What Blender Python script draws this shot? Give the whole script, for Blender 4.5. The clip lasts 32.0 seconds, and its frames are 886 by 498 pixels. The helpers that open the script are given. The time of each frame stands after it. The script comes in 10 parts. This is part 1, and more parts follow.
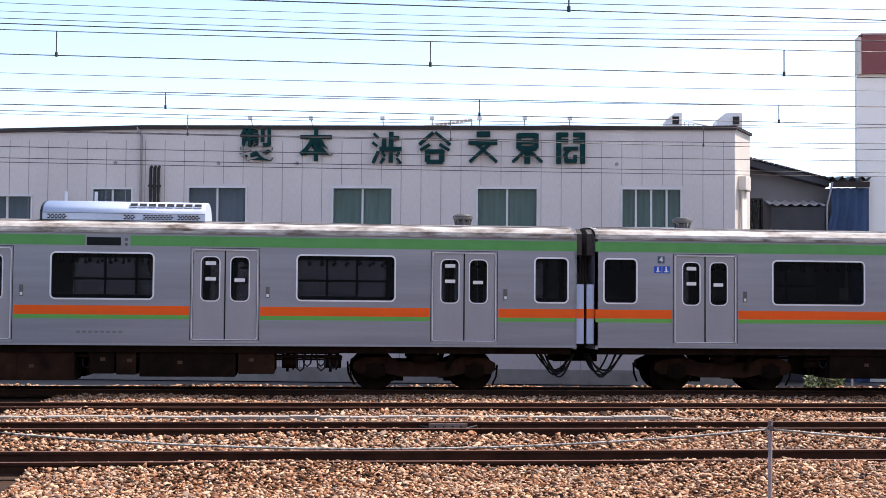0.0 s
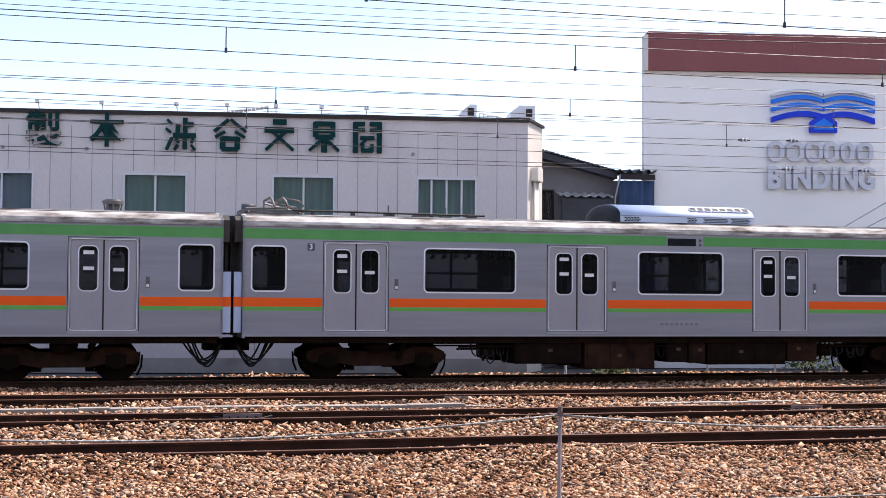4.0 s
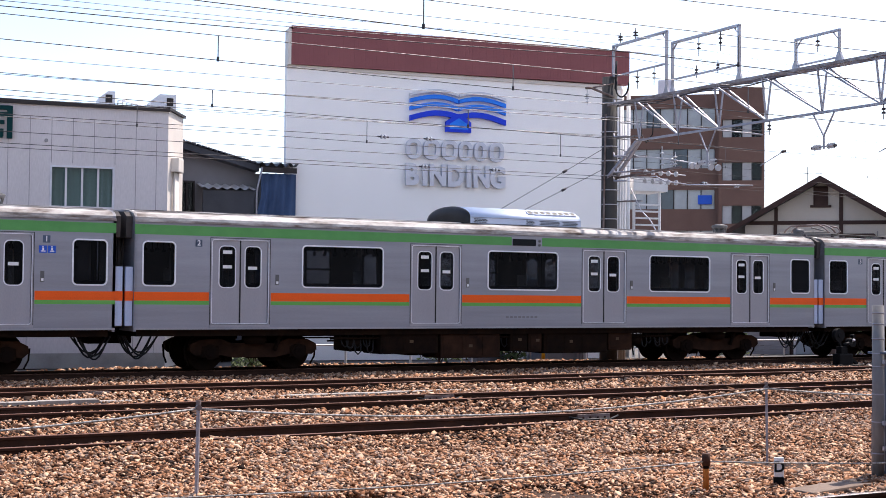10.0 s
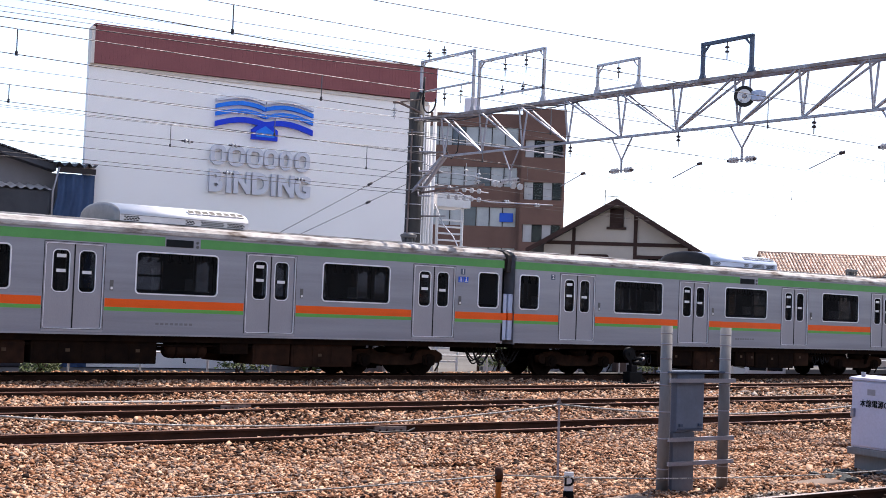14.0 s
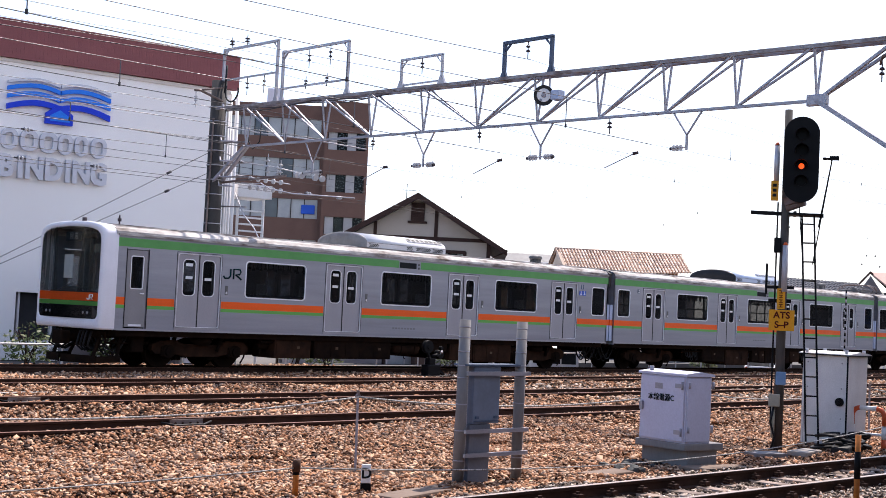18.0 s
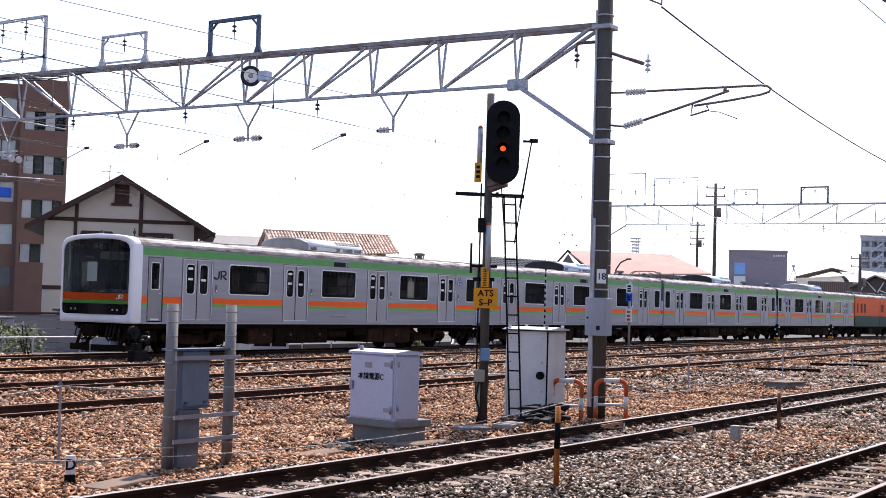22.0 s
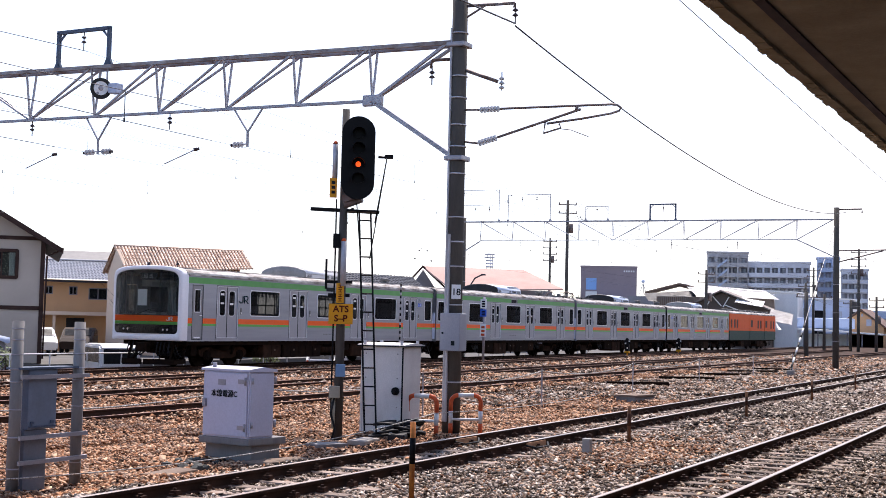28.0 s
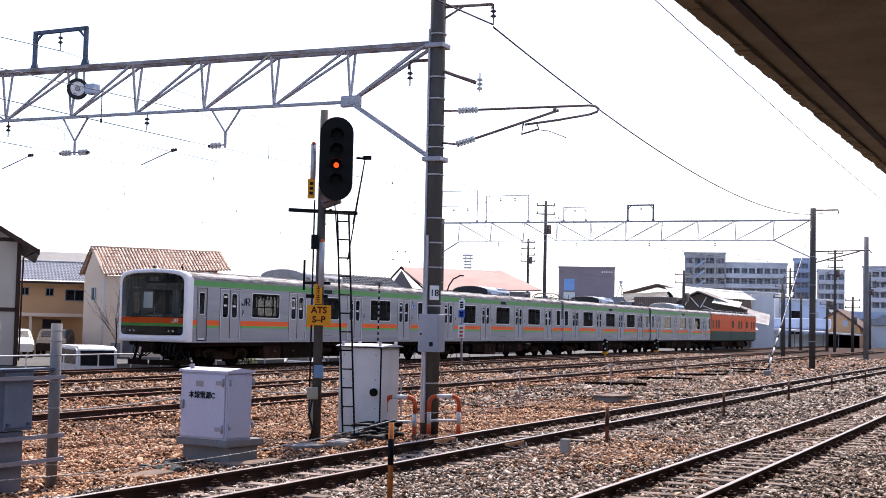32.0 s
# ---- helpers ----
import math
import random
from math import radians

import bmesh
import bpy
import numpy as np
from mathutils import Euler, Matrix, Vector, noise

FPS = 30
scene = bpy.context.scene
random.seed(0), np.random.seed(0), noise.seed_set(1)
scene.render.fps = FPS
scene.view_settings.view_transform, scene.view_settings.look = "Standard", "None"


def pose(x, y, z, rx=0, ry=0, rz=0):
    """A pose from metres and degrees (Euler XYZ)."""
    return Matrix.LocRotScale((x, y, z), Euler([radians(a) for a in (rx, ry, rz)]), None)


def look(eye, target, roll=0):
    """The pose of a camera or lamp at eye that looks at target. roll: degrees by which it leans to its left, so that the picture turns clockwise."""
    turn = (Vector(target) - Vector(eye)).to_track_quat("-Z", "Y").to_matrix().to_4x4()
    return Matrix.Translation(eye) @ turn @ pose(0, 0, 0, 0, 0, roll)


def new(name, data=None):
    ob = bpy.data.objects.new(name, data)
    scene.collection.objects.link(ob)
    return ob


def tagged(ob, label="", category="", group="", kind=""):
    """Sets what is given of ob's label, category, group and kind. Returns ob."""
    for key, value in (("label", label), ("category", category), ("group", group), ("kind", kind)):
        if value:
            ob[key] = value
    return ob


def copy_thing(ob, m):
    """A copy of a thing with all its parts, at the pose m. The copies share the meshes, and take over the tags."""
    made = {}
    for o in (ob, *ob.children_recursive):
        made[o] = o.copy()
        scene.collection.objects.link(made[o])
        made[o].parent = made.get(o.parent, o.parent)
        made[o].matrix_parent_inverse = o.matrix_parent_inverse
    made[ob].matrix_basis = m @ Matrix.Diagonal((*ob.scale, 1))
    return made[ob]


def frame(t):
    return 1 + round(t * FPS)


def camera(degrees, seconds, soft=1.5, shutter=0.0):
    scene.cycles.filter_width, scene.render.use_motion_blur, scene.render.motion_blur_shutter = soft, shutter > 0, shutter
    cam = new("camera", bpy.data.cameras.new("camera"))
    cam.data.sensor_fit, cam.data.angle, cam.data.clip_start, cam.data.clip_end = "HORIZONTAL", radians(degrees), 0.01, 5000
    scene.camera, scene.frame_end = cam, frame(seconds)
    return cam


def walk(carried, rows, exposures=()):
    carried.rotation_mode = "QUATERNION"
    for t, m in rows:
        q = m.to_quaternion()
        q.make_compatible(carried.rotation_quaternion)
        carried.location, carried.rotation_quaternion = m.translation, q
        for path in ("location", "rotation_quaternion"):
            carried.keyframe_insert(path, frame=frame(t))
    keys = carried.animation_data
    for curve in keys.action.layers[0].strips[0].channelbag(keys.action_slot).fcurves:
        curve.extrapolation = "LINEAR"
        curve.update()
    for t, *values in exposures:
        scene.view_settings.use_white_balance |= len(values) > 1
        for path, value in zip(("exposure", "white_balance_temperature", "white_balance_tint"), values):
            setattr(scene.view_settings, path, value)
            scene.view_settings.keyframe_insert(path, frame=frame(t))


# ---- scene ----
# camera: a hand-held pan from one spot on the platform
EYE_Z = 1.77
cam = camera(36.15, 32.0, 0.8)
PAN = [  # seconds, yaw, pitch, roll in degrees
    (0, -5.98, 2.46, 0.48), (0.5, -6.72, 2.34, 0.53), (1, -7.38, 2.44, 0.39), (1.5, -8.32, 2.48, 0.47),
    (2, -9.39, 2.60, 0.38), (2.5, -10.47, 2.46, 0.63), (4.5, -16.32, 1.99, 0.50), (5, -18.13, 2.00, 0.69),
    (5.5, -19.49, 1.95, 0.23), (6, -20.85, 1.87, 0.23), (6.5, -22.20, 1.84, 0.38), (7, -23.55, 1.79, 0.45),
    (7.5, -25.03, 1.85, 0.69), (8, -26.14, 1.82, 0.97), (8.5, -27.08, 1.84, 0.81), (9, -27.82, 1.79, 0.62),
    (9.5, -28.67, 1.80, 0.47), (10, -29.65, 1.89, 0.56), (10.5, -30.71, 1.91, 0.78), (11, -31.90, 2.12, 0.74),
    (11.5, -33.06, 2.13, 0.76), (12, -34.30, 2.36, 1.13), (12.5, -35.54, 2.54, 1.71), (13, -36.40, 2.55, 1.95),
    (13.5, -37.13, 2.72, 2.26), (14, -37.95, 2.58, 2.19), (14.5, -38.79, 2.54, 2.31), (16.5, -42.31, 2.85, 2.79),
    (17, -43.51, 2.74, 2.99), (17.5, -44.88, 2.60, 2.69), (18, -46.34, 2.63, 2.74), (18.5, -47.88, 2.57, 2.84),
    (19, -49.60, 2.70, 2.81), (19.5, -51.61, 2.73, 2.48), (20, -53.14, 2.62, 2.14), (20.5, -54.61, 2.46, 2.15),
    (21, -56.11, 2.43, 2.05), (21.5, -57.46, 2.38, 1.90), (22, -58.60, 2.32, 1.60), (22.5, -59.53, 2.23, 1.37),
    (23, -60.20, 2.25, 1.18), (23.5, -61.02, 2.39, 0.94), (24, -61.75, 2.49, 0.96), (24.5, -62.11, 2.71, 0.95),
    (25, -62.28, 2.93, 1.07), (25.5, -62.78, 3.17, 1.09), (27.5, -64.39, 3.21, 1.15), (28, -64.69, 3.14, 1.34),
    (28.5, -64.73, 3.06, 1.22), (29, -64.97, 3.19, 1.17), (29.5, -65.08, 3.08, 1.26), (30, -65.18, 3.11, 1.23),
    (30.5, -65.36, 3.11, 1.28), (31, -65.44, 3.17, 1.17), (31.5, -65.53, 3.16, 1.26), (32, -65.61, 3.20, 1.25),
]
walk(cam, [(t, pose(0, 0, EYE_Z, 90 + p, 0, y) @ pose(0, 0, 0, 0, 0, r)) for t, y, p, r in PAN],
     exposures=[(0, 1.03, 6750, 16), (16, 1.0, 6650, 17), (32, 0.94, 6650, 18)])

TRAIN_X = [  # seconds, place of the rear end of the train along the track
    (0, -54.01), (0.5, -51.94), (1, -49.85), (1.5, -47.74), (2, -45.62), (2.5, -43.51), (4.5, -35.01), (5, -32.87),
    (5.5, -30.74), (6, -28.59), (6.5, -26.47), (7, -24.34), (7.5, -22.20), (8, -20.08), (8.5, -17.94), (9, -15.83),
    (9.5, -13.75), (10, -11.67), (10.5, -9.61), (11, -7.56), (11.5, -5.55), (12, -3.52), (12.5, -1.54), (13, 0.41),
    (13.5, 2.39), (14, 4.32), (14.5, 6.21), (16.5, 13.24), (17, 14.81), (17.5, 16.44), (18, 18.06), (18.5, 19.63),
    (19, 21.16), (19.5, 22.61), (20, 24.03), (20.5, 25.38), (21, 26.69), (21.5, 27.96), (22, 29.15), (22.5, 30.29),
    (23, 31.34), (23.5, 32.39), (24, 33.36), (24.5, 34.22), (25, 35.01), (25.5, 35.78), (27.5, 38.31), (28, 38.78),
    (28.5, 39.18), (29, 39.55), (29.5, 39.83), (30, 40.06), (30.5, 40.25), (31, 40.36), (31.5, 40.42), (32, 40.43),
]

# ---- light ----
world = bpy.data.worlds.new("sky")
scene.world = world
world.use_nodes = True
SUN_TO = Vector((0.50, 0.20, 0.84)).normalized()
_nt = world.node_tree
_sky = _nt.nodes.new("ShaderNodeTexSky")
_sky.sky_type = "NISHITA"
_sky.sun_disc = False
_sky.sun_elevation = math.asin(SUN_TO.z)
_sky.sun_rotation = math.atan2(SUN_TO.x, SUN_TO.y)
_sky.air_density, _sky.dust_density, _sky.ozone_density = 0.88, 0.4, 1.6
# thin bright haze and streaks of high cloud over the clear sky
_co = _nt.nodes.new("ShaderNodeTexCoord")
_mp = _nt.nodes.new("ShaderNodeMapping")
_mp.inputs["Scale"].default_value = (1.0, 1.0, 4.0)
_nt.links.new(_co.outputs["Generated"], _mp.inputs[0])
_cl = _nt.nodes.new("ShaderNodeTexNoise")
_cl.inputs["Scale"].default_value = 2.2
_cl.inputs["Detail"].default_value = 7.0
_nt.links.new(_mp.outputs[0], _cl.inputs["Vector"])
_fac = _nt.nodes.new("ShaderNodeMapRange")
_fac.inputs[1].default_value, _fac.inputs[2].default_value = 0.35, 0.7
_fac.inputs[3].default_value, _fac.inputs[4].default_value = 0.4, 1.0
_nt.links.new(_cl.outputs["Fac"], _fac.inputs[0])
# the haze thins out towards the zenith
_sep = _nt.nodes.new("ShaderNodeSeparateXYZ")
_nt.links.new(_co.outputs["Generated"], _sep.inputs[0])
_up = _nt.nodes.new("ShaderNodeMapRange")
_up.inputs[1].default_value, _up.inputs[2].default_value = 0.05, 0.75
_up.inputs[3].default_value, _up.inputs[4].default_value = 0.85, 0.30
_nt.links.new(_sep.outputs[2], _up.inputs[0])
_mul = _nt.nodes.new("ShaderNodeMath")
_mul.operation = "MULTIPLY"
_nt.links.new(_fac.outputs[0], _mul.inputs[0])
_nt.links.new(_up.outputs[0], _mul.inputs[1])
# and thickens to the east, and to the unseen south to brighten shaded fronts
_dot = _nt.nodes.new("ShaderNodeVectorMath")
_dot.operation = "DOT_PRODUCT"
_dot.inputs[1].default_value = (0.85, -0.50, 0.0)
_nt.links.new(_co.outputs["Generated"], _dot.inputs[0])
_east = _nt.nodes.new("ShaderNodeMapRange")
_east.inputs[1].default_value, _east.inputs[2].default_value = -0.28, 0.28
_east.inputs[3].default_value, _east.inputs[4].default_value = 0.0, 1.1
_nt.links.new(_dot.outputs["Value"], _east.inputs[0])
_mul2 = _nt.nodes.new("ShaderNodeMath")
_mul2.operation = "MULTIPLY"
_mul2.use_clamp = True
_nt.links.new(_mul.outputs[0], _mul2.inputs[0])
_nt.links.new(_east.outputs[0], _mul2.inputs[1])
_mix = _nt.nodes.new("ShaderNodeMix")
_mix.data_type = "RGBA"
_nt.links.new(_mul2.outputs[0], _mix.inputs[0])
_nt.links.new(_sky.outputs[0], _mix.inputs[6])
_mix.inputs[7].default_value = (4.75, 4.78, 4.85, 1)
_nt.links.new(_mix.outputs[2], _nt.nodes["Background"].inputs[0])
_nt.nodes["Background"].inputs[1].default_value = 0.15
_sun = new("sun", bpy.data.lights.new("sun", "SUN"))
_sun.data.energy, _sun.data.angle, _sun.data.color = 3.8, radians(0.6), (1.0, 0.95, 0.87)
_sun.matrix_world = look((60, 40, 90), Vector((60, 40, 90)) - SUN_TO)


# ---- materials ----
def material(name, colour, rough=0.6, metal=0.0, second=None, scale=4.0, amount=0.5, grain=60.0, bump=0.1,
             stretch=(1, 1, 1), island=0.0, objects=0.0, detail=6.0, spec=0.25):
    """A surface with variation at two scales: broad stains towards a second colour, and fine grain with relief."""
    m = bpy.data.materials.new(name)
    m.use_nodes = True
    nt = m.node_tree
    n, l = nt.nodes, nt.links
    b = n["Principled BSDF"]
    b.inputs["Roughness"].default_value = rough
    b.inputs["Metallic"].default_value = metal
    b.inputs["Specular IOR Level"].default_value = spec
    co = n.new("ShaderNodeTexCoord")
    mp = n.new("ShaderNodeMapping")
    mp.inputs["Scale"].default_value = stretch
    l.new(co.outputs["Object"], mp.inputs[0])
    big = n.new("ShaderNodeTexNoise")
    big.inputs["Scale"].default_value = scale
    big.inputs["Detail"].default_value = detail
    big.inputs["Roughness"].default_value = 0.6
    l.new(mp.outputs[0], big.inputs["Vector"])
    fine = n.new("ShaderNodeTexNoise")
    fine.inputs["Scale"].default_value = grain
    fine.inputs["Detail"].default_value = 3.0
    l.new(mp.outputs[0], fine.inputs["Vector"])
    ramp = n.new("ShaderNodeValToRGB")
    ramp.color_ramp.elements[0].position, ramp.color_ramp.elements[1].position = 0.35, 0.68
    second = second or tuple(c * 0.7 for c in colour)
    ramp.color_ramp.elements[0].color = (*colour, 1)
    mixed = tuple(a + (c - a) * amount for a, c in zip(colour, second))
    ramp.color_ramp.elements[1].color = (*mixed, 1)
    l.new(big.outputs["Fac"], ramp.inputs[0])
    hsv = n.new("ShaderNodeHueSaturation")
    l.new(ramp.outputs[0], hsv.inputs["Color"])
    val = n.new("ShaderNodeMapRange")
    val.inputs[3].default_value, val.inputs[4].default_value = 0.86, 1.14
    l.new(fine.outputs["Fac"], val.inputs[0])
    last = val.outputs[0]
    for use, node, out in ((island, "ShaderNodeNewGeometry", "Random Per Island"), (objects, "ShaderNodeObjectInfo", "Random")):
        if use:
            r = n.new(node)
            k = n.new("ShaderNodeMapRange")
            k.inputs[3].default_value, k.inputs[4].default_value = 1 - use, 1 + use
            l.new(r.outputs[out], k.inputs[0])
            mu = n.new("ShaderNodeMath")
            mu.operation = "MULTIPLY"
            l.new(last, mu.inputs[0])
            l.new(k.outputs[0], mu.inputs[1])
            last = mu.outputs[0]
    l.new(last, hsv.inputs["Value"])
    l.new(hsv.outputs[0], b.inputs["Base Color"])
    rr = n.new("ShaderNodeMapRange")
    rr.inputs[3].default_value, rr.inputs[4].default_value = max(0.02, rough - 0.1), min(1, rough + 0.12)
    l.new(big.outputs["Fac"], rr.inputs[0])
    l.new(rr.outputs[0], b.inputs["Roughness"])
    if bump:
        bp = n.new("ShaderNodeBump")
        bp.inputs["Strength"].default_value = bump
        bp.inputs["Distance"].default_value = 0.01
        l.new(fine.outputs["Fac"], bp.inputs["Height"])
        l.new(bp.outputs[0], b.inputs["Normal"])
    return m


def stones(name, colours, rough=0.9):
    """Broken stone: each piece takes one of several colours, mottled over some metres."""
    m = material(name, colours[0], rough, grain=40, bump=0.4, spec=0.12)
    nt = m.node_tree
    n, l = nt.nodes, nt.links
    g = n.new("ShaderNodeNewGeometry")
    co = n.new("ShaderNodeTexCoord")
    patch = n.new("ShaderNodeTexNoise")
    patch.inputs["Scale"].default_value = 0.35
    patch.inputs["Detail"].default_value = 4.0
    l.new(co.outputs["Object"], patch.inputs["Vector"])
    add = n.new("ShaderNodeMath")
    add.operation = "MULTIPLY_ADD"
    add.inputs[1].default_value = 1.3
    l.new(patch.outputs["Fac"], add.inputs[0])
    sub = n.new("ShaderNodeMath")
    sub.operation = "ADD"
    sub.inputs[1].default_value = -0.66
    l.new(g.outputs["Random Per Island"], sub.inputs[0])
    l.new(sub.outputs[0], add.inputs[2])
    r = n.new("ShaderNodeValToRGB")
    r.color_ramp.interpolation = "LINEAR"
    while len(r.color_ramp.elements) < len(colours):
        r.color_ramp.elements.new(0.5)
    for i, c in enumerate(colours):
        r.color_ramp.elements[i].position = i / (len(colours) - 1)
        r.color_ramp.elements[i].color = (*c, 1)
    l.new(add.outputs[0], r.inputs[0])
    hue = [x for x in n if x.type == "HUE_SAT"][0]
    l.new(r.outputs[0], hue.inputs["Color"])
    return m


def glass(name, tint, rough=0.03, clear=0.55):
    """A tinted pane: part of the light goes straight through, the rest is a glossy dark body."""
    m = bpy.data.materials.new(name)
    m.use_nodes = True
    n, l = m.node_tree.nodes, m.node_tree.links
    b = n["Principled BSDF"]
    b.inputs["Base Color"].default_value = (*(c * 0.02 for c in tint), 1)
    b.inputs["Roughness"].default_value = rough
    tr = n.new("ShaderNodeBsdfTransparent")
    tr.inputs[0].default_value = (*tint, 1)
    mx = n.new("ShaderNodeMixShader")
    mx.inputs[0].default_value = clear
    l.new(b.outputs[0], mx.inputs[1])
    l.new(tr.outputs[0], mx.inputs[2])
    l.new(mx.outputs[0], n["Material Output"].inputs[0])
    return m


def glow(name, colour, strength):
    m = bpy.data.materials.new(name)
    m.use_nodes = True
    b = m.node_tree.nodes["Principled BSDF"]
    b.inputs["Base Color"].default_value = (*colour, 1)
    b.inputs["Emission Color"].default_value = (*colour, 1)
    b.inputs["Emission Strength"].default_value = strength
    return m


STEEL = material("brushed_stainless", (0.320, 0.326, 0.370), 0.40, 0.42, (0.23, 0.234, 0.266), 0.9, 0.9, 70, 0.04, (0.15, 1, 3), spec=0.4)
DOORSTEEL = material("door_stainless", (0.35, 0.342, 0.372), 0.45, 0.25, (0.29, 0.283, 0.307), 1.5, 0.6, 60, 0.04, (1, 1, 0.3), spec=0.4)
ROOFMETAL = material("weathered_roof", (0.58, 0.55, 0.525), 0.75, 0.0, (0.10, 0.070, 0.055), 3.2, 1.0, 30, 0.15, (0.42, 1, 1), spec=0.2)
TRIM = material("bright_trim", (0.82, 0.82, 0.86), 0.35, 0.2, None, 5, 0.2, 80, 0.02, spec=0.5)
GREEN = material("green_band", (0.105, 0.345, 0.10), 0.45, 0, (0.07, 0.26, 0.07), 2, 0.5, 50, 0.02)
LIGHTGREEN = material("light_green_band", (0.13, 0.42, 0.085), 0.45, 0, (0.11, 0.35, 0.075), 2, 0.5, 50, 0.02)
ORANGE = material("orange_band", (0.92, 0.115, 0.008), 0.45, 0, (0.80, 0.10, 0.008), 2, 0.5, 50, 0.02)
RUBBER = material("black_rubber", (0.012, 0.012, 0.013), 0.6, 0, None, 5, 0.3, 50, 0.1)
# rusty brown taken near black, with the deep shade below the cars included
UNDER = material("shade_dark_rust", (0.009, 0.006, 0.005), 0.9, 0, (0.020, 0.011, 0.007), 3, 0.9, 40, 0.3, spec=0.03)
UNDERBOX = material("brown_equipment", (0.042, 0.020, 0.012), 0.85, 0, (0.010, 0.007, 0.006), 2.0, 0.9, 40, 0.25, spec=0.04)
WHITEMASK = material("white_mask", (0.80, 0.785, 0.82), 0.35, 0, (0.72, 0.70, 0.72), 1.5, 0.5, 40, 0.03)
PAPER = material("white_sticker", (0.8, 0.8, 0.8), 0.6, 0, None, 8, 0.2, 60, 0.02)
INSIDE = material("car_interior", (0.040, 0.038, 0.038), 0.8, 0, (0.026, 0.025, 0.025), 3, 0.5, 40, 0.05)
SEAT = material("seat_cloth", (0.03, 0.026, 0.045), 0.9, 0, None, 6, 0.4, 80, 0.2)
CARGLASS = glass("tinted_window", (0.73, 0.74, 0.76), 0.03, 0.67)
CABGLASS = glass("cab_windscreen", (0.80, 0.84, 0.82), 0.02, 0.72)
ACBLUE = material("pale_blue_casing", (0.50, 0.57, 0.71), 0.45, 0.1, (0.42, 0.48, 0.60), 2, 0.5, 40, 0.05)
ACDARK = material("dark_hood", (0.10, 0.10, 0.105), 0.5, 0, (0.17, 0.16, 0.15), 2, 0.7, 40, 0.1)
BELLOWS = material("bellows_cloth", (0.055, 0.05, 0.048), 0.85, 0, (0.10, 0.085, 0.075), 3, 0.7, 40, 0.2)
PALESHEET = material("pale_blue_plate", (0.45, 0.52, 0.68), 0.5, 0, None, 3, 0.3, 40, 0.03)
INK = material("dark_ink", (0.010, 0.013, 0.015), 0.7, 0, None, 5, 0.2, 40, 0, spec=0.15)
LOGOGREEN = material("dark_green_mark", (0.006, 0.026, 0.030), 0.8, 0, None, 5, 0.2, 40, 0, spec=0.1)
SIGNBLUE = material("blue_sign", (0.02, 0.10, 0.55), 0.5, 0, None, 5, 0.2, 40, 0)
RAIL = material("rusty_rail", (0.056, 0.027, 0.018), 0.8, 0.0, (0.014, 0.009, 0.007), 2, 0.7, 50, 0.2, spec=0.1)
RAILTOP = material("worn_rail_head", (0.30, 0.26, 0.24), 0.38, 0.85, (0.2, 0.14, 0.11), 1.2, 0.7, 60, 0.05, (0.1, 1, 1))
RUSTTOP = material("rusty_rail_head", (0.16, 0.070, 0.042), 0.55, 0.3, (0.11, 0.052, 0.034), 1.2, 0.7, 60, 0.05, (0.1, 1, 1))
SLEEPER = material("sleeper", (0.27, 0.205, 0.17), 0.8, 0, (0.09, 0.065, 0.052), 2.5, 0.9, 40, 0.4, objects=0.3, spec=0.12)
RUSTY_STONE = stones("rusty_ballast", [(0.026, 0.015, 0.011), (0.19, 0.085, 0.044), (0.385, 0.185, 0.098), (0.66, 0.43, 0.285), (0.19, 0.135, 0.108)])
GREY_STONE = stones("grey_ballast", [(0.016, 0.012, 0.010), (0.095, 0.070, 0.054), (0.24, 0.180, 0.140), (0.62, 0.53, 0.45), (0.21, 0.125, 0.085)])
# brown soil, darkened to give the shaded gaps between the stones
SOIL = material("gap_dark_soil", (0.060, 0.034, 0.023), 0.95, 0, (0.04, 0.025, 0.018), 0.6, 0.9, 14, 1.0, spec=0.1)
ASPHALT = material("asphalt", (0.12, 0.115, 0.11), 0.9, 0, (0.08, 0.075, 0.07), 0.4, 0.7, 60, 0.3)
CONCRETE = material("concrete", (0.36, 0.34, 0.32), 0.85, 0, (0.22, 0.2, 0.19), 1.2, 0.8, 40, 0.25)
STANDCON = material("dull_post_concrete", (0.235, 0.225, 0.22), 0.85, 0, (0.12, 0.11, 0.11), 1.5, 0.8, 40, 0.25, (1, 1, 0.3))
DARKPOLE = material("dark_mast_steel", (0.030, 0.028, 0.028), 0.8, 0, (0.075, 0.070, 0.068), 1.5, 0.8, 40, 0.2, (1, 1, 0.3))
ROPE = material("twisted_rope", (0.66, 0.65, 0.62), 0.8, 0, (0.05, 0.045, 0.04), 26, 1.0, 60, 0.1, (1, 0.15, 0.15))
POLECON = material("pole_concrete", (0.088, 0.079, 0.071), 0.85, 0, (0.06, 0.052, 0.046), 1.5, 0.8, 40, 0.25, (1, 1, 0.3))
GALV = material("galvanised_steel", (0.36, 0.35, 0.39), 0.45, 0.4, (0.25, 0.235, 0.25), 2.5, 0.7, 50, 0.08)
GALVBRIGHT = material("pale_galvanised_steel", (0.50, 0.49, 0.53), 0.45, 0.3, (0.30, 0.28, 0.28), 2.0, 0.7, 50, 0.08)
RUSTGALV = material("rusting_steel", (0.24, 0.20, 0.19), 0.6, 0.3, (0.11, 0.06, 0.045), 3, 0.9, 40, 0.2)
BLUESTEEL = material("blue_grey_paint", (0.085, 0.115, 0.175), 0.55, 0.1, (0.05, 0.06, 0.08), 2, 0.7, 40, 0.1)
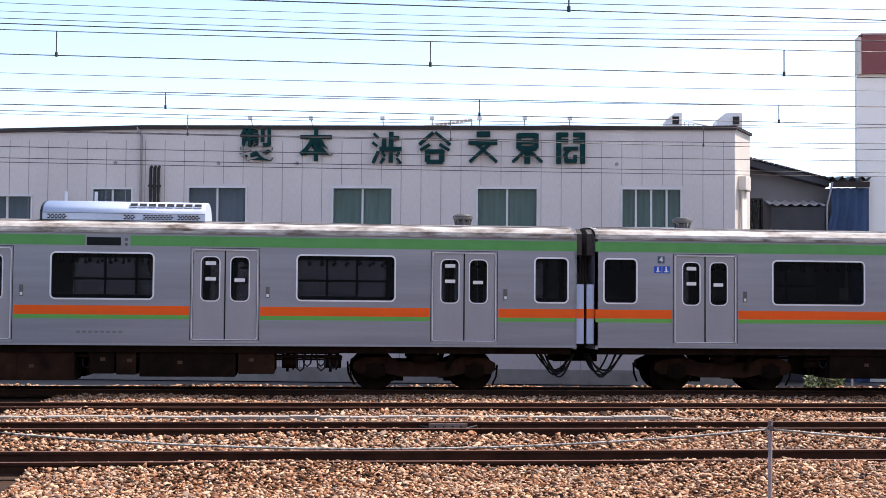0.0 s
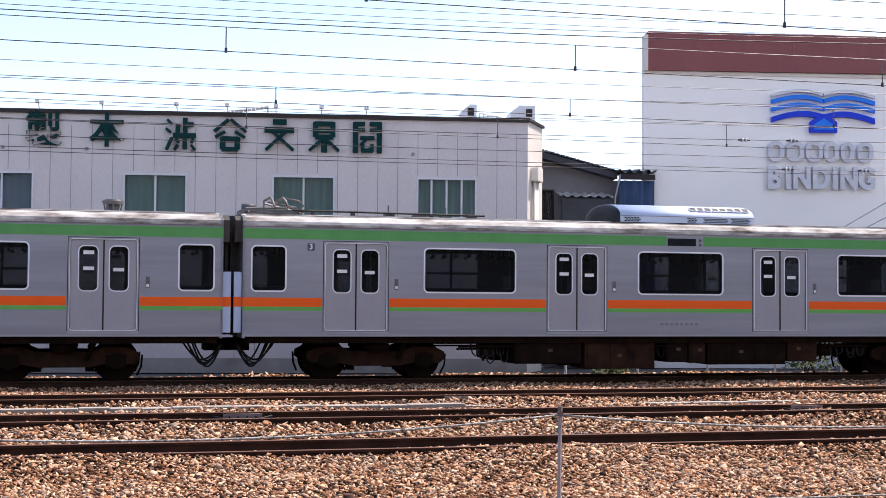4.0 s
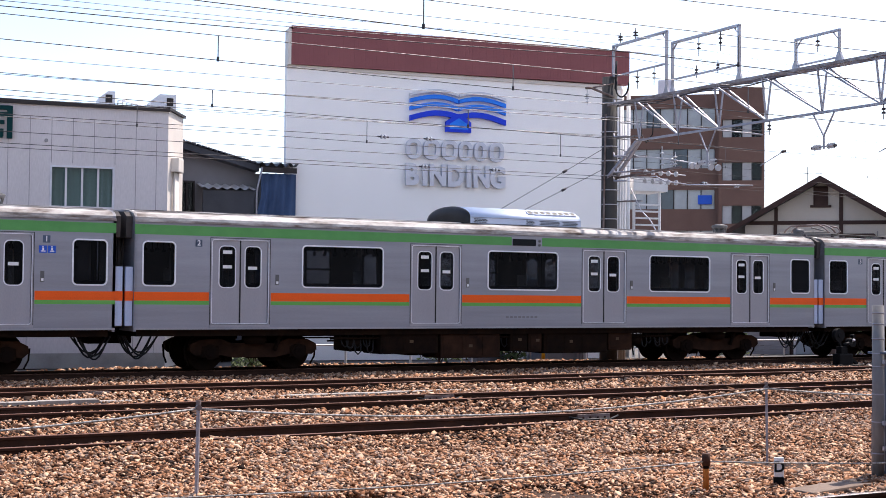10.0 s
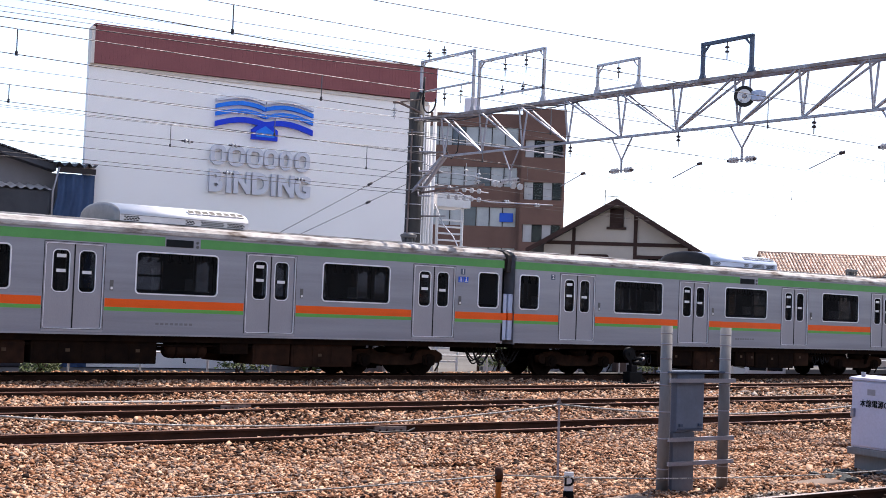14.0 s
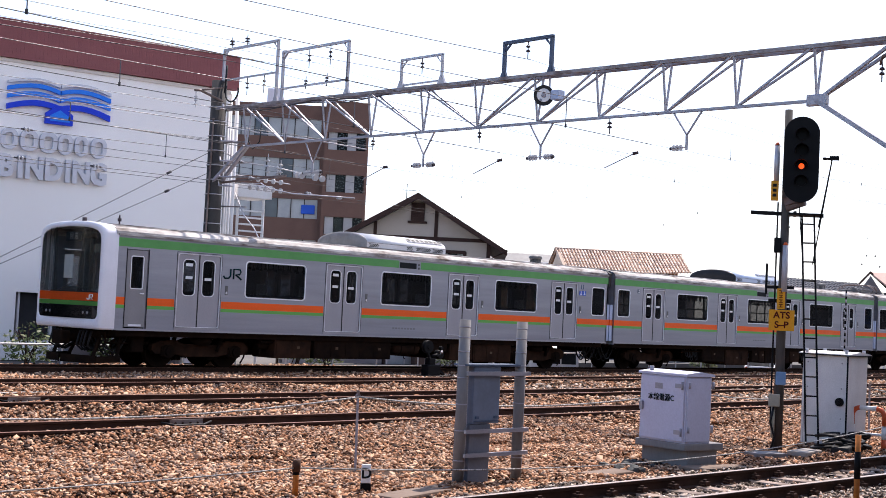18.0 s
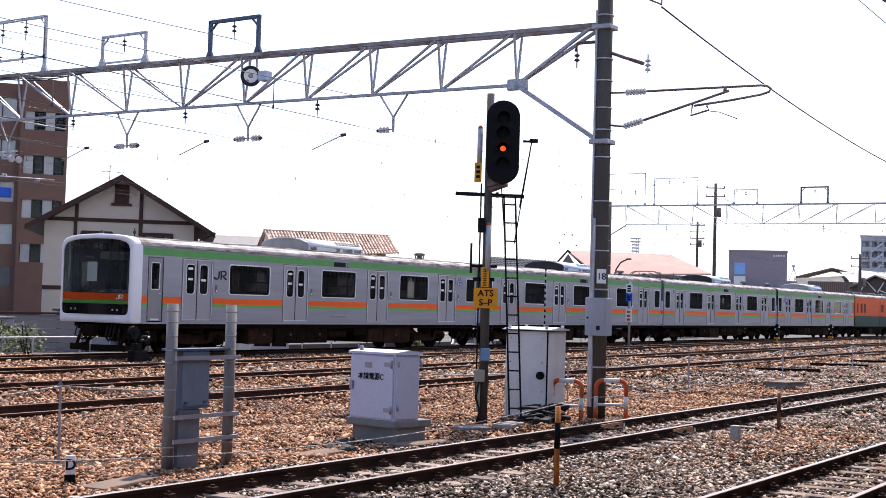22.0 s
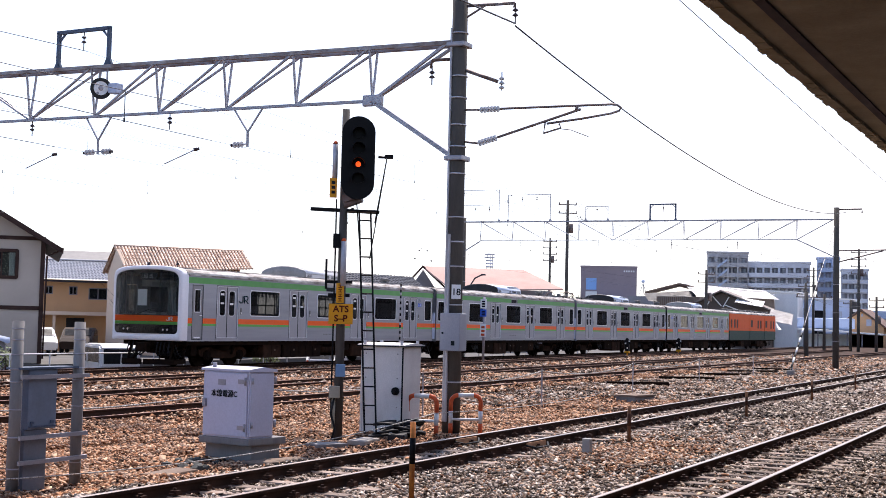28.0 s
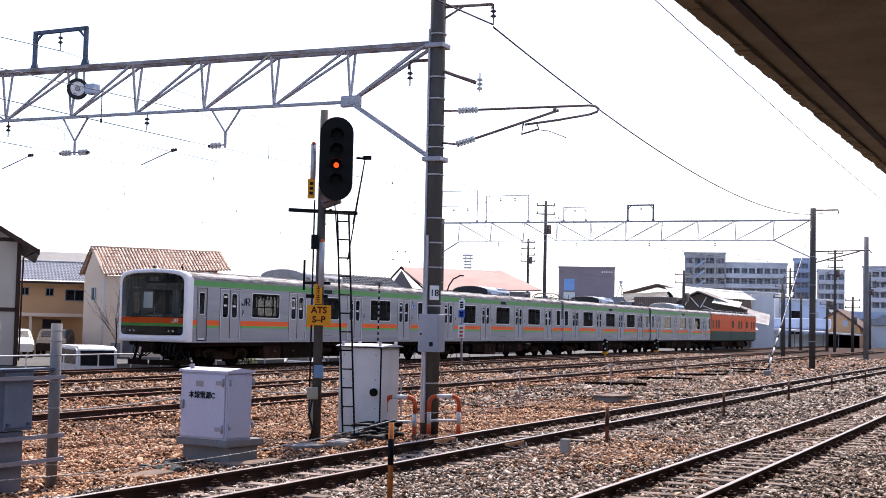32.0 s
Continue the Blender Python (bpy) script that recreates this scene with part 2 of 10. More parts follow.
PORCELAIN = material("porcelain", (0.50, 0.50, 0.52), 0.25, 0, None, 5, 0.3, 40, 0)
DARKPORC = material("dark_insulator", (0.05, 0.035, 0.04), 0.3, 0, None, 5, 0.3, 40, 0)
WIRE = material("dark_wire", (0.05, 0.045, 0.05), 0.5, 0.3, None, 5, 0.2, 40, 0)
PALEWIRE = material("pale_wire", (0.12, 0.115, 0.12), 0.45, 0.5, None, 5, 0.2, 40, 0)


# ---- shape helpers ----
def box(bm, x0, x1, y0, y1, z0, z1):
    v = [bm.verts.new((x, y, z)) for z in (z0, z1) for x, y in ((x0, y0), (x1, y0), (x1, y1), (x0, y1))]
    for f in ((3, 2, 1, 0), (4, 5, 6, 7), (0, 1, 5, 4), (1, 2, 6, 5), (2, 3, 7, 6), (3, 0, 4, 7)):
        bm.faces.new([v[i] for i in f])
    return v


def soft_box(bm, x0, x1, y0, y1, z0, z1, r=0.02):
    """A box whose edges are rounded."""
    t = bmesh.new()
    box(t, x0, x1, y0, y1, z0, z1)
    bmesh.ops.bevel(t, geom=t.edges[:], offset=r, segments=2, affect="EDGES", profile=0.6)
    join(bm, t)


def join(bm, other, m=None):
    if m is not None:
        bmesh.ops.transform(other, matrix=m, verts=other.verts[:])
    me = bpy.data.meshes.new("t")
    other.to_mesh(me)
    bm.from_mesh(me)
    other.free()
    bpy.data.meshes.remove(me)


def rod(bm, a, b, r=0.02, n=6, r2=None, caps=True):
    """A round bar from a to b."""
    a, b = Vector(a), Vector(b)
    d = (b - a).normalized()
    s = d.orthogonal().normalized()
    u = d.cross(s)
    r2 = r if r2 is None else r2
    ra = [bm.verts.new(a + (s * math.cos(k * math.tau / n) + u * math.sin(k * math.tau / n)) * r) for k in range(n)]
    rb = [bm.verts.new(b + (s * math.cos(k * math.tau / n) + u * math.sin(k * math.tau / n)) * r2) for k in range(n)]
    for k in range(n):
        f = bm.faces.new((ra[k], ra[(k + 1) % n], rb[(k + 1) % n], rb[k]))
        f.smooth = n > 6
    if caps:
        bm.faces.new(ra[::-1])
        bm.faces.new(rb)


def bar(bm, a, b, w=0.05, h=None, up=(0, 0, 1)):
    """A flat-sided bar from a to b."""
    a, b = Vector(a), Vector(b)
    h = w if h is None else h
    d = (b - a).normalized()
    s = d.cross(Vector(up))
    s = s.normalized() if s.length > 1e-4 else d.orthogonal().normalized()
    u = s.cross(d)
    v = [bm.verts.new(p + s * (i * w / 2) + u * (j * h / 2)) for p in (a, b) for i, j in ((-1, -1), (1, -1), (1, 1), (-1, 1))]
    for f in ((3, 2, 1, 0), (4, 5, 6, 7), (0, 1, 5, 4), (1, 2, 6, 5), (2, 3, 7, 6), (3, 0, 4, 7)):
        bm.faces.new([v[i] for i in f])


def path(bm, pts, r=0.02, n=6):
    """One continuous round bar through the given points."""
    pts = [Vector(p) for p in pts]
    side, prev = None, None
    for i, p in enumerate(pts):
        d = (pts[min(i + 1, len(pts) - 1)] - pts[max(i - 1, 0)]).normalized()
        side = d.orthogonal() if side is None else side - d * side.dot(d)
        side = side.normalized() if side.length > 1e-4 else d.orthogonal().normalized()
        up = d.cross(side)
        row = [bm.verts.new(p + (side * math.cos(k * math.tau / n) + up * math.sin(k * math.tau / n)) * r) for k in range(n)]
        if prev:
            for k in range(n):
                bm.faces.new((prev[k], prev[(k + 1) % n], row[(k + 1) % n], row[k])).smooth = True
        else:
            bm.faces.new(row[::-1])
        prev = row
    bm.faces.new(prev)


def prism(bm, outline, y0, y1):
    """An outline of (x, z) drawn out from y0 to y1."""
    a = [bm.verts.new((x, y0, z)) for x, z in outline]
    b = [bm.verts.new((x, y1, z)) for x, z in outline]
    n = len(a)
    bm.faces.new(a)
    bm.faces.new(b[::-1])
    for i in range(n):
        bm.faces.new((a[i], b[i], b[(i + 1) % n], a[(i + 1) % n]))


def extrude_x(bm, outline, x0, x1, smooth=False, caps=True):
    """An outline of (y, z) drawn out from x0 to x1."""
    a = [bm.verts.new((x0, y, z)) for y, z in outline]
    b = [bm.verts.new((x1, y, z)) for y, z in outline]
    n = len(a)
    if caps:
        bm.faces.new(a[::-1])
        bm.faces.new(b)
    for i in range(n):
        bm.faces.new((a[i], a[(i + 1) % n], b[(i + 1) % n], b[i])).smooth = smooth


def rounded(x0, x1, z0, z1, r, n=5):
    pts = []
    for cx, cz, a0 in ((x1 - r, z1 - r, 0), (x0 + r, z1 - r, 90), (x0 + r, z0 + r, 180), (x1 - r, z0 + r, 270)):
        for k in range(n + 1):
            a = radians(a0 + 90 * k / n)
            pts.append((cx + r * math.cos(a), cz + r * math.sin(a)))
    return pts


def ring(bm, x0, x1, z0, z1, r, w, y0, y1):
    """A rounded frame in the x-z plane, w wide, from y0 to y1."""
    out, inn = rounded(x0 - w, x1 + w, z0 - w, z1 + w, r + w), rounded(x0, x1, z0, z1, r)
    loops = [[bm.verts.new((x, y, z)) for x, z in o] for o, y in ((out, y0), (inn, y0), (inn, y1), (out, y1))]
    n = len(out)
    for a, b in ((0, 1), (1, 2), (2, 3), (3, 0)):
        for i in range(n):
            bm.faces.new((loops[a][i], loops[b][i], loops[b][(i + 1) % n], loops[a][(i + 1) % n]))


def holed_wall(bm, x0, x1, z0, z1, holes, y0, y1):
    """A slab in the x-z plane from y0 to y1 with rectangular openings (x0, x1, z0, z1) through it."""
    xs = sorted({x0, x1, *(h[i] for h in holes for i in (0, 1))})
    zs = sorted({z0, z1, *(h[i] for h in holes for i in (2, 3))})
    solid = {}
    for i in range(len(xs) - 1):
        for j in range(len(zs) - 1):
            cx, cz = (xs[i] + xs[i + 1]) / 2, (zs[j] + zs[j + 1]) / 2
            solid[i, j] = not any(h[0] < cx < h[1] and h[2] < cz < h[3] for h in holes)
    vert = {}

    def v(i, j, y):
        if (i, j, y) not in vert:
            vert[i, j, y] = bm.verts.new((xs[i], y, zs[j]))
        return vert[i, j, y]
    for (i, j), s in solid.items():
        if not s:
            continue
        bm.faces.new((v(i, j, y0), v(i + 1, j, y0), v(i + 1, j + 1, y0), v(i, j + 1, y0)))
        bm.faces.new((v(i, j, y1), v(i, j + 1, y1), v(i + 1, j + 1, y1), v(i + 1, j, y1)))
        for di, dj, a, b in ((-1, 0, (i, j), (i, j + 1)), (1, 0, (i + 1, j + 1), (i + 1, j)), (0, -1, (i + 1, j), (i, j)), (0, 1, (i, j + 1), (i + 1, j + 1))):
            if not solid.get((i + di, j + dj), False):
                bm.faces.new((v(*a, y0), v(*b, y0), v(*b, y1), v(*a, y1)))


def mesh_of(name, bm, mat):
    bmesh.ops.recalc_face_normals(bm, faces=bm.faces[:])
    me = bpy.data.meshes.new(name)
    bm.to_mesh(me)
    bm.free()
    me.materials.append(mat)
    return me


def part(name, bm, mat, parent=None, label="", at=None):
    """Links a bmesh (or a mesh) as one object under a thing or a part."""
    me = bm if isinstance(bm, bpy.types.Mesh) else mesh_of(name, bm, mat)
    ob = new(name, me)
    if parent is not None:
        ob.parent = parent
    if at is not None:
        ob.matrix_basis = at if isinstance(at, Matrix) else Matrix.Translation(at)
    if label:
        ob["label"] = label
    return ob


def thing(name, at, label, category, group="", kind=""):
    ob = new(name)
    ob.empty_display_size = 0.2
    ob.matrix_basis = at if isinstance(at, Matrix) else Matrix.Translation(at)
    return tagged(ob, label, category, group, kind)


def solo(name, bm, mat, label, category, group="", kind="", at=None):
    return tagged(part(name, bm, mat, None, "", at), label, category, group, kind)


def letters(text, size, depth=0.004, bold=0.0):
    """A mesh of upright writing in the x-z plane, its middle at the origin, facing -y."""
    cu = bpy.data.curves.new("letters", "FONT")
    cu.body, cu.size, cu.extrude, cu.offset = text, size, depth, bold
    cu.align_x, cu.align_y = "CENTER", "CENTER"
    cu.resolution_u = 3
    ob = bpy.data.objects.new("letters", cu)
    me = bpy.data.meshes.new_from_object(ob)
    me.transform(Matrix.Rotation(radians(90), 4, "X"))
    bpy.data.objects.remove(ob)
    bpy.data.curves.remove(cu)
    return me


def writing(text, size, mat, parent, at, depth=0.004, bold=0.0, name="lettering"):
    me = letters(text, size, depth, bold)
    me.materials.clear()
    me.materials.append(mat)
    return part(name, me, mat, parent, "", at)


# ---- ground and tracks ----
def flat(name, x0, x1, y0, y1, z, mat, label, category, kind="structure"):
    bm = bmesh.new()
    box(bm, x0, x1, y0, y1, -1.3, z)
    return solo(name, bm, mat, label, category, kind=kind)


bm = bmesh.new()
v = [bm.verts.new(p) for p in ((-3000, -3000, -1.25), (3000, -3000, -1.25), (3000, 3000, -1.25), (-3000, 3000, -1.25))]
bm.faces.new(v)
solo("ground", bm, SOIL, "brown stony ground reaching the horizon", "ground", kind="structure")

GAUGE = 1.067
# middle line at x = 0, style, railhead, and how far the line closes in for each metre past BEND
BEND = 22.0
TRACKS = [(4.05, "far", RAILTOP, 0.0), (8.30, "far", RAILTOP, 0.0), (16.25, "buried", RUSTTOP, 0.008), (20.45, "buried", RUSTTOP, 0.022),
          (24.65, "buried", RUSTTOP, 0.042), (29.65, "buried", RUSTTOP, 0.0)]
RAIL_FOOT = [(-0.063, -0.153), (0.063, -0.153), (0.063, -0.143), (0.012, -0.125), (0.012, -0.042), (0.032, -0.036), (0.0325, -0.007), (-0.0325, -0.007), (-0.032, -0.036), (-0.012, -0.042), (-0.012, -0.125), (-0.063, -0.143)]
RAIL_HEAD = [(-0.0322, -0.0069), (0.0322, -0.0069), (0.030, -0.002), (0.024, 0.0), (-0.024, 0.0), (-0.030, -0.002)]


def swing(x, turn):
    """Sideways shift of a siding that bends gently towards the station throat."""
    d = np.maximum(0, np.asarray(x, float) - BEND)
    return turn * np.where(d < 10, d * d / 20, d - 5)


def swept(outline, x0, x1, turn):
    bm = bmesh.new()
    xs = [x0, BEND] + [BEND + 2 * k for k in range(1, 6)] + [x1] if turn else [x0, x1]
    prev = None
    for x in xs:
        dy = float(swing(x, turn))
        row = [bm.verts.new((x, y + dy, z)) for y, z in outline]
        if prev:
            n = len(row)
            for i in range(n):
                bm.faces.new((prev[i], prev[(i + 1) % n], row[(i + 1) % n], row[i]))
        else:
            bm.faces.new(row[::-1])
        prev = row
    bm.faces.new(prev)
    return bm


def rail_meshes(x0, x1, top, turn):
    return mesh_of("rail", swept(RAIL_FOOT, x0, x1, turn), RAIL), mesh_of("rail_head", swept(RAIL_HEAD, x0, x1, turn), top)


def build_tracks():
    made = {}
    for y, style, top, turn in TRACKS:
        near = style == "far"
        t = thing("railway_track", (0, y, 0), "worn steel rails on sleepers in grey ballast" if near else "rusty siding rails sunk in brown ballast", "track",
                  "tracks of the yard", "structure")
        key = (near, turn)
        if key not in made:
            made[key] = rail_meshes(-60, 150 if turn else 330, top, turn)
        web, head = made[key]
        for s in (-1, 1):
            r = part("rail", web, RAIL, t, "", (0, s * (GAUGE / 2 + 0.0325), 0))
            part("rail_head", head, top, r)
        if near:
            bm = bmesh.new()
            soft_box(bm, -0.10, 0.10, -1.0, 1.0, -0.30, -0.148, 0.02)
            sl = mesh_of("sleeper", bm, SLEEPER)
            bm = bmesh.new()
            for s in (-1, 1):
                for k in (-1, 1):
                    yy = s * (GAUGE / 2 + 0.0325) + k * 0.085
                    box(bm, -0.07, 0.07, yy - 0.035, yy + 0.035, -0.138, -0.115)
                    box(bm, -0.045, 0.045, yy - 0.05, yy + 0.04, -0.13, -0.085)
                    rod(bm, (0, yy, -0.09), (0, yy, -0.062), 0.024, 6)
            clip = mesh_of("rail_clip", bm, RAIL)
            for i in range(150):
                x = 6 + i * 0.6 + random.uniform(-0.03, 0.03)
                o = part("sleeper", sl, SLEEPER, t, "", pose(x, random.uniform(-0.03, 0.03), random.uniform(0.004, 0.022), 0, 0, random.uniform(-1, 1)))
                part("rail_clip", clip, RAIL, o)


build_tracks()


RUSTPLATE = material("bright_rust_plate", (0.55, 0.30, 0.17), 0.8, 0, (0.32, 0.15, 0.08), 4, 0.8, 40, 0.2, spec=0.1)


def rail_joints(track, y0, spots, mat=RUSTGALV, half=0.30):
    """Bolted plates where two rails meet, with a bond cable over the gap."""
    for x, y in spots:
        bm = bmesh.new()
        for s in (-1, 1):
            soft_box(bm, x - half, x + half, y - y0 + s * 0.034 - 0.014, y - y0 + s * 0.034 + 0.014, -0.115, -0.024, 0.005)
        part("fishplate", bm, mat, track)
        for k in (-0.2, -0.07, 0.07, 0.2) if mat is RUSTGALV else ():
            bm = bmesh.new()
            rod(bm, (x + k, y - y0 - 0.065, -0.075), (x + k, y - y0 - 0.03, -0.075), 0.016, 6)
            part("bolt", bm, RAIL, track)
        bm = bmesh.new()
        path(bm, [(x - 0.45, y - y0 - 0.05, -0.06), (x - 0.25, y - y0 - 0.14, -0.10), (x, y - y0 - 0.18, -0.09), (x + 0.25, y - y0 - 0.14, -0.10), (x + 0.45, y - y0 - 0.05, -0.06)], 0.016, 6)
        part("bond_cable", bm, RUBBER, track)


for _track in [o for o in scene.objects if o.name.startswith("railway_track")]:
    _y = _track.matrix_basis.translation.y
    _rail = GAUGE / 2 + 0.0325
    if abs(_y - 24.65) < 0.1:
        rail_joints(_track, _y, [(6.6, _y - _rail)])
    elif abs(_y - 20.45) < 0.1:
        rail_joints(_track, _y, [(11.9, _y + _rail), (2.3, _y + _rail)])
    elif abs(_y - 8.30) < 0.1:
        rail_joints(_track, _y, [(19.7, _y + _rail), (19.83, _y - _rail)], RUSTPLATE, 0.40)
    elif abs(_y - 16.25) < 0.1:
        rail_joints(_track, _y, [(12.2, _y + _rail)])


# ---- loose stone ----
def scatter(name, mat, boxes, label):
    """Loose stone as real pieces: boxes of (x0, x1, y0, y1, pieces to the square metre, size, height function)."""
    rng = np.random.default_rng(7)
    base = np.array([(-1.1, -0.75, -0.1), (1.1, -0.75, 0.05), (0.05, 1.15, 0), (0.35, 0.1, 1.15), (-0.4, 0.05, 1.0), (0, 0, -0.8)], float)
    tris = np.array([(0, 1, 3), (0, 3, 4), (1, 2, 3), (2, 4, 3), (2, 0, 4), (1, 0, 5), (2, 1, 5), (0, 2, 5)])
    vs = []
    for x0, x1, y0, y1, dens, size, hz in boxes:
        n = int((x1 - x0) * (y1 - y0) * dens)
        p = np.stack([rng.uniform(x0, x1, n), rng.uniform(y0, y1, n), np.zeros(n)], 1)
        p[:, 2] = hz(p[:, 0], p[:, 1]) + rng.uniform(-0.02, 0.014, n)
        s = size * rng.lognormal(0, 0.28, n)[:, None] * np.stack([rng.uniform(0.8, 1.4, n), rng.uniform(0.6, 1.0, n), rng.uniform(0.4, 0.7, n)], 1) / 2
        v = (base[None] + rng.uniform(-0.3, 0.3, (n, 6, 3))) * (1 + rng.uniform(-0.40, 0.28, (n, 6, 3))) * s[:, None]
        a, b, c = (rng.uniform(-math.pi, math.pi, n), rng.uniform(-0.6, 0.6, n), rng.uniform(-0.6, 0.6, n))
        ca, sa, cb, sb, cc, sc = np.cos(a), np.sin(a), np.cos(b), np.sin(b), np.cos(c), np.sin(c)
        x, y, z = v[..., 0], v[..., 1], v[..., 2]
        y, z = y * cb[:, None] - z * sb[:, None], y * sb[:, None] + z * cb[:, None]
        x, z = x * cc[:, None] + z * sc[:, None], -x * sc[:, None] + z * cc[:, None]
        x, y = x * ca[:, None] - y * sa[:, None], x * sa[:, None] + y * ca[:, None]
        vs.append(np.stack([x, y, z], -1) + p[:, None])
    v = np.concatenate(vs).reshape(-1, 3)
    n = len(v) // 6
    f = (tris[None] + 6 * np.arange(n)[:, None, None]).reshape(-1, 3)
    me = bpy.data.meshes.new(name)
    me.vertices.add(len(v))
    me.vertices.foreach_set("co", v.ravel())
    me.loops.add(f.size)
    me.loops.foreach_set("vertex_index", f.ravel())
    me.polygons.add(len(f))
    me.polygons.foreach_set("loop_start", np.arange(len(f)) * 3)
    me.update()
    me.materials.append(mat)
    return solo(name, me, mat, label, "ballast", kind="stuff")


def level(z):
    return lambda x, y: np.full_like(x, z)


def cover(z):
    """Stone between sleepers that spills over them here and there."""
    return lambda x, y: z + 0.008 + 0.042 * np.maximum(0, np.sin(x * 0.9 + 1.3 * y) * np.cos(1.7 * y - 0.6 * x) + 0.35 * np.sin(4.1 * x + 2.3 * y) * np.sin(2.9 * x - 3.7 * y))


def bumpy(z):
    return lambda x, y: z + 0.035 * np.sin(x * 1.3 + 0.7 * y) * np.cos(0.9 * y - 0.4 * x) + 0.02 * np.sin(3.1 * x + 1.7 * y)


def beside_rails(z):
    """Stone between and beside sunken rails, heaped to just under the railhead, clear of the flange way."""
    def h(x, y):
        low, heap = np.zeros_like(y), np.zeros_like(y)
        for c, style, top, turn in TRACKS:
            if style == "buried":
                for s in (-1, 1):
                    d = y - c - swing(x, turn) - s * (GAUGE / 2 + 0.03)
                    low = np.maximum(low, ((d < 0.085) & (d > (-0.02 if s < 0 and c < 29 else -0.085))) * 0.07)
                    if s < 0 and c < 29:
                        heap = np.maximum(heap, np.where((d < -0.02) & (d > -1.1), (1.1 + d) / 1.1 * (0.095 if c < 17 else 0.045), 0))
        return z + 0.03 * np.sin(x * 1.1 + 0.5 * y) * np.cos(0.8 * y) - low + heap
    return h


flat("ballast_yard", -60, 330, 9.9, 33.2, -0.20, SOIL, "brown ballast bed under the yard tracks", "ballast bed")
flat("ballast_near", -60, 330, 1.16, 9.9, -0.225, SOIL, "grey ballast bed under the near tracks", "ballast bed")
scatter("brown_ballast", RUSTY_STONE, [
    (2, 9, 9.6, 11.8, 1150, 0.051, bumpy(-0.175)), (9, 17, 9.6, 13.5, 1050, 0.051, bumpy(-0.175)), (17, 30, 9.4, 14.5, 560, 0.053, bumpy(-0.175)),
    (30, 36, 9.4, 12.2, 170, 0.068, bumpy(-0.175)), (30, 62, 12.2, 15, 130, 0.070, bumpy(-0.175)), (36, 62, 9.4, 12.2, 30, 0.075, bumpy(-0.175)),
    (17.4, 23.6, 5.5, 7.3, 120, 0.052, cover(-0.158)), (18.6, 22.4, 5.2, 6.9, 170, 0.050, cover(-0.156)), (16.5, 19.5, 4.9, 6.3, 60, 0.050, cover(-0.158)), (14, 30, 3.4, 9.6, 22, 0.050, cover(-0.158)),
    (-3, 9, 11.5, 17.8, 820, 0.053, beside_rails(-0.14)), (9, 20, 13.3, 17.8, 640, 0.052, beside_rails(-0.14)), (20, 34, 14.3, 17.8, 230, 0.072, beside_rails(-0.14)),
    (-5, 12, 17.8, 28.9, 270, 0.064, beside_rails(-0.12)), (12, 26, 17.8, 28.9, 190, 0.072, beside_rails(-0.12)), (26, 50, 17.8, 28.9, 75, 0.09, beside_rails(-0.12)),
    (34, 62, 15, 17.8, 70, 0.09, beside_rails(-0.14)), (-7, 30, 29.2, 32.4, 80, 0.09, beside_rails(-0.12)), (50, 110, 9.4, 30, 13, 0.13, beside_rails(-0.17))],
    "rust-stained broken stone ballast")
scatter("grey_ballast", GREY_STONE, [
    (8, 16, 3.6, 9.7, 620, 0.050, cover(-0.172)), (14, 26, 1.2, 3.6, 460, 0.054, cover(-0.172)), (16, 26, 3.6, 9.5, 430, 0.054, cover(-0.172)), (26, 44, 1.2, 9.5, 190, 0.07, cover(-0.172)),
    (44, 90, 2.0, 9.5, 60, 0.11, cover(-0.172)), (36, 62, 9.4, 12.4, 130, 0.075, bumpy(-0.175)), (30, 70, 12.4, 18, 70, 0.085, bumpy(-0.150)), (26, 50, 18, 28, 45, 0.09, level(-0.115)), (50, 110, 9.4, 30, 10, 0.13, level(-0.15))], "grey broken stone ballast")
flat("yard_lane", -200, 37, 33.2, 300, -0.33, ASPHALT, "worn grey asphalt lane behind the tracks", "lane")
flat("house_plots", 37, 75, 39.3, 300, -0.33, ASPHALT, "paved plots above the sunken car park", "lane")
flat("station_road", 75, 600, 33.2, 300, -0.33, ASPHALT, "worn asphalt road beside the yard", "lane")


# ---- the train ----
CABDOOR = material("dull_cab_door", (0.27, 0.262, 0.275), 0.5, 0.25, (0.21, 0.204, 0.21), 2, 0.5, 50, 0.03)
BLACKGLOSS = material("black_lamp_panel", (0.008, 0.008, 0.009), 0.15, 0, None, 4, 0.2, 40, 0, spec=0.4)
LAMPGLASS = material("lamp_glass", (0.45, 0.45, 0.46), 0.15, 0.6, None, 4, 0.2, 40, 0)
GREYLETTER = material("grey_board", (0.30, 0.30, 0.30), 0.7, 0, None, 4, 0.2, 40, 0)
YELLOWPLATE = material("dull_plate", (0.075, 0.045, 0.025), 0.7, 0, None, 4, 0.2, 40, 0)
ACPALE = material("pale_casing", (0.64, 0.64, 0.66), 0.5, 0.1, (0.50, 0.49, 0.49), 2, 0.6, 40, 0.05)
ACEND = material("dark_end_plate", (0.016, 0.016, 0.018), 0.4, 0, (0.034, 0.032, 0.033), 2, 0.7, 40, 0.1, spec=0.18)
ACGREY = material("grey_end_plate", (0.19, 0.185, 0.18), 0.42, 0.2, (0.28, 0.27, 0.26), 4, 0.9, 40, 0.1, spec=0.6)
HALF = 1.475
DOORS = [2.585, 7.53, 12.47, 17.415]
WINDOWS = [(4.05, 6.12), (8.96, 11.04), (13.92, 15.98)]
SILL, WTOP = 1.87, 2.84
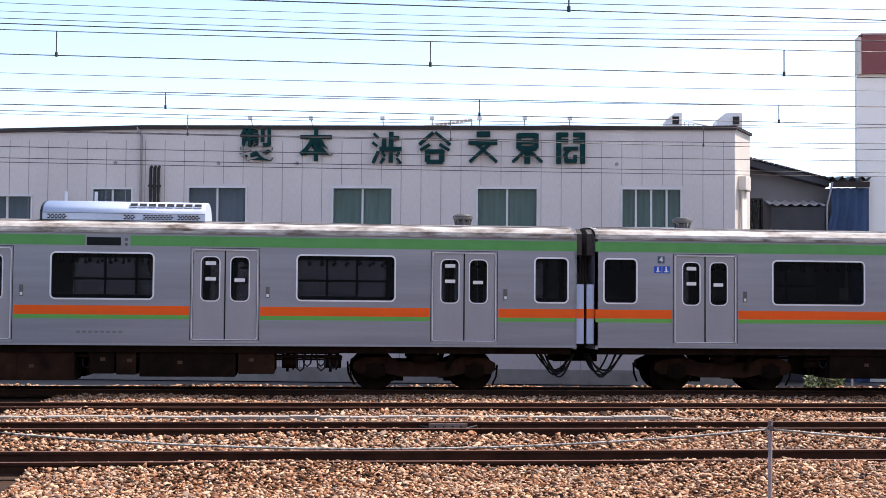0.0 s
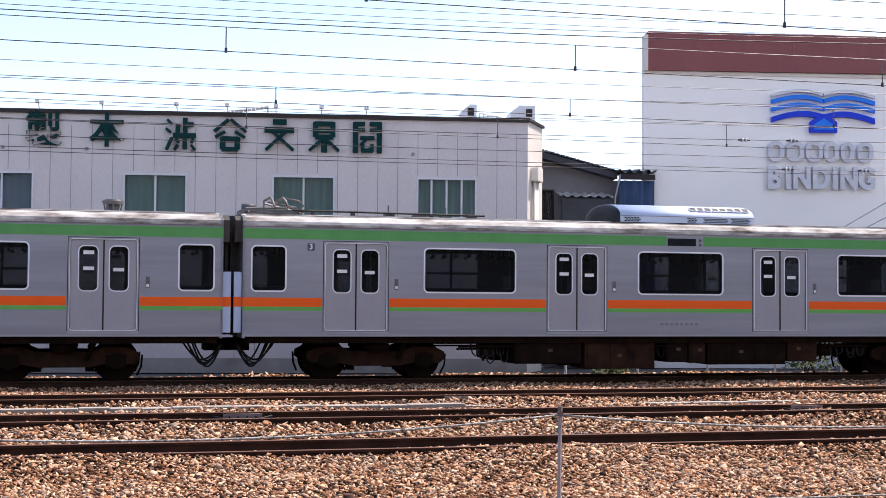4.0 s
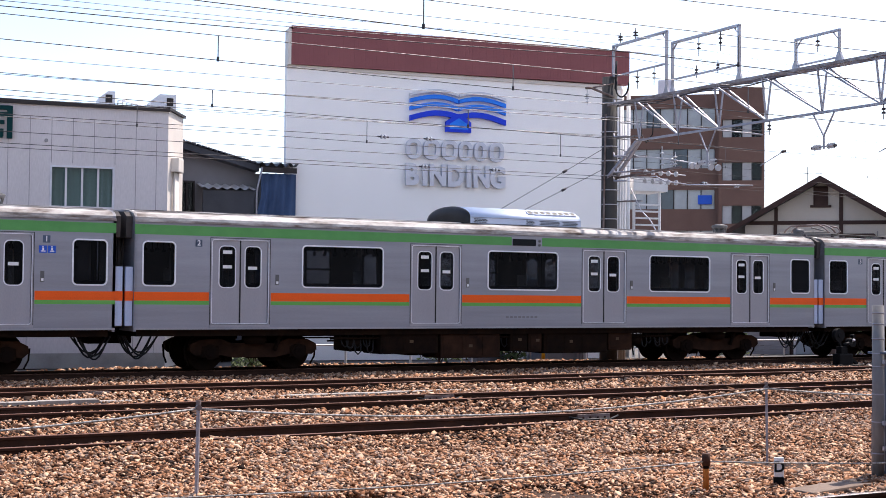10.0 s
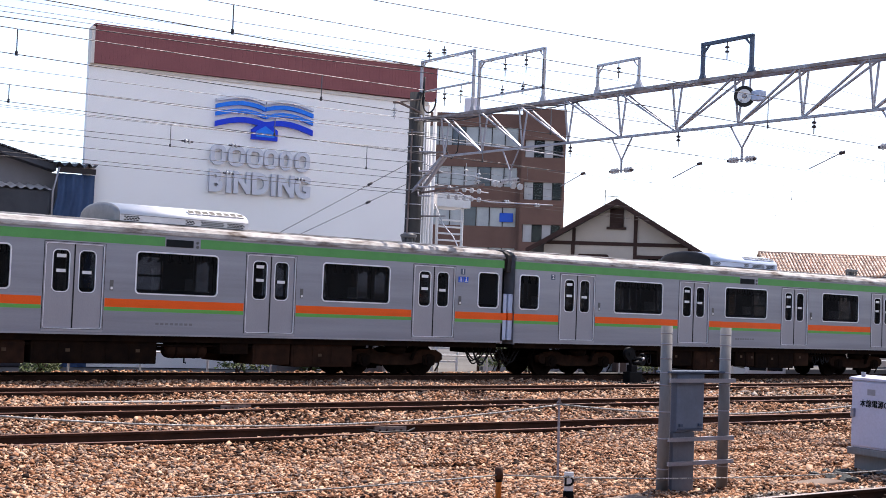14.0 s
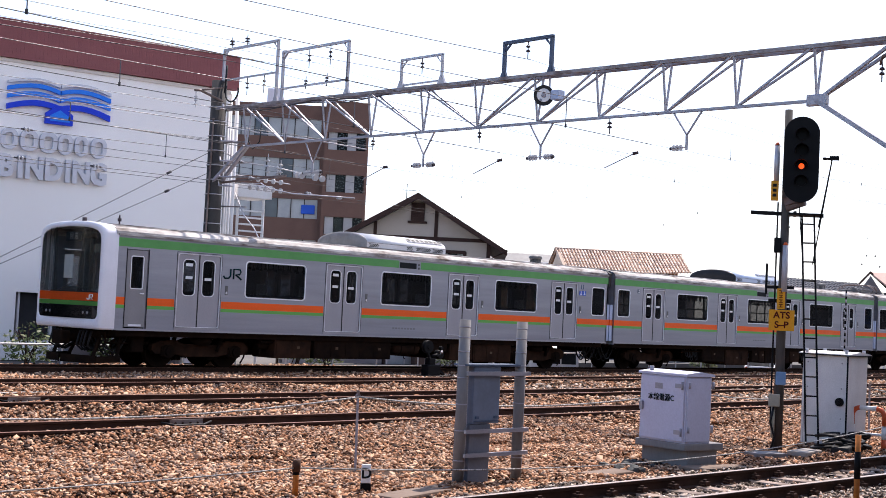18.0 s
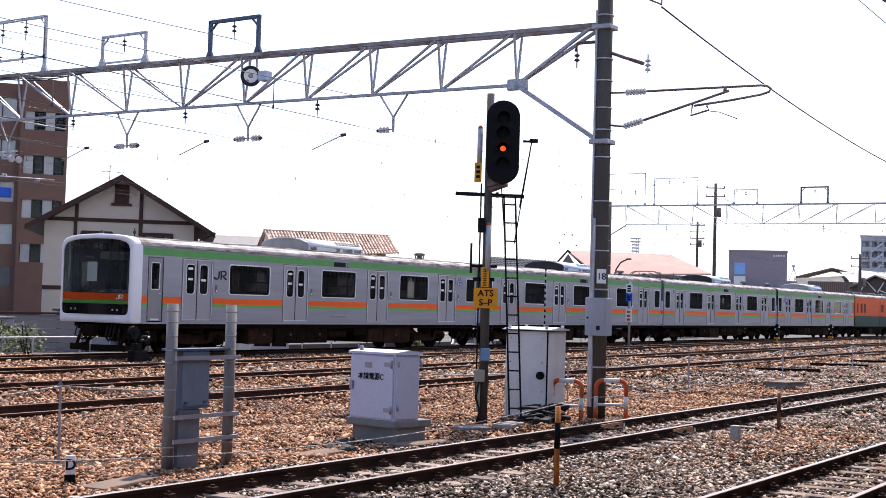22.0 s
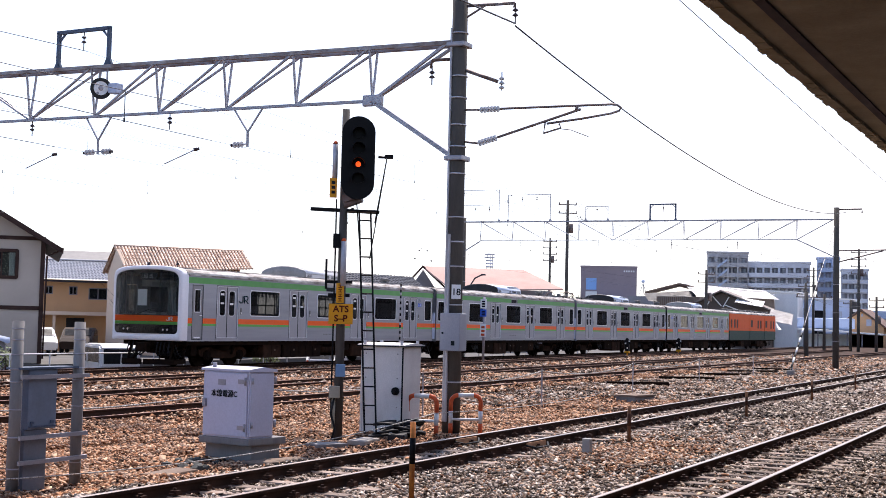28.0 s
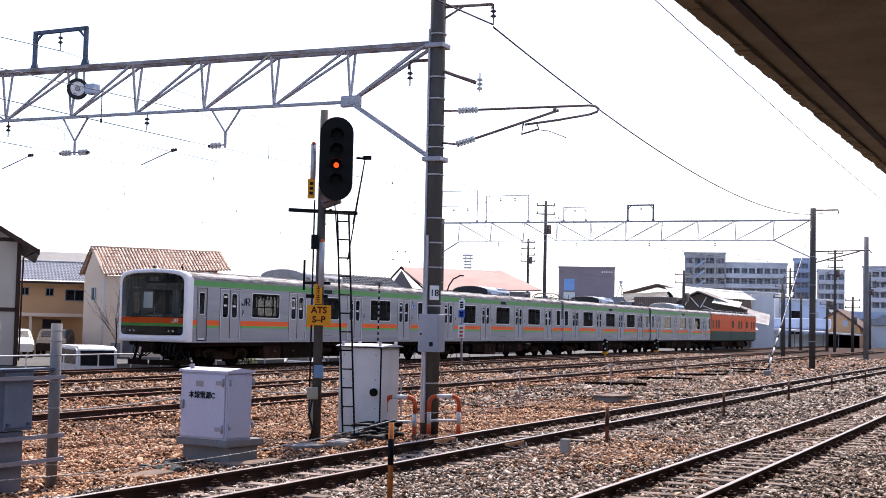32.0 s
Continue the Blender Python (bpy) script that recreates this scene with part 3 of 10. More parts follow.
ROOF_LINE = [(-1.475, 3.25), (-1.455, 3.34), (-1.36, 3.42), (-1.0, 3.50), (-0.5, 3.54), (0, 3.55), (0.5, 3.54), (1.0, 3.50), (1.36, 3.42), (1.455, 3.34), (1.475, 3.25)]


def corner_fill(bm, x0, x1, z0, z1, r, w, y0, y1):
    """Sheet that closes the corners between a rectangular opening and a rounded window."""
    out, inn = rounded(x0 - w, x1 + w, z0 - w, z1 + w, 0.002), rounded(x0, x1, z0, z1, r)
    loops = [[bm.verts.new((x, y, z)) for x, z in o] for o, y in ((out, y0), (inn, y0), (inn, y1), (out, y1))]
    n = len(out)
    for a, b in ((0, 1), (1, 2), (2, 3), (3, 0)):
        for i in range(n):
            bm.faces.new((loops[a][i], loops[b][i], loops[b][(i + 1) % n], loops[a][(i + 1) % n]))


def door_leaf_meshes():
    """One half of a sliding door with its opening: outer face at y = 0, hinge of the pair at x = 0."""
    bm = bmesh.new()
    holed_wall(bm, 0.012, 0.645, 1.07, 2.90, [(0.10, 0.50, SILL - 0.02, 2.78)], 0.0, 0.035)
    leaf = mesh_of("door_leaf", bm, DOORSTEEL)
    bm = bmesh.new()
    corner_fill(bm, 0.12, 0.48, SILL, 2.76, 0.10, 0.03, 0.002, 0.034)
    surround = mesh_of("window_surround", bm, DOORSTEEL)
    bm = bmesh.new()
    ring(bm, 0.12, 0.48, SILL, 2.76, 0.10, 0.022, -0.008, 0.01)
    frame_ = mesh_of("window_frame", bm, TRIM)
    bm = bmesh.new()
    box(bm, 0.09, 0.51, 0.014, 0.018, SILL - 0.03, 2.79)
    pane = mesh_of("pane", bm, CARGLASS)
    return leaf, frame_, pane, surround


def side_parts(car, s, cab=False):
    """One flank of a car: s = -1 is the flank at -y."""
    turn = Matrix.Translation((0, -HALF, 0)) if s < 0 else Matrix.Translation((20, HALF, 0)) @ Matrix.Rotation(math.pi, 4, "Z")
    flip = (lambda a, b: (a, b)) if s < 0 else (lambda a, b: (20 - b, 20 - a))
    doors = [d if s < 0 else 20 - d for d in DOORS]
    wins = [flip(*w) for w in WINDOWS]
    ends = [flip(0.37, 1.11), flip(18.89, 19.63)]
    if cab:
        ends = [flip(18.89, 19.63)]
    holes = [(w[0], w[1], SILL, WTOP) for w in wins + ends] + [(d - 0.66, d + 0.66, 1.05, 2.92) for d in doors]
    if cab:
        a, b = flip(0.44, 1.04)
        holes.append((a, b, 1.0, 2.92))
    bm = bmesh.new()
    x0, x1 = flip(0.165 if cab else 0.20, 19.80)
    holed_wall(bm, x0, x1, 0.95, 3.25, holes, 0.0, 0.07)
    side = part("side_wall", bm, STEEL, car, "", turn)
    for w in wins + ends:
        bm = bmesh.new()
        corner_fill(bm, w[0] + 0.03, w[1] - 0.03, SILL + 0.03, WTOP - 0.03, 0.08, 0.035, 0.002, 0.02)
        part("window_surround", bm, STEEL, side)
    for w in wins + ends:
        bm = bmesh.new()
        ring(bm, w[0] + 0.03, w[1] - 0.03, SILL + 0.03, WTOP - 0.03, 0.08, 0.032, -0.012, 0.018)
        fr = part("window_frame", bm, TRIM, side)
        bm = bmesh.new()
        box(bm, w[0], w[1], 0.022, 0.03, SILL, WTOP)
        part("pane", bm, CARGLASS, fr).visible_shadow = False
        if s > 0 and w[1] - w[0] > 1.5:
            bm = bmesh.new()
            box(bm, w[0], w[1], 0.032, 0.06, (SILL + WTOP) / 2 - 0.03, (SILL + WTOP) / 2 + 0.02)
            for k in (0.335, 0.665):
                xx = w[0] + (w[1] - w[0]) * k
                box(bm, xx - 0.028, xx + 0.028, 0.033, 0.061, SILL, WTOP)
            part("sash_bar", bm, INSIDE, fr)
    leaf, frame_, pane, surround = LEAF
    for d in doors:
        for k in (-1, 1):
            o = part("door_leaf", leaf, DOORSTEEL, side, "", Matrix.Translation((d, 0.022, 0)) @ Matrix.Diagonal((k, 1, 1, 1)))
            part("window_frame", frame_, TRIM, o)
            part("window_surround", surround, DOORSTEEL, o)
            part("pane", pane, CARGLASS, o)
            for z in ((2.60, 2.675), (2.28, 2.35)) if k < 0 else ((2.26, 2.33),):
                bm = bmesh.new()
                box(bm, 0.19, 0.40, 0.004, 0.011, *z)
                part("sticker", bm, PAPER, o)
        bm = bmesh.new()
        box(bm, d - 0.014, d + 0.014, 0.012, 0.05, 1.07, 2.90)
        part("door_seal", bm, RUBBER, side)
        bm = bmesh.new()
        box(bm, d - 0.70, d + 0.70, -0.014, 0.03, 1.0, 1.05)
        box(bm, d - 0.69, d - 0.66, -0.008, 0.02, 1.055, 2.935)
        box(bm, d + 0.66, d + 0.69, -0.008, 0.02, 1.055, 2.935)
        box(bm, d - 0.66, d + 0.66, -0.008, 0.02, 2.905, 2.935)
        box(bm, d - 0.66, d + 0.66, 0.0, 0.02, 1.056, 1.072)
        part("door_frame", bm, DOORSTEEL, side)
        bm = bmesh.new()
        ring(bm, d - 0.655, d + 0.655, 1.075, 2.90, 0.05, 0.012, -0.014, 0.012)
        part("door_edge", bm, TRIM, side)
        bm = bmesh.new()
        for x in (d - 0.705, d + 0.692):
            box(bm, x, x + 0.013, -0.004, 0.004, 1.05, 2.94)
        box(bm, d - 0.705, d + 0.705, -0.004, 0.004, 2.937, 2.948)
        part("door_groove", bm, RUBBER, side)
        bm = bmesh.new()
        box(bm, d + 0.83, d + 0.91, -0.012, 0.01, 1.93, 2.16)
        part("door_switch", bm, ACDARK, side)
        bm = bmesh.new()
        box(bm, d + 0.845, d + 0.895, -0.016, 0.0, 1.95, 2.01)
        part("door_switch_mark", bm, PAPER, side)
    cuts = sorted((d - 0.72, d + 0.72) for d in doors)
    if cab:
        cuts = sorted(cuts + [flip(0.42, 1.06)])
    spans, a = [], x0
    for c0, c1 in cuts:
        spans.append((a, c0))
        a = c1
    spans.append((a, x1))
    for a, b in spans:
        for z0, z1, mat, nm in ((1.566, 1.752, ORANGE, "orange_band"), (1.482, 1.563, LIGHTGREEN, "green_band")):
            bm = bmesh.new()
            box(bm, a + 0.003, b - 0.003, -0.004, 0.02, z0, z1)
            part(nm, bm, mat, side)
    lo, hi = flip(9.68, 10.36)
    for a, b in ((x0, lo - 0.03), (hi + 0.19, x1)) if s < 0 else ((x0, lo - 0.19), (hi + 0.03, x1)):
        bm = bmesh.new()
        box(bm, a, b, -0.004, 0.02, 2.975, 3.185)
        part("green_band", bm, GREEN, side)
    bm = bmesh.new()
    box(bm, lo, hi, -0.014, 0.02, 2.975, 3.14)
    part("destination_display", bm, INK, side)
    bm = bmesh.new()
    for z in (3.00, 3.10):
        rod(bm, (hi + 0.11 if s < 0 else lo - 0.11, -0.02, z), (hi + 0.11 if s < 0 else lo - 0.11, 0.01, z), 0.035, 8)
    part("side_lamp", bm, ACDARK, side)
    bm = bmesh.new()
    box(bm, x0, x1, -0.022, -0.001, 0.945, 0.985)
    part("side_sill", bm, DOORSTEEL, side)
    bm = bmesh.new()
    box(bm, x0, x1, -0.035, 0.04, 3.235, 3.285)
    part("gutter", bm, ROOFMETAL, side)
    # car data lettered too small to read
    bm = bmesh.new()
    for k in range(8):
        box(bm, flip(9.5 + k * 0.12, 9.58 + k * 0.12)[0], flip(9.5 + k * 0.12, 9.58 + k * 0.12)[1], -0.003, 0.02, 1.19, 1.24)
    part("data_mark", bm, material_cache("grey_mark", (0.2, 0.2, 0.22)), side)
    return side


CACHE = {}


def material_cache(name, colour, rough=0.6):
    if name not in CACHE:
        CACHE[name] = material(name, colour, rough, 0, None, 4, 0.3, 40, 0.02)
    return CACHE[name]


LEAF = door_leaf_meshes()


def roof_parts(car, x0=0.2, x1=19.8):
    bm = bmesh.new()
    n = len(ROOF_LINE)
    inner = [(y * 0.96, z - 0.07) for y, z in ROOF_LINE][::-1]
    extrude_x(bm, ROOF_LINE + inner, x0, x1)
    roof = part("roof", bm, ROOFMETAL, car)
    for y in (-1.1, -0.75, -0.4, 0.4, 0.75, 1.1):
        z = np.interp(abs(y), [0, 0.5, 1.0, 1.36, 1.455], [3.55, 3.54, 3.50, 3.42, 3.34])
        bm = bmesh.new()
        box(bm, x0 + 0.1, x1 - 0.1, y - 0.016, y + 0.016, z - 0.02, z + 0.016)
        part("roof_rib", bm, ROOFMETAL, roof)
    return roof


def air_conditioner(car, x0=8.55, x1=12.02, hood=None, casing=None):
    """Roof cooling unit: upright foot with grilles, arched top with eight louvres on each flank, and a bowed plate over the rear end."""
    casing = casing or ACBLUE
    arch = [(1.06 * math.cos(radians(k * 12)), 3.665 + 0.305 * math.sin(radians(k * 12))) for k in range(16)]
    out = [(-1.06, 3.515)] + arch[::-1] + [(1.06, 3.515)]
    n = len(out)
    start = x0 + 0.16
    bm = bmesh.new()
    extrude_x(bm, out, start, x1)
    ac = part("air_conditioner", bm, casing, car)
    for f in ac.data.polygons:
        f.use_smooth = f.normal.z > 0.05 and abs(f.normal.x) < 0.5
    # bowed plate over the rear end
    bm = bmesh.new()
    rings = [[bm.verts.new((start - d, y * k, 3.515 + (z - 3.515) * k)) for y, z in out] for d, k in ((0.002, 1.004), (0.05, 0.985), (0.085, 0.85), (0.11, 0.5))]
    for p, q in zip(rings, rings[1:]):
        for i in range(n - 1):
            bm.faces.new((p[i], p[i + 1], q[i + 1], q[i])).smooth = True
    bm.faces.new(rings[-1])
    part("end_plate", bm, hood or ACEND, ac, "dark end plate")
    for s in (-1, 1):
        for a, b in ((x0 + 0.26, x0 + 0.64), (x0 + 1.80, x0 + 2.10), (x0 + 2.20, x0 + 2.84), (x0 + 2.90, x1 - 0.06)):
            bm = bmesh.new()
            for r in range(3):
                for i in range(int((b - a) / 0.075)):
                    xx = a + (i + 0.5 * (r % 2)) * 0.075
                    box(bm, xx, xx + 0.052, s * 1.06 - 0.008, s * 1.06 + 0.008, 3.535 + r * 0.036, 3.559 + r * 0.036)
            part("grille", bm, RUBBER, ac)
    lean = math.atan2(0.22, 0.135)
    bm = bmesh.new()
    box(bm, 0.014, 0.168, -0.006, 0.006, -0.072, 0.072)
    pane = mesh_of("louvre", bm, RUBBER)
    bm = bmesh.new()
    ring(bm, 0.016, 0.166, -0.070, 0.070, 0.008, 0.011, -0.014, 0.004)
    rim = mesh_of("louvre_rim", bm, casing)
    for s in (-1, 1):
        for i in range(8):
            m = Matrix.Translation((x0 + 1.90 + i * 0.188 + (0 if s < 0 else 0.18), s * 0.910, 3.836)) @ Matrix.Rotation(0 if s < 0 else math.pi, 4, "Z") @ Matrix.Rotation(-lean, 4, "X")
            lv = part("louvre", pane, RUBBER, ac, "", m)
            part("louvre_rim", rim, casing, lv)
        bm = bmesh.new()
        box(bm, start + 0.02, x1 - 0.01, s * 1.062 - 0.008, s * 1.062 + 0.008, 3.655, 3.664)
        part("casing_edge", bm, ACDARK, ac)
    return ac


def roof_vent(car, x):
    """Squat ventilator: a dark caged neck under a wide pale cap with a turned-down rim."""
    bm = bmesh.new()
    rod(bm, (x, 0, 3.515), (x, 0, 3.70), 0.13, 12, 0.11)
    for k in range(8):
        a = k * math.tau / 8
        rod(bm, (x + 0.15 * math.cos(a), 0.15 * math.sin(a), 3.54), (x + 0.19 * math.cos(a), 0.19 * math.sin(a), 3.72), 0.018, 5)
    o = part("roof_vent", bm, ACDARK, car)
    bm = bmesh.new()
    rod(bm, (x, 0, 3.700), (x, 0, 3.755), 0.20, 16, 0.235)
    part("vent_rim", bm, ACDARK, o)
    bm = bmesh.new()
    rod(bm, (x, 0, 3.756), (x, 0, 3.785), 0.232, 16, 0.22)
    rod(bm, (x, 0, 3.785), (x, 0, 3.82), 0.22, 16, 0.13)
    part("vent_cap", bm, ACDARK, o)


def pantograph(car, x):
    """Folded current collector that leans over the car end, with a bus bar, insulators and arresters along the roof."""
    bm = bmesh.new()
    for dx in (-0.35, 0.75):
        for y in (-0.5, 0.5):
            rod(bm, (x + dx, y, 3.495), (x + dx, y, 3.60), 0.05, 8)
    pg = part("pantograph", bm, DARKPORC, car)
    bm = bmesh.new()
    for y in (-0.5, 0.5):
        bar(bm, (x - 0.45, y, 3.62), (x + 0.85, y, 3.62), 0.05)
        rod(bm, (x - 0.40, y, 3.66), (x + 0.70, y * 0.9, 3.70), 0.024)
        rod(bm, (x + 0.70, y * 0.9, 3.70), (x + 0.10, y * 0.6, 3.82), 0.020)
    for dx in (-0.45, 0.85):
        bar(bm, (x + dx, -0.55, 3.62), (x + dx, 0.55, 3.62), 0.05)
    rod(bm, (x - 0.45, -0.2, 3.70), (x - 0.15, -0.2, 3.70), 0.08, 10)
    part("base_frame", bm, ACDARK, pg)
    for dx in (0.12, 0.40):
        bm = bmesh.new()
        path(bm, [(x + dx + 0.06, -0.92, 3.66), (x + dx + 0.03, -0.78, 3.80), (x + dx, -0.55, 3.90), (x + dx, 0.55, 3.90), (x + dx + 0.03, 0.78, 3.80), (x + dx + 0.06, 0.92, 3.66)], 0.026)
        part("contact_strip", bm, RUSTGALV, pg)
    bm = bmesh.new()
    path(bm, [(x + 0.45, -0.72, 3.86), (x + 0.70, -0.74, 3.83), (x + 0.82, -0.75, 3.72), (x + 0.70, -0.75, 3.64)], 0.020)
    part("horn", bm, RUSTGALV, pg)
    bm = bmesh.new()
    rod(bm, (x + 0.6, -0.62, 3.63), (x + 4.9, -0.62, 3.60), 0.022, 6)
    part("bus_bar", bm, RUBBER, pg)
    for k in range(5):
        bm = bmesh.new()
        soft_box(bm, x + 0.98 + k * 0.88, x + 1.08 + k * 0.88, -0.68, -0.56, 3.49, 3.60, 0.02)
        part("bar_insulator", bm, DARKPORC, pg)
    for dx, w, h in ((2.75, 0.09, 0.18), (3.45, 0.15, 0.30), (4.05, 0.12, 0.16), (4.65, 0.10, 0.22)):
        bm = bmesh.new()
        soft_box(bm, x + dx - w, x + dx + w, -0.55, -0.25, 3.52, 3.63, 0.03)
        rod(bm, (x + dx, -0.4, 3.62), (x + dx, -0.4, 3.62 + h), 0.018, 6)
        part("arrester", bm, ACDARK, pg)


def wheel_meshes():
    bm = bmesh.new()
    for s in (-1, 1):
        rod(bm, (0, s * 0.50, 0), (0, s * 0.60, 0), 0.43, 28)
        rod(bm, (0, s * 0.475, 0), (0, s * 0.50, 0), 0.455, 28)
        for k in range(3):
            a = k * math.tau / 3
            rod(bm, (0.26 * math.cos(a), s * 0.595, 0.26 * math.sin(a)), (0.26 * math.cos(a), s * 0.612, 0.26 * math.sin(a)), 0.05, 8)
    rod(bm, (0, -0.75, 0), (0, 0.75, 0), 0.07, 10)
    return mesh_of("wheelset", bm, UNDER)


def bogie_meshes():
    fr = [(-1.52, 0.46), (-1.50, 0.60), (-1.30, 0.70), (-0.80, 0.72), (-0.55, 0.62), (0.55, 0.62), (0.80, 0.72), (1.30, 0.70), (1.50, 0.60), (1.52, 0.46), (1.40, 0.36), (0.80, 0.36), (0.50, 0.30), (-0.50, 0.30), (-0.80, 0.36), (-1.40, 0.36)]
    made = {}

    def keep(name, mat, fill):
        bm = bmesh.new()
        fill(bm)
        made[name] = (mesh_of(name, bm, mat), mat)
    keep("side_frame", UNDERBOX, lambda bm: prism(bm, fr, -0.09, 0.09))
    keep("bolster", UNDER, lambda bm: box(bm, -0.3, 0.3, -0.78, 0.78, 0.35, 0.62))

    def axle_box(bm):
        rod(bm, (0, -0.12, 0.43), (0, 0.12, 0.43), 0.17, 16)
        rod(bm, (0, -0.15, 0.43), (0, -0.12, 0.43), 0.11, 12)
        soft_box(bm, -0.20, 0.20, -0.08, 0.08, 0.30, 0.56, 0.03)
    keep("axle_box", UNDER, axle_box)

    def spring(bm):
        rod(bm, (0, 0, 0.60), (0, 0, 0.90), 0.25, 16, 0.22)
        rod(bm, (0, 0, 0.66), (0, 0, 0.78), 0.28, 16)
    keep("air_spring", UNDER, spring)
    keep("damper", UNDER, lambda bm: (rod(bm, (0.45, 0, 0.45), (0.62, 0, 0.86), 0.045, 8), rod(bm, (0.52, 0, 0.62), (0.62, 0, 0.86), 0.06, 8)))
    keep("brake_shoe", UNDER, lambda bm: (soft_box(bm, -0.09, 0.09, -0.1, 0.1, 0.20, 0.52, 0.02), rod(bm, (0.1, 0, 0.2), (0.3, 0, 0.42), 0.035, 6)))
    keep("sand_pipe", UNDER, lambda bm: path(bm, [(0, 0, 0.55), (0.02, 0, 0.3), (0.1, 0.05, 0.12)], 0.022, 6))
    return made


WHEELSET = wheel_meshes()
BOGIE = bogie_meshes()


def bogie(car, x):
    b = part("bogie", *BOGIE["bolster"], car, "rust-brown bogie", (x, 0, 0))
    flat_ = Matrix.Diagonal((-1, 1, 1, 1))
    for s in (-1, 1):
        part("side_frame", *BOGIE["side_frame"], b, "", (0, s * 0.87, 0))
        part("air_spring", *BOGIE["air_spring"], b, "", (0, s * 0.92, 0))
        part("damper", *BOGIE["damper"], b, "", (0, s * 1.02, 0))
        for dx in (-1.05, 1.05):
            part("axle_box", *BOGIE["axle_box"], b, "", pose(dx, s * 0.92, 0, 0, 0, 0 if s < 0 else 180))
            part("brake_shoe", *BOGIE["brake_shoe"], b, "", Matrix.Translation((dx * 0.5, s * 0.6, 0)) @ (flat_ if dx < 0 else Matrix()))
            part("sand_pipe", *BOGIE["sand_pipe"], b, "", Matrix.Translation((dx * 1.5, s * 0.75, 0)) @ (flat_ if dx > 0 else Matrix()))
    for dx in (-1.05, 1.05):
        part("wheelset", WHEELSET, UNDER, b, "", (dx, 0, 0.43))


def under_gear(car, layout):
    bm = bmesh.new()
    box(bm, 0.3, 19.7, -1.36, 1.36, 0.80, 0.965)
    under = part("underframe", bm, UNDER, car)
    for y, z, r in ((-1.2, 0.72, 0.03), (1.2, 0.72, 0.03), (-1.05, 0.66, 0.022), (1.05, 0.66, 0.022)):
        bm = bmesh.new()
        rod(bm, (4.9, y, z), (14.9, y, z), r, 6)
        part("air_pipe", bm, UNDER, under)
    for x0, x1, z0, brown in layout:
        for s in (-1, 1):
            bm = bmesh.new()
            y0, y1 = (-1.30, -0.35) if s < 0 else (0.35, 1.30)
            soft_box(bm, x0, x1, y0, y1, z0, 0.81, 0.03)
            o = part("equipment_box", bm, UNDERBOX if brown else UNDER, under)
            yy = y0 - 0.012 if s < 0 else y1 - 0.005
            for k in range(max(1, int((x1 - x0) / 0.55))):
                a = x0 + 0.06 + k * 0.55
                bm = bmesh.new()
                box(bm, a, min(a + 0.46, x1 - 0.05), yy, yy + 0.017, z0 + 0.07, 0.74)
                part("access_cover", bm, UNDERBOX if brown else UNDER, o)
                if k % 3 == 1 or x1 - x0 < 0.9:
                    bm = bmesh.new()
                    box(bm, a + 0.16, a + 0.26, yy - 0.004, yy + 0.004, z0 + 0.26, z0 + 0.33)
                    part("data_plate", bm, YELLOWPLATE, o)
    rng = random.Random(3)
    taken = [(l[0] - 0.1, l[1] + 0.1) for l in layout] + ([(9.5, 11.3)] if layout is LAYOUT_B else [])
    for k in range(60):
        x = rng.uniform(4.9, 14.7)
        if any(a < x < b for a, b in taken) or abs(x - 3.15) < 1.7 or abs(x - 16.65) < 1.7:
            continue
        z = rng.uniform(0.40, 0.6)
        bm = bmesh.new()
        if k % 3:
            path(bm, [(x, -1.1, 0.80), (x + 0.03, -1.15, z), (x + 0.10, -1.15, z - 0.06), (x + 0.17, -1.15, z), (x + 0.2, -1.1, 0.80)], 0.018, 5)
            part("hose", bm, RUBBER, under)
        else:
            rod(bm, (x - 0.12, -1.0, 0.62), (x + 0.22, -1.0, 0.62), rng.uniform(0.09, 0.15), 10)
            rod(bm, (x, -1.0, 0.40), (x, -1.0, 0.8), 0.03, 6)
            rod(bm, (x + 0.12, -1.0, 0.44), (x + 0.12, -1.0, 0.8), 0.02, 6)
            part("valve", bm, UNDER, under)
    for x, s in ((0.35, -1), (19.65, 1)):
        bm = bmesh.new()
        box(bm, x - 0.12, x + 0.12, -0.45, 0.45, 0.62, 0.80)
        rod(bm, (x, 0, 0.75), (x + s * 0.38, 0, 0.75), 0.14, 10)
        part("coupler", bm, UNDER, under)
    for x, s in ((0.25, -1), (19.75, 1)):
        for i, (y, reach, drop) in enumerate(((-1.0, 0.72, 0.42), (-0.9, 0.62, 0.50), (-0.8, 0.8, 0.36), (-0.65, 0.7, 0.47), (-0.5, 0.55, 0.40))):
            pts = [(x + s * (0.10 - reach * (1 - k / 9)), y, 0.80 - drop * math.sin(math.pi * k / 9)) for k in range(10)]
            bm = bmesh.new()
            path(bm, pts, 0.02, 6)
            part("jumper_cable", bm, RUBBER, under)


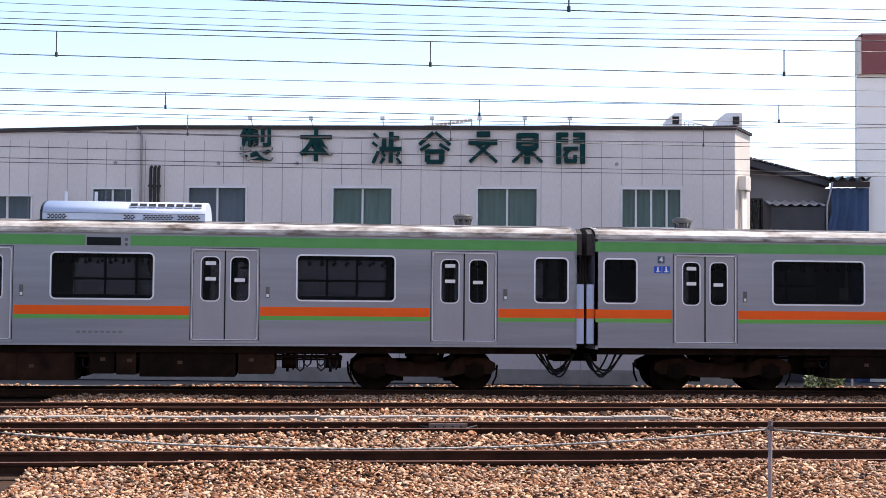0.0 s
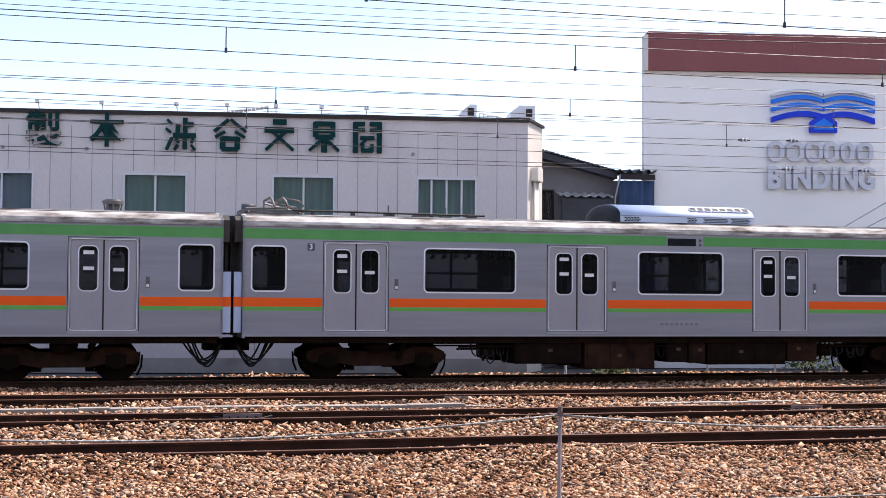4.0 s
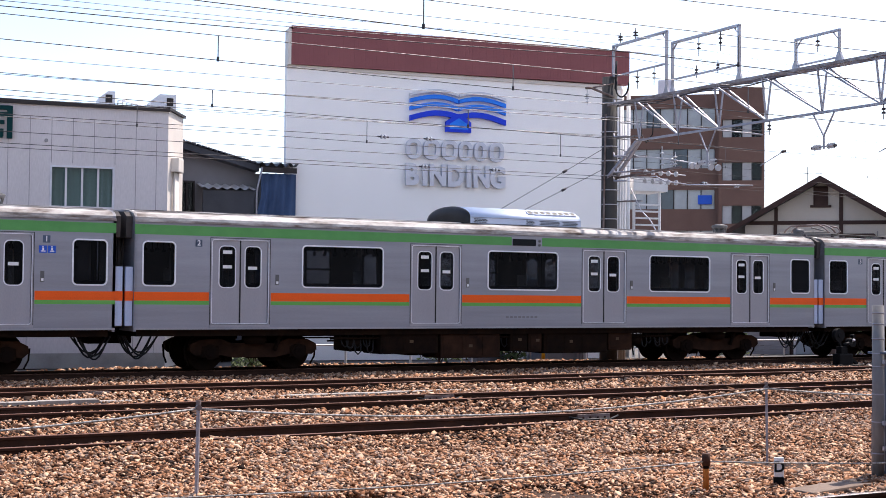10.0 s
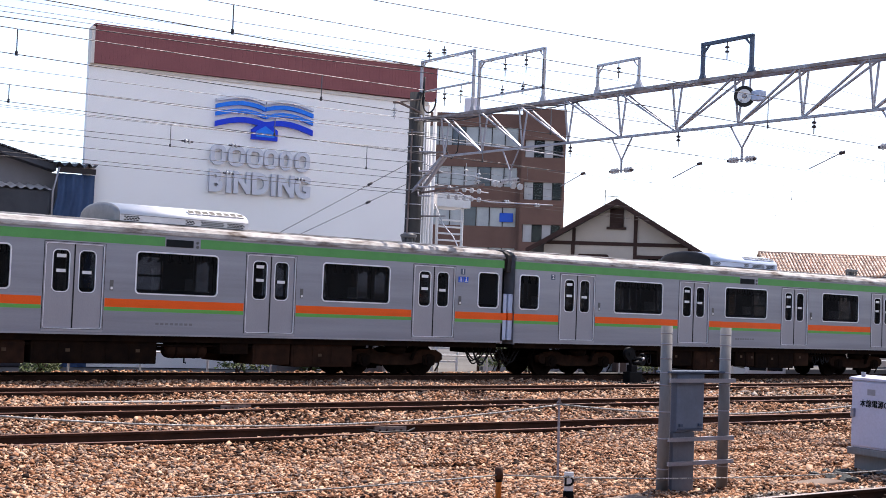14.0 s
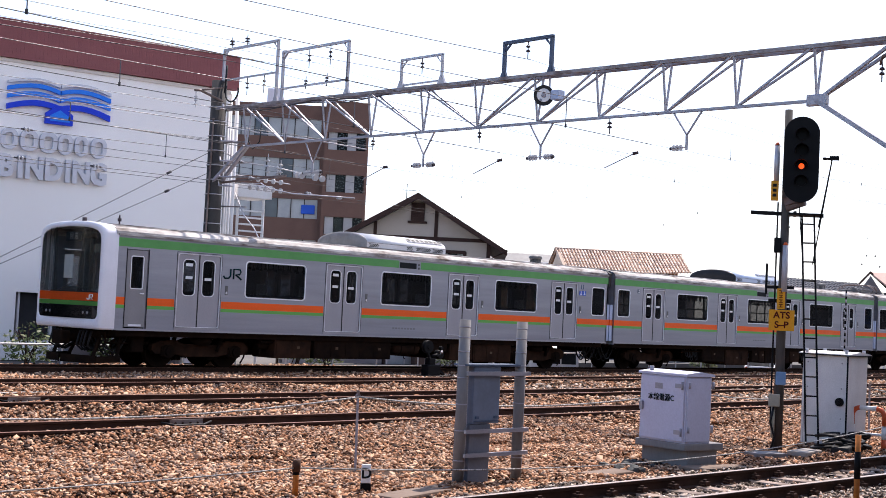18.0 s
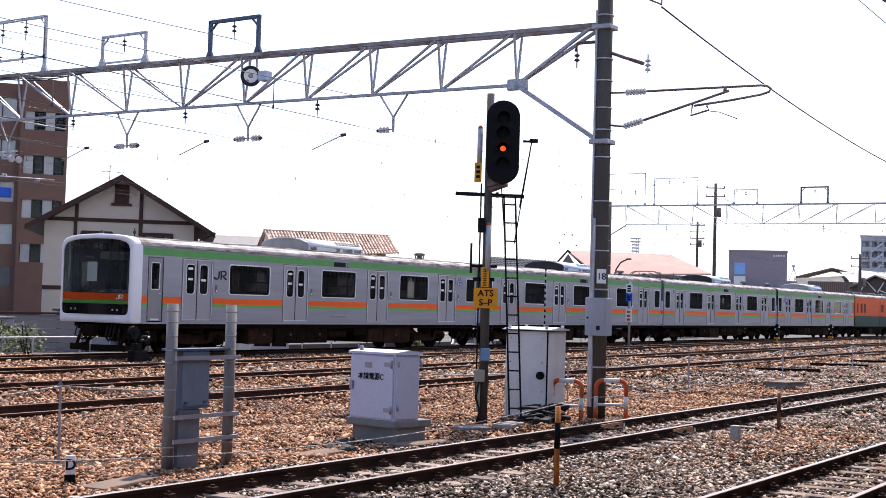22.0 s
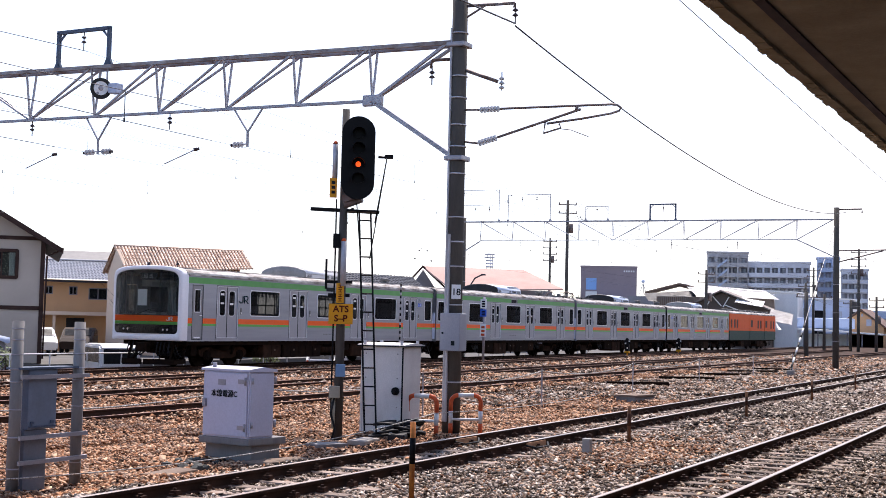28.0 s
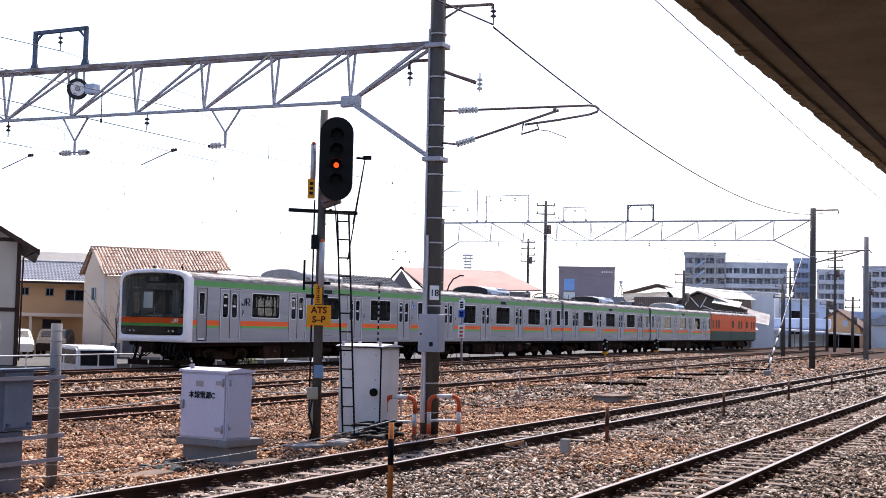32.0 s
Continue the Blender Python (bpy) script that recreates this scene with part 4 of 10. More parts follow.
def gangway(car, x, s):
    """End wall and the hood of the gangway towards the next car."""
    bm = bmesh.new()
    out = [(-1.475, 0.91), (-0.45, 0.91), (-0.45, 3.05), (0.45, 3.05), (0.45, 0.91), (1.475, 0.91)] + ROOF_LINE[::-1]
    extrude_x(bm, [(y, min(z, 3.54)) for y, z in out], x, x - s * 0.06)
    end = part("end_wall", bm, STEEL, car)
    bm = bmesh.new()
    for k in range(5):
        a = x + s * 0.04 * k
        w = 0.62 + 0.04 * (k % 2)
        ring(bm, -w, w, 1.02, 3.18 + 0.03 * (k % 2), 0.12, 0.06, a - 0.018, a + 0.018)
    bmesh.ops.transform(bm, matrix=Matrix.Rotation(math.pi / 2, 4, "Z"), verts=bm.verts[:])
    for vv in bm.verts:
        vv.co = Vector((-vv.co.x, vv.co.y, vv.co.z))
    part("bellows", bm, BELLOWS, end)
    for y in (-1.38, 1.38):
        bm = bmesh.new()
        soft_box(bm, x - 0.01, x + s * 0.17, y - 0.05, y + 0.05, 1.02, 2.28, 0.02)
        part("gap_guard", bm, PALESHEET, end, "pale blue guard plate at the car end")
        bm = bmesh.new()
        for z0, z1, m in ((1.56, 1.76, ORANGE),):
            box(bm, x, x + s * 0.172, y - 0.053, y + 0.053, z0, z1)
        part("orange_band", bm, ORANGE, end)
    bm = bmesh.new()
    out = [(-1.30, 2.9), (-1.33, 3.35), (-1.1, 3.46), (0, 3.52), (1.1, 3.46), (1.33, 3.35), (1.30, 2.9)]
    extrude_x(bm, out, x + s * 0.005, x + s * 0.14)
    part("upper_cover", bm, BELLOWS, end)


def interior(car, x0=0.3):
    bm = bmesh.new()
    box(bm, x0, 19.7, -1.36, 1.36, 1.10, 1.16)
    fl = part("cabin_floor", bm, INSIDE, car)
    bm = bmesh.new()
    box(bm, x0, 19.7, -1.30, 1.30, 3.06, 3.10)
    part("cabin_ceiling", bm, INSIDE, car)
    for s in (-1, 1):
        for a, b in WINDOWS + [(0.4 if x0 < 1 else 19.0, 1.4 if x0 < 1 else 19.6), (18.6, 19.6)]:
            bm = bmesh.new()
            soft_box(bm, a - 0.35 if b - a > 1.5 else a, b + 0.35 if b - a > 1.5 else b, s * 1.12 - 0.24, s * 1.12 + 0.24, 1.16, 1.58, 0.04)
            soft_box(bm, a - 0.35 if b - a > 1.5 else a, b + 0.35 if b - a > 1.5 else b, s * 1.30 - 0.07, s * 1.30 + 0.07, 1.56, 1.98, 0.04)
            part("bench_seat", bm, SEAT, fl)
        bm = bmesh.new()
        for d in DOORS:
            for k in (-0.8, 0.8):
                rod(bm, (d + k, s * 0.95, 1.16), (d + k, s * 0.95, 3.1), 0.018, 6)
                box(bm, d + k - 0.02, d + k + 0.02, s * 1.15 - 0.22, s * 1.15 + 0.22, 1.4, 2.3)
        part("grab_pole", bm, TRIM, fl)
    bm = bmesh.new()
    for y in (-0.6, 0.6):
        rod(bm, (x0 + 0.2, y, 2.95), (19.5, y, 2.95), 0.015, 6)
        for k in range(70):
            xx = x0 + 0.4 + k * 0.27
            if xx < 19.4:
                rod(bm, (xx, y, 2.95), (xx, y, 2.72), 0.012, 4, caps=False)
                rod(bm, (xx, y, 2.72), (xx, y, 2.66), 0.045, 6)
    part("hanging_strap", bm, SEAT, fl)


LAYOUT_A = [(6.15, 7.70, 0.34, False), (7.78, 9.45, 0.22, True), (9.75, 10.25, 0.36, False), (10.28, 10.68, 0.34, True), (10.75, 12.7, 0.30, False), (12.75, 13.5, 0.36, True)]
LAYOUT_B = [(5.3, 6.58, 0.30, True), (6.71, 9.65, 0.30, False), (11.27, 12.03, 0.54, False), (12.16, 13.19, 0.30, True), (13.23, 15.02, 0.25, True)]


LAYOUT_C = [(5.4, 6.9, 0.30, False), (7.0, 7.75, 0.34, True), (7.85, 8.45, 0.34, True), (8.5, 11.7, 0.26, False), (11.75, 13.35, 0.24, True)]


def middle_car(name, label, layout, cab=False, hood=None, casing=None):
    car = thing(name, (0, 29.65, 0), label, "train car", "cars of the silver commuter train")
    for s in (-1, 1):
        side_parts(car, s, cab)
    roof_parts(car, 0.12 if cab else 0.2)
    air_conditioner(car, hood=hood, casing=casing)
    under_gear(car, layout)
    for x in (3.15, 16.65):
        bogie(car, x)
    if not cab:
        gangway(car, 0.20, -1)
    gangway(car, 19.80, 1)
    interior(car, 1.5 if cab else 0.3)
    return car


def number_plate(car, text, x, wheelchair=False):
    """Small car number on the flank, and the blue pictogram panel where there is one."""
    bm = bmesh.new()
    box(bm, x - 0.075, x + 0.075, -HALF - 0.006, -HALF + 0.01, 2.74, 2.89)
    pl = part("number_plate", bm, BLUESTEEL, car)
    writing(text, 0.16, PAPER, pl, (x, -HALF - 0.010, 2.815), 0.002, 0.003)
    if wheelchair:
        bm = bmesh.new()
        for k in (-1, 1):
            box(bm, x + 0.02 + k * 0.09 - 0.08, x + 0.02 + k * 0.09 + 0.08, -HALF - 0.006, -HALF + 0.01, 2.53, 2.68)
        pg = part("pictogram_panel", bm, SIGNBLUE, car, "blue pictogram panel")
        bm = bmesh.new()
        for k in (-1, 1):
            cx = x + 0.02 + k * 0.09
            rod(bm, (cx, -HALF - 0.010, 2.655), (cx, -HALF, 2.655), 0.016, 8)
            box(bm, cx - 0.015, cx + 0.02, -HALF - 0.010, -HALF, 2.58, 2.635)
            box(bm, cx - 0.04, cx + 0.05, -HALF - 0.010, -HALF, 2.555, 2.575)
        part("pictogram", bm, PAPER, pg)


def cab_front(car):
    """White moulded mask round a large dark windscreen with the orange and green bands below it."""
    def loop(x, w, z0, z1, r):
        """Outline of the cab end: rounded foot, straight sides, shallow arched head."""
        half = [(0.0, z1), (0.45 * w, z1 - 0.02), (0.70 * w, z1 - 0.055), (0.87 * w, z1 - 0.115), (0.96 * w, z1 - 0.20), (w, z1 - 0.34), (w, z0 + r)]
        half += [(w - r + r * math.cos(radians(18 * k)), z0 + r - r * math.sin(radians(18 * k))) for k in range(1, 6)]
        return [(x, y, z) for y, z in half] + [(x, -y, z) for y, z in half[:0:-1]]
    bm = bmesh.new()
    rings = [loop(0.17, 1.480, 0.945, 3.56, 0.04), loop(-0.12, 1.480, 0.94, 3.575, 0.05), loop(-0.20, 1.468, 0.945, 3.57, 0.07), loop(-0.235, 1.43, 0.975, 3.545, 0.09),
             loop(-0.245, 1.36, 1.18, 3.44, 0.15), loop(-0.21, 1.345, 1.195, 3.425, 0.14)]
    vs = [[bm.verts.new(p) for p in r] for r in rings]
    n = len(vs[0])
    for a, b in zip(vs, vs[1:]):
        for i in range(n):
            bm.faces.new((a[i], a[(i + 1) % n], b[(i + 1) % n], b[i])).smooth = True
    mask = part("front_mask", bm, WHITEMASK, car, "white moulded cab front")

    def panel(z0, z1, mat, nm, label=""):
        """A gently bowed sheet cut from the outline of the cab end between two heights."""
        out = [(y, z) for x, y, z in loop(0, 1.352, 1.188, 3.432, 0.145)]
        bm = bmesh.new()
        face = bm.faces.new([bm.verts.new((0, y, z)) for y, z in out])
        bmesh.ops.solidify(bm, geom=[face], thickness=0.02)
        for z, s in ((z0, -1), (z1, 1)):
            geom = bm.verts[:] + bm.edges[:] + bm.faces[:]
            cut = bmesh.ops.bisect_plane(bm, geom=geom, plane_co=(0, 0, z), plane_no=(0, 0, s), clear_outer=True)
            edges = [e for e in cut["geom_cut"] if isinstance(e, bmesh.types.BMEdge)]
            if edges:
                bmesh.ops.contextual_create(bm, geom=edges)
        for i in range(1, 12):
            bmesh.ops.bisect_plane(bm, geom=bm.verts[:] + bm.edges[:] + bm.faces[:], plane_co=(0, -1.36 + 2.72 * i / 12, 0), plane_no=(0, 1, 0))
        lo = min(vv.co.x for vv in bm.verts)
        for vv in bm.verts:
            vv.co.x = -0.225 - 0.05 * (1 - (vv.co.y / 1.36) ** 2) + (0.02 if vv.co.x > lo + 0.01 else 0.0)
        return part(nm, bm, mat, mask, label)
    panel(1.825, 3.5, CABGLASS, "windscreen").visible_shadow = False
    panel(1.615, 1.82, ORANGE, "orange_band")
    panel(1.505, 1.61, LIGHTGREEN, "green_band")
    panel(1.10, 1.50, BLACKGLOSS, "lamp_panel", "black panel with the head and tail lamps")
    for y in (-0.85, 0.85):
        for k in (-0.09, 0.09):
            bm = bmesh.new()
            rod(bm, (-0.265, y + k, 1.33), (-0.23, y + k, 1.33), 0.035, 12)
            part("headlamp", bm, LAMPGLASS, mask)
    bm = bmesh.new()
    box(bm, -0.16, -0.12, -0.36, 0.36, 3.08, 3.30)
    sign = part("destination_sign", bm, INK, mask)
    o = writing("回 送", 0.17, GREYLETTER, sign, Matrix.Translation((-0.165, 0, 3.19)) @ Matrix.Rotation(-math.pi / 2, 4, "Z"), 0.002)
    bm = bmesh.new()
    path(bm, [(-0.262, -0.90, 1.68), (-0.262, -0.93, 1.655), (-0.262, -0.975, 1.655), (-0.262, -1.00, 1.68), (-0.262, -1.00, 1.77)], 0.014, 4)
    path(bm, [(-0.262, -1.04, 1.65), (-0.262, -1.04, 1.77), (-0.262, -1.13, 1.77), (-0.262, -1.145, 1.74), (-0.262, -1.13, 1.71), (-0.262, -1.07, 1.71), (-0.262, -1.15, 1.65)], 0.014, 4)
    part("company_mark", bm, PAPER, mask, "white company mark")
    bm = bmesh.new()
    path(bm, [(-0.285, 0.35, 1.86), (-0.29, -0.15, 2.02)], 0.010)
    path(bm, [(-0.29, 0.05, 1.93), (-0.285, -0.75, 1.90)], 0.009)
    part("wiper", bm, RUBBER, mask)
    bm = bmesh.new()
    box(bm, 1.30, 1.36, -1.4, 1.4, 1.1, 1.93)
    box(bm, 1.30, 1.36, -1.4, 1.4, 2.87, 3.1)
    box(bm, 1.30, 1.36, -0.12, 0.22, 1.93, 2.87)
    part("cab_partition", bm, material_cache("grey_cab_lining", (0.42, 0.43, 0.44)), car)
    bm = bmesh.new()
    soft_box(bm, -0.10, 0.35, -1.1, 1.1, 1.3, 1.85, 0.03)
    part("cab_console", bm, INSIDE, car)
    bm = bmesh.new()
    box(bm, 1.28, 1.298, -0.9, -0.15, 1.95, 2.85)
    box(bm, 1.28, 1.298, 0.25, 1.0, 1.95, 2.85)
    part("partition_window", bm, CARGLASS, car)
    bm = bmesh.new()
    box(bm, 1.285, 1.298, -0.85, 0.95, 2.86, 3.02)
    part("partition_board", bm, GREYLETTER, car)
    bm = bmesh.new()
    box(bm, -0.09, -0.07, 0.10, 0.50, 2.16, 2.74)
    part("sun_blind", bm, PAPER, car, "white blind behind the windscreen")
    # cab doors
    for s in (-1, 1):
        bm = bmesh.new()
        y = s * (HALF - 0.03)
        t = bmesh.new()
        holed_wall(t, 0.45, 1.03, 1.03, 2.90, [(0.58, 0.90, 1.98, 2.74)], -0.02, 0.02)
        join(bm, t, Matrix.Translation((0, y, 0)))
        d = part("cab_door", bm, CABDOOR, car)
        bm = bmesh.new()
        box(bm, 0.57, 0.91, y - 0.004, y + 0.004, 1.97, 2.75)
        part("pane", bm, CARGLASS, d)
        bm = bmesh.new()
        rod(bm, (0.93, y + s * 0.02, 1.85), (0.93, y + s * 0.07, 1.85), 0.015)
        rod(bm, (0.93, y + s * 0.07, 1.85), (0.82, y + s * 0.07, 1.85), 0.015)
        part("door_handle", bm, TRIM, d)
        bm = bmesh.new()
        t = bmesh.new()
        ring(t, 0.575, 0.905, 1.975, 2.745, 0.03, 0.022, -0.012, 0.012)
        join(bm, t, Matrix.Translation((0, y + s * 0.015, 0)))
        part("window_frame", bm, TRIM, d)
        bm = bmesh.new()
        box(bm, 0.56, 0.92, min(y + s * 0.02, y + s * 0.03), max(y + s * 0.02, y + s * 0.03), 1.05, 1.10)
        part("kick_plate", bm, TRIM, d)
        for x in (0.412, 1.042):
            bm = bmesh.new()
            box(bm, x, x + 0.026, s * HALF - 0.004, s * HALF + 0.004, 1.0, 2.94)
            part("door_groove", bm, RUBBER, d)
    # plough, coupler, steps and horns under and over the cab
    bm = bmesh.new()
    for s_ in (-1, 1):
        bar(bm, (-0.36, s_ * 0.04, 0.21), (-0.06, s_ * 1.12, 0.21), 0.03, 0.19, (0, 0, 1))
        bar(bm, (-0.06, s_ * 1.12, 0.21), (0.62, s_ * 1.12, 0.23), 0.03, 0.16, (0, 0, 1))
    plough = part("snow_plough", bm, UNDER, car)
    for y in (-0.9, 0.9):
        for p, q in (((0.0, y, 0.28), (0.2, y, 0.88)), ((0.55, y * 1.2, 0.28), (0.75, y, 0.88))):
            bm = bmesh.new()
            rod(bm, p, q, 0.05)
            part("bracket", bm, UNDER, plough)
    for x0, x1, y0, y1, z0 in ((0.95, 1.30, -1.1, -0.6, 0.40), (0.15, 0.6, -0.28, 0.22, 0.50), (0.5, 0.8, 0.35, 0.75, 0.58)):
        bm = bmesh.new()
        soft_box(bm, x0, x1, y0, y1, z0, 0.82, 0.03)
        part("equipment_box", bm, UNDER, car)
    bm = bmesh.new()
    rod(bm, (-0.35, 0, 0.72), (0.4, 0, 0.72), 0.12, 10)
    soft_box(bm, -0.48, -0.24, -0.22, 0.22, 0.55, 0.88, 0.03)
    part("coupler", bm, UNDER, car)
    bm = bmesh.new()
    box(bm, 0.1, 0.9, -1.0, 1.0, 0.74, 0.88)
    part("end_beam", bm, UNDER, car)
    for y in (-0.95, -0.75, -0.6, -0.45, 0.45, 0.6, 0.8):
        bm = bmesh.new()
        path(bm, [(-0.1, y, 0.90), (-0.2, y, 0.55), (0.0, y * 0.85, 0.42), (0.3, y * 0.9, 0.55), (0.45, y, 0.85)], 0.026)
        part("hose", bm, RUBBER, car)
    for x in (0.25, 0.7, 1.15):
        bm = bmesh.new()
        path(bm, [(x, -1.0, 0.92), (x, -1.0, 0.62), (x + 0.35, -1.0, 0.62)], 0.025)
        part("step_iron", bm, UNDER, car)
    bm = bmesh.new()
    rod(bm, (0.75, -0.55, 3.50), (0.75, -0.55, 3.78), 0.02)
    rod(bm, (0.75, -0.55, 3.62), (0.75, -0.55, 3.70), 0.05, 8)
    rod(bm, (0.35, 0.4, 3.5), (0.35, 0.4, 3.70), 0.06, 8)
    part("antenna", bm, DARKPORC, car)
    bm = bmesh.new()
    path(bm, [(3.56, -HALF - 0.002, 2.60), (3.56, -HALF - 0.002, 2.42), (3.50, -HALF - 0.002, 2.36), (3.38, -HALF - 0.002, 2.36), (3.34, -HALF - 0.002, 2.42)], 0.027, 4)
    path(bm, [(3.66, -HALF - 0.002, 2.34), (3.66, -HALF - 0.002, 2.60), (3.86, -HALF - 0.002, 2.60), (3.90, -HALF - 0.002, 2.54), (3.86, -HALF - 0.002, 2.47), (3.72, -HALF - 0.002, 2.47), (3.92, -HALF - 0.002, 2.34)], 0.027, 4)
    part("company_mark", bm, LOGOGREEN, car, "dark green company mark")


def works_car():
    """Orange and green works car that draws the train."""
    car = thing("works_car", (0, 29.65, 0), "orange and dark green works car with sliding side doors", "train car")
    og, dg = material_cache("orange_paint", (0.80, 0.115, 0.018)), material_cache("dark_green_paint", (0.02, 0.055, 0.045))
    bm = bmesh.new()
    holes = [(a, b, 2.0, 2.75) for a, b in ((0.7, 1.2), (1.9, 2.5), (2.9, 3.5), (11.5, 12.2), (12.6, 13.3), (17.4, 18.0), (18.6, 19.2))]
    holed_wall(bm, 0.2, 19.8, 1.75, 3.25, holes, -HALF, -HALF + 0.06)
    holed_wall(bm, 0.2, 19.8, 1.75, 3.25, holes, HALF - 0.06, HALF)
    for x in (0.2, 19.74):
        box(bm, x, x + 0.06, -HALF + 0.06, HALF - 0.06, 0.9, 3.25)
    body = part("upper_body", bm, og, car)
    bm = bmesh.new()
    box(bm, 0.2, 19.8, -HALF - 0.003, -HALF + 0.06, 0.9, 1.75)
    box(bm, 0.2, 19.8, HALF - 0.06, HALF + 0.003, 0.9, 1.75)
    part("lower_body", bm, dg, car, "dark green lower body")
    for h in holes:
        bm = bmesh.new()
        box(bm, h[0], h[1], -HALF + 0.02, -HALF + 0.03, h[2], h[3])
        part("window_blind", bm, material_cache("dull_brown_blind", (0.07, 0.020, 0.012)), body)
    for a in (8.2, 14.6):
        bm = bmesh.new()
        holed_wall(bm, a, a + 1.5, 1.76, 3.0, [(a + 0.3, a + 1.2, 2.1, 2.75)], -HALF - 0.03, -HALF - 0.004)
        door = part("sliding_door", bm, og, body)
        bm = bmesh.new()
        box(bm, a + 0.3, a + 1.2, -HALF - 0.012, -HALF - 0.004, 2.1, 2.75)
        part("louvre_panel", bm, material_cache("dull_brown_blind", (0.07, 0.020, 0.012)), door)
        bm = bmesh.new()
        box(bm, a, a + 1.5, -HALF - 0.03, -HALF - 0.004, 0.98, 1.755)
        part("door_foot", bm, dg, door)
    roof_parts(car)
    for x in (1.5, 4.0, 6.2, 8.5, 11.0, 13.0, 16.0, 18.2):
        bm = bmesh.new()
        soft_box(bm, x, x + 0.6, -0.9, -0.3, 3.45, 3.68, 0.06)
        part("roof_vent", bm, ACDARK, car)
    under_gear(car, LAYOUT_B)
    for x in (3.15, 16.65):
        bogie(car, x)
    return car


def build_train():
    cars = []
    c2 = middle_car("train_car", "silver commuter train car with green and orange bands", LAYOUT_A)
    c3 = copy_thing(c2, pose(0, 29.65, 0))
    c4 = middle_car("train_car", "silver commuter train car with green and orange bands", LAYOUT_C, hood=ACGREY)
    c1 = middle_car("train_car", "silver end car with a white cab front, green and orange bands", LAYOUT_B, cab=True, hood=ACGREY, casing=ACPALE)
    tagged(c3, "silver commuter train car with a folded pantograph on its roof")
    tagged(c4, "silver commuter train car with blue pictogram panels beside its door")
    cab_front(c1)
    # brake air reservoir hung in straps under the end car
    bm = bmesh.new()
    prof = [(9.93, 0.02), (9.95, 0.12), (10.0, 0.17), (10.08, 0.195), (10.90, 0.195), (10.98, 0.17), (11.03, 0.12), (11.05, 0.02)]
    for (xa, ra), (xb, rb) in zip(prof, prof[1:]):
        rod(bm, (xa, -1.0, 0.62), (xb, -1.0, 0.62), ra, 16, rb, caps=False)
    tank = part("air_reservoir", bm, UNDERBOX, c1, "brown air reservoir")
    for x in (10.2, 10.75):
        bm = bmesh.new()
        rod(bm, (x - 0.025, -1.0, 0.62), (x + 0.025, -1.0, 0.62), 0.202, 16)
        box(bm, x - 0.025, x + 0.025, -1.03, -0.97, 0.8, 0.9)
        part("strap", bm, UNDER, tank)
    bm = bmesh.new()
    path(bm, [(9.6, -1.0, 0.62), (9.95, -1.0, 0.62)], 0.025, 6)
    path(bm, [(11.03, -1.0, 0.62), (11.15, -1.0, 0.62), (11.2, -1.0, 0.85)], 0.022, 6)
    path(bm, [(10.5, -1.0, 0.43), (10.5, -1.0, 0.33), (10.55, -1.0, 0.31)], 0.018, 6)
    part("air_pipe", bm, UNDER, tank)
    number_plate(c1, "1", 18.36, True)
    number_plate(c2, "2", 1.62)
    number_plate(c3, "3", 1.62)
    number_plate(c4, "4", 1.62, True)
    roof_vent(c1, 17.6)
    roof_vent(c2, 17.6)
    roof_vent(c3, 17.55)
    roof_vent(c4, 2.5)
    pantograph(c3, 0.75)
    w = works_car()
    return [(c1, 0.0), (c2, 20.0), (c3, 40.0), (c4, 60.0), (w, 79.9)]


TRAIN = build_train()


# ---- buildings beyond the tracks ----
SIDING = material("lilac_grey_siding", (0.64, 0.585, 0.59), 0.7, 0, (0.56, 0.51, 0.515), 0.8, 0.6, 30, 0.08, (1, 1, 0.25))
SIDINGEDGE = material("siding_joint", (0.30, 0.275, 0.285), 0.8, 0, None, 3, 0.3, 30, 0.05)
RENDER = material("white_render", (0.95, 0.915, 0.895), 0.75, 0, (0.90, 0.865, 0.85), 0.45, 0.8, 45, 0.12)
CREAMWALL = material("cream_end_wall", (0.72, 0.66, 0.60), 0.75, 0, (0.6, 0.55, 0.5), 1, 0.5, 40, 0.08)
MAROON = material("maroon_cladding", (0.27, 0.092, 0.094), 0.6, 0, (0.225, 0.075, 0.08), 1.0, 0.6, 40, 0.05)
COPING = material("dark_coping", (0.035, 0.028, 0.028), 0.6, 0, None, 4, 0.4, 40, 0.1)
ALU = material("aluminium_frame", (0.66, 0.65, 0.69), 0.45, 0.2, None, 4, 0.3, 50, 0.03)
CURTAIN = material("green_curtain", (0.30, 0.43, 0.41), 0.9, 0, (0.15, 0.24, 0.23), 2, 0.6, 50, 0.1, (6, 6, 0.2))
BLUEBLIND = material("blue_grey_blind", (0.26, 0.30, 0.40), 0.8, 0, (0.18, 0.21, 0.29), 2, 0.6, 30, 0.05)
# near-black sheet colour that stands in for the shade of unlit rooms
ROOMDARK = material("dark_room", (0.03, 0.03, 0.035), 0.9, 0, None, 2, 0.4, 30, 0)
WINGLASS = glass("window_glass", (0.90, 0.94, 0.94), 0.03, 0.8)
SIGNGREEN = material("dark_green_letter", (0.004, 0.035, 0.038), 0.8, 0, (0.008, 0.045, 0.045), 3, 0.5, 40, 0.03, spec=0.1)
ACWHITE = material("white_unit", (0.80, 0.80, 0.84), 0.5, 0, (0.7, 0.7, 0.73), 3, 0.5, 40, 0.05)
BLUETILE = material("blue_black_tile", (0.055, 0.058, 0.072), 0.5, 0, (0.035, 0.037, 0.047), 2, 0.6, 40, 0.1)
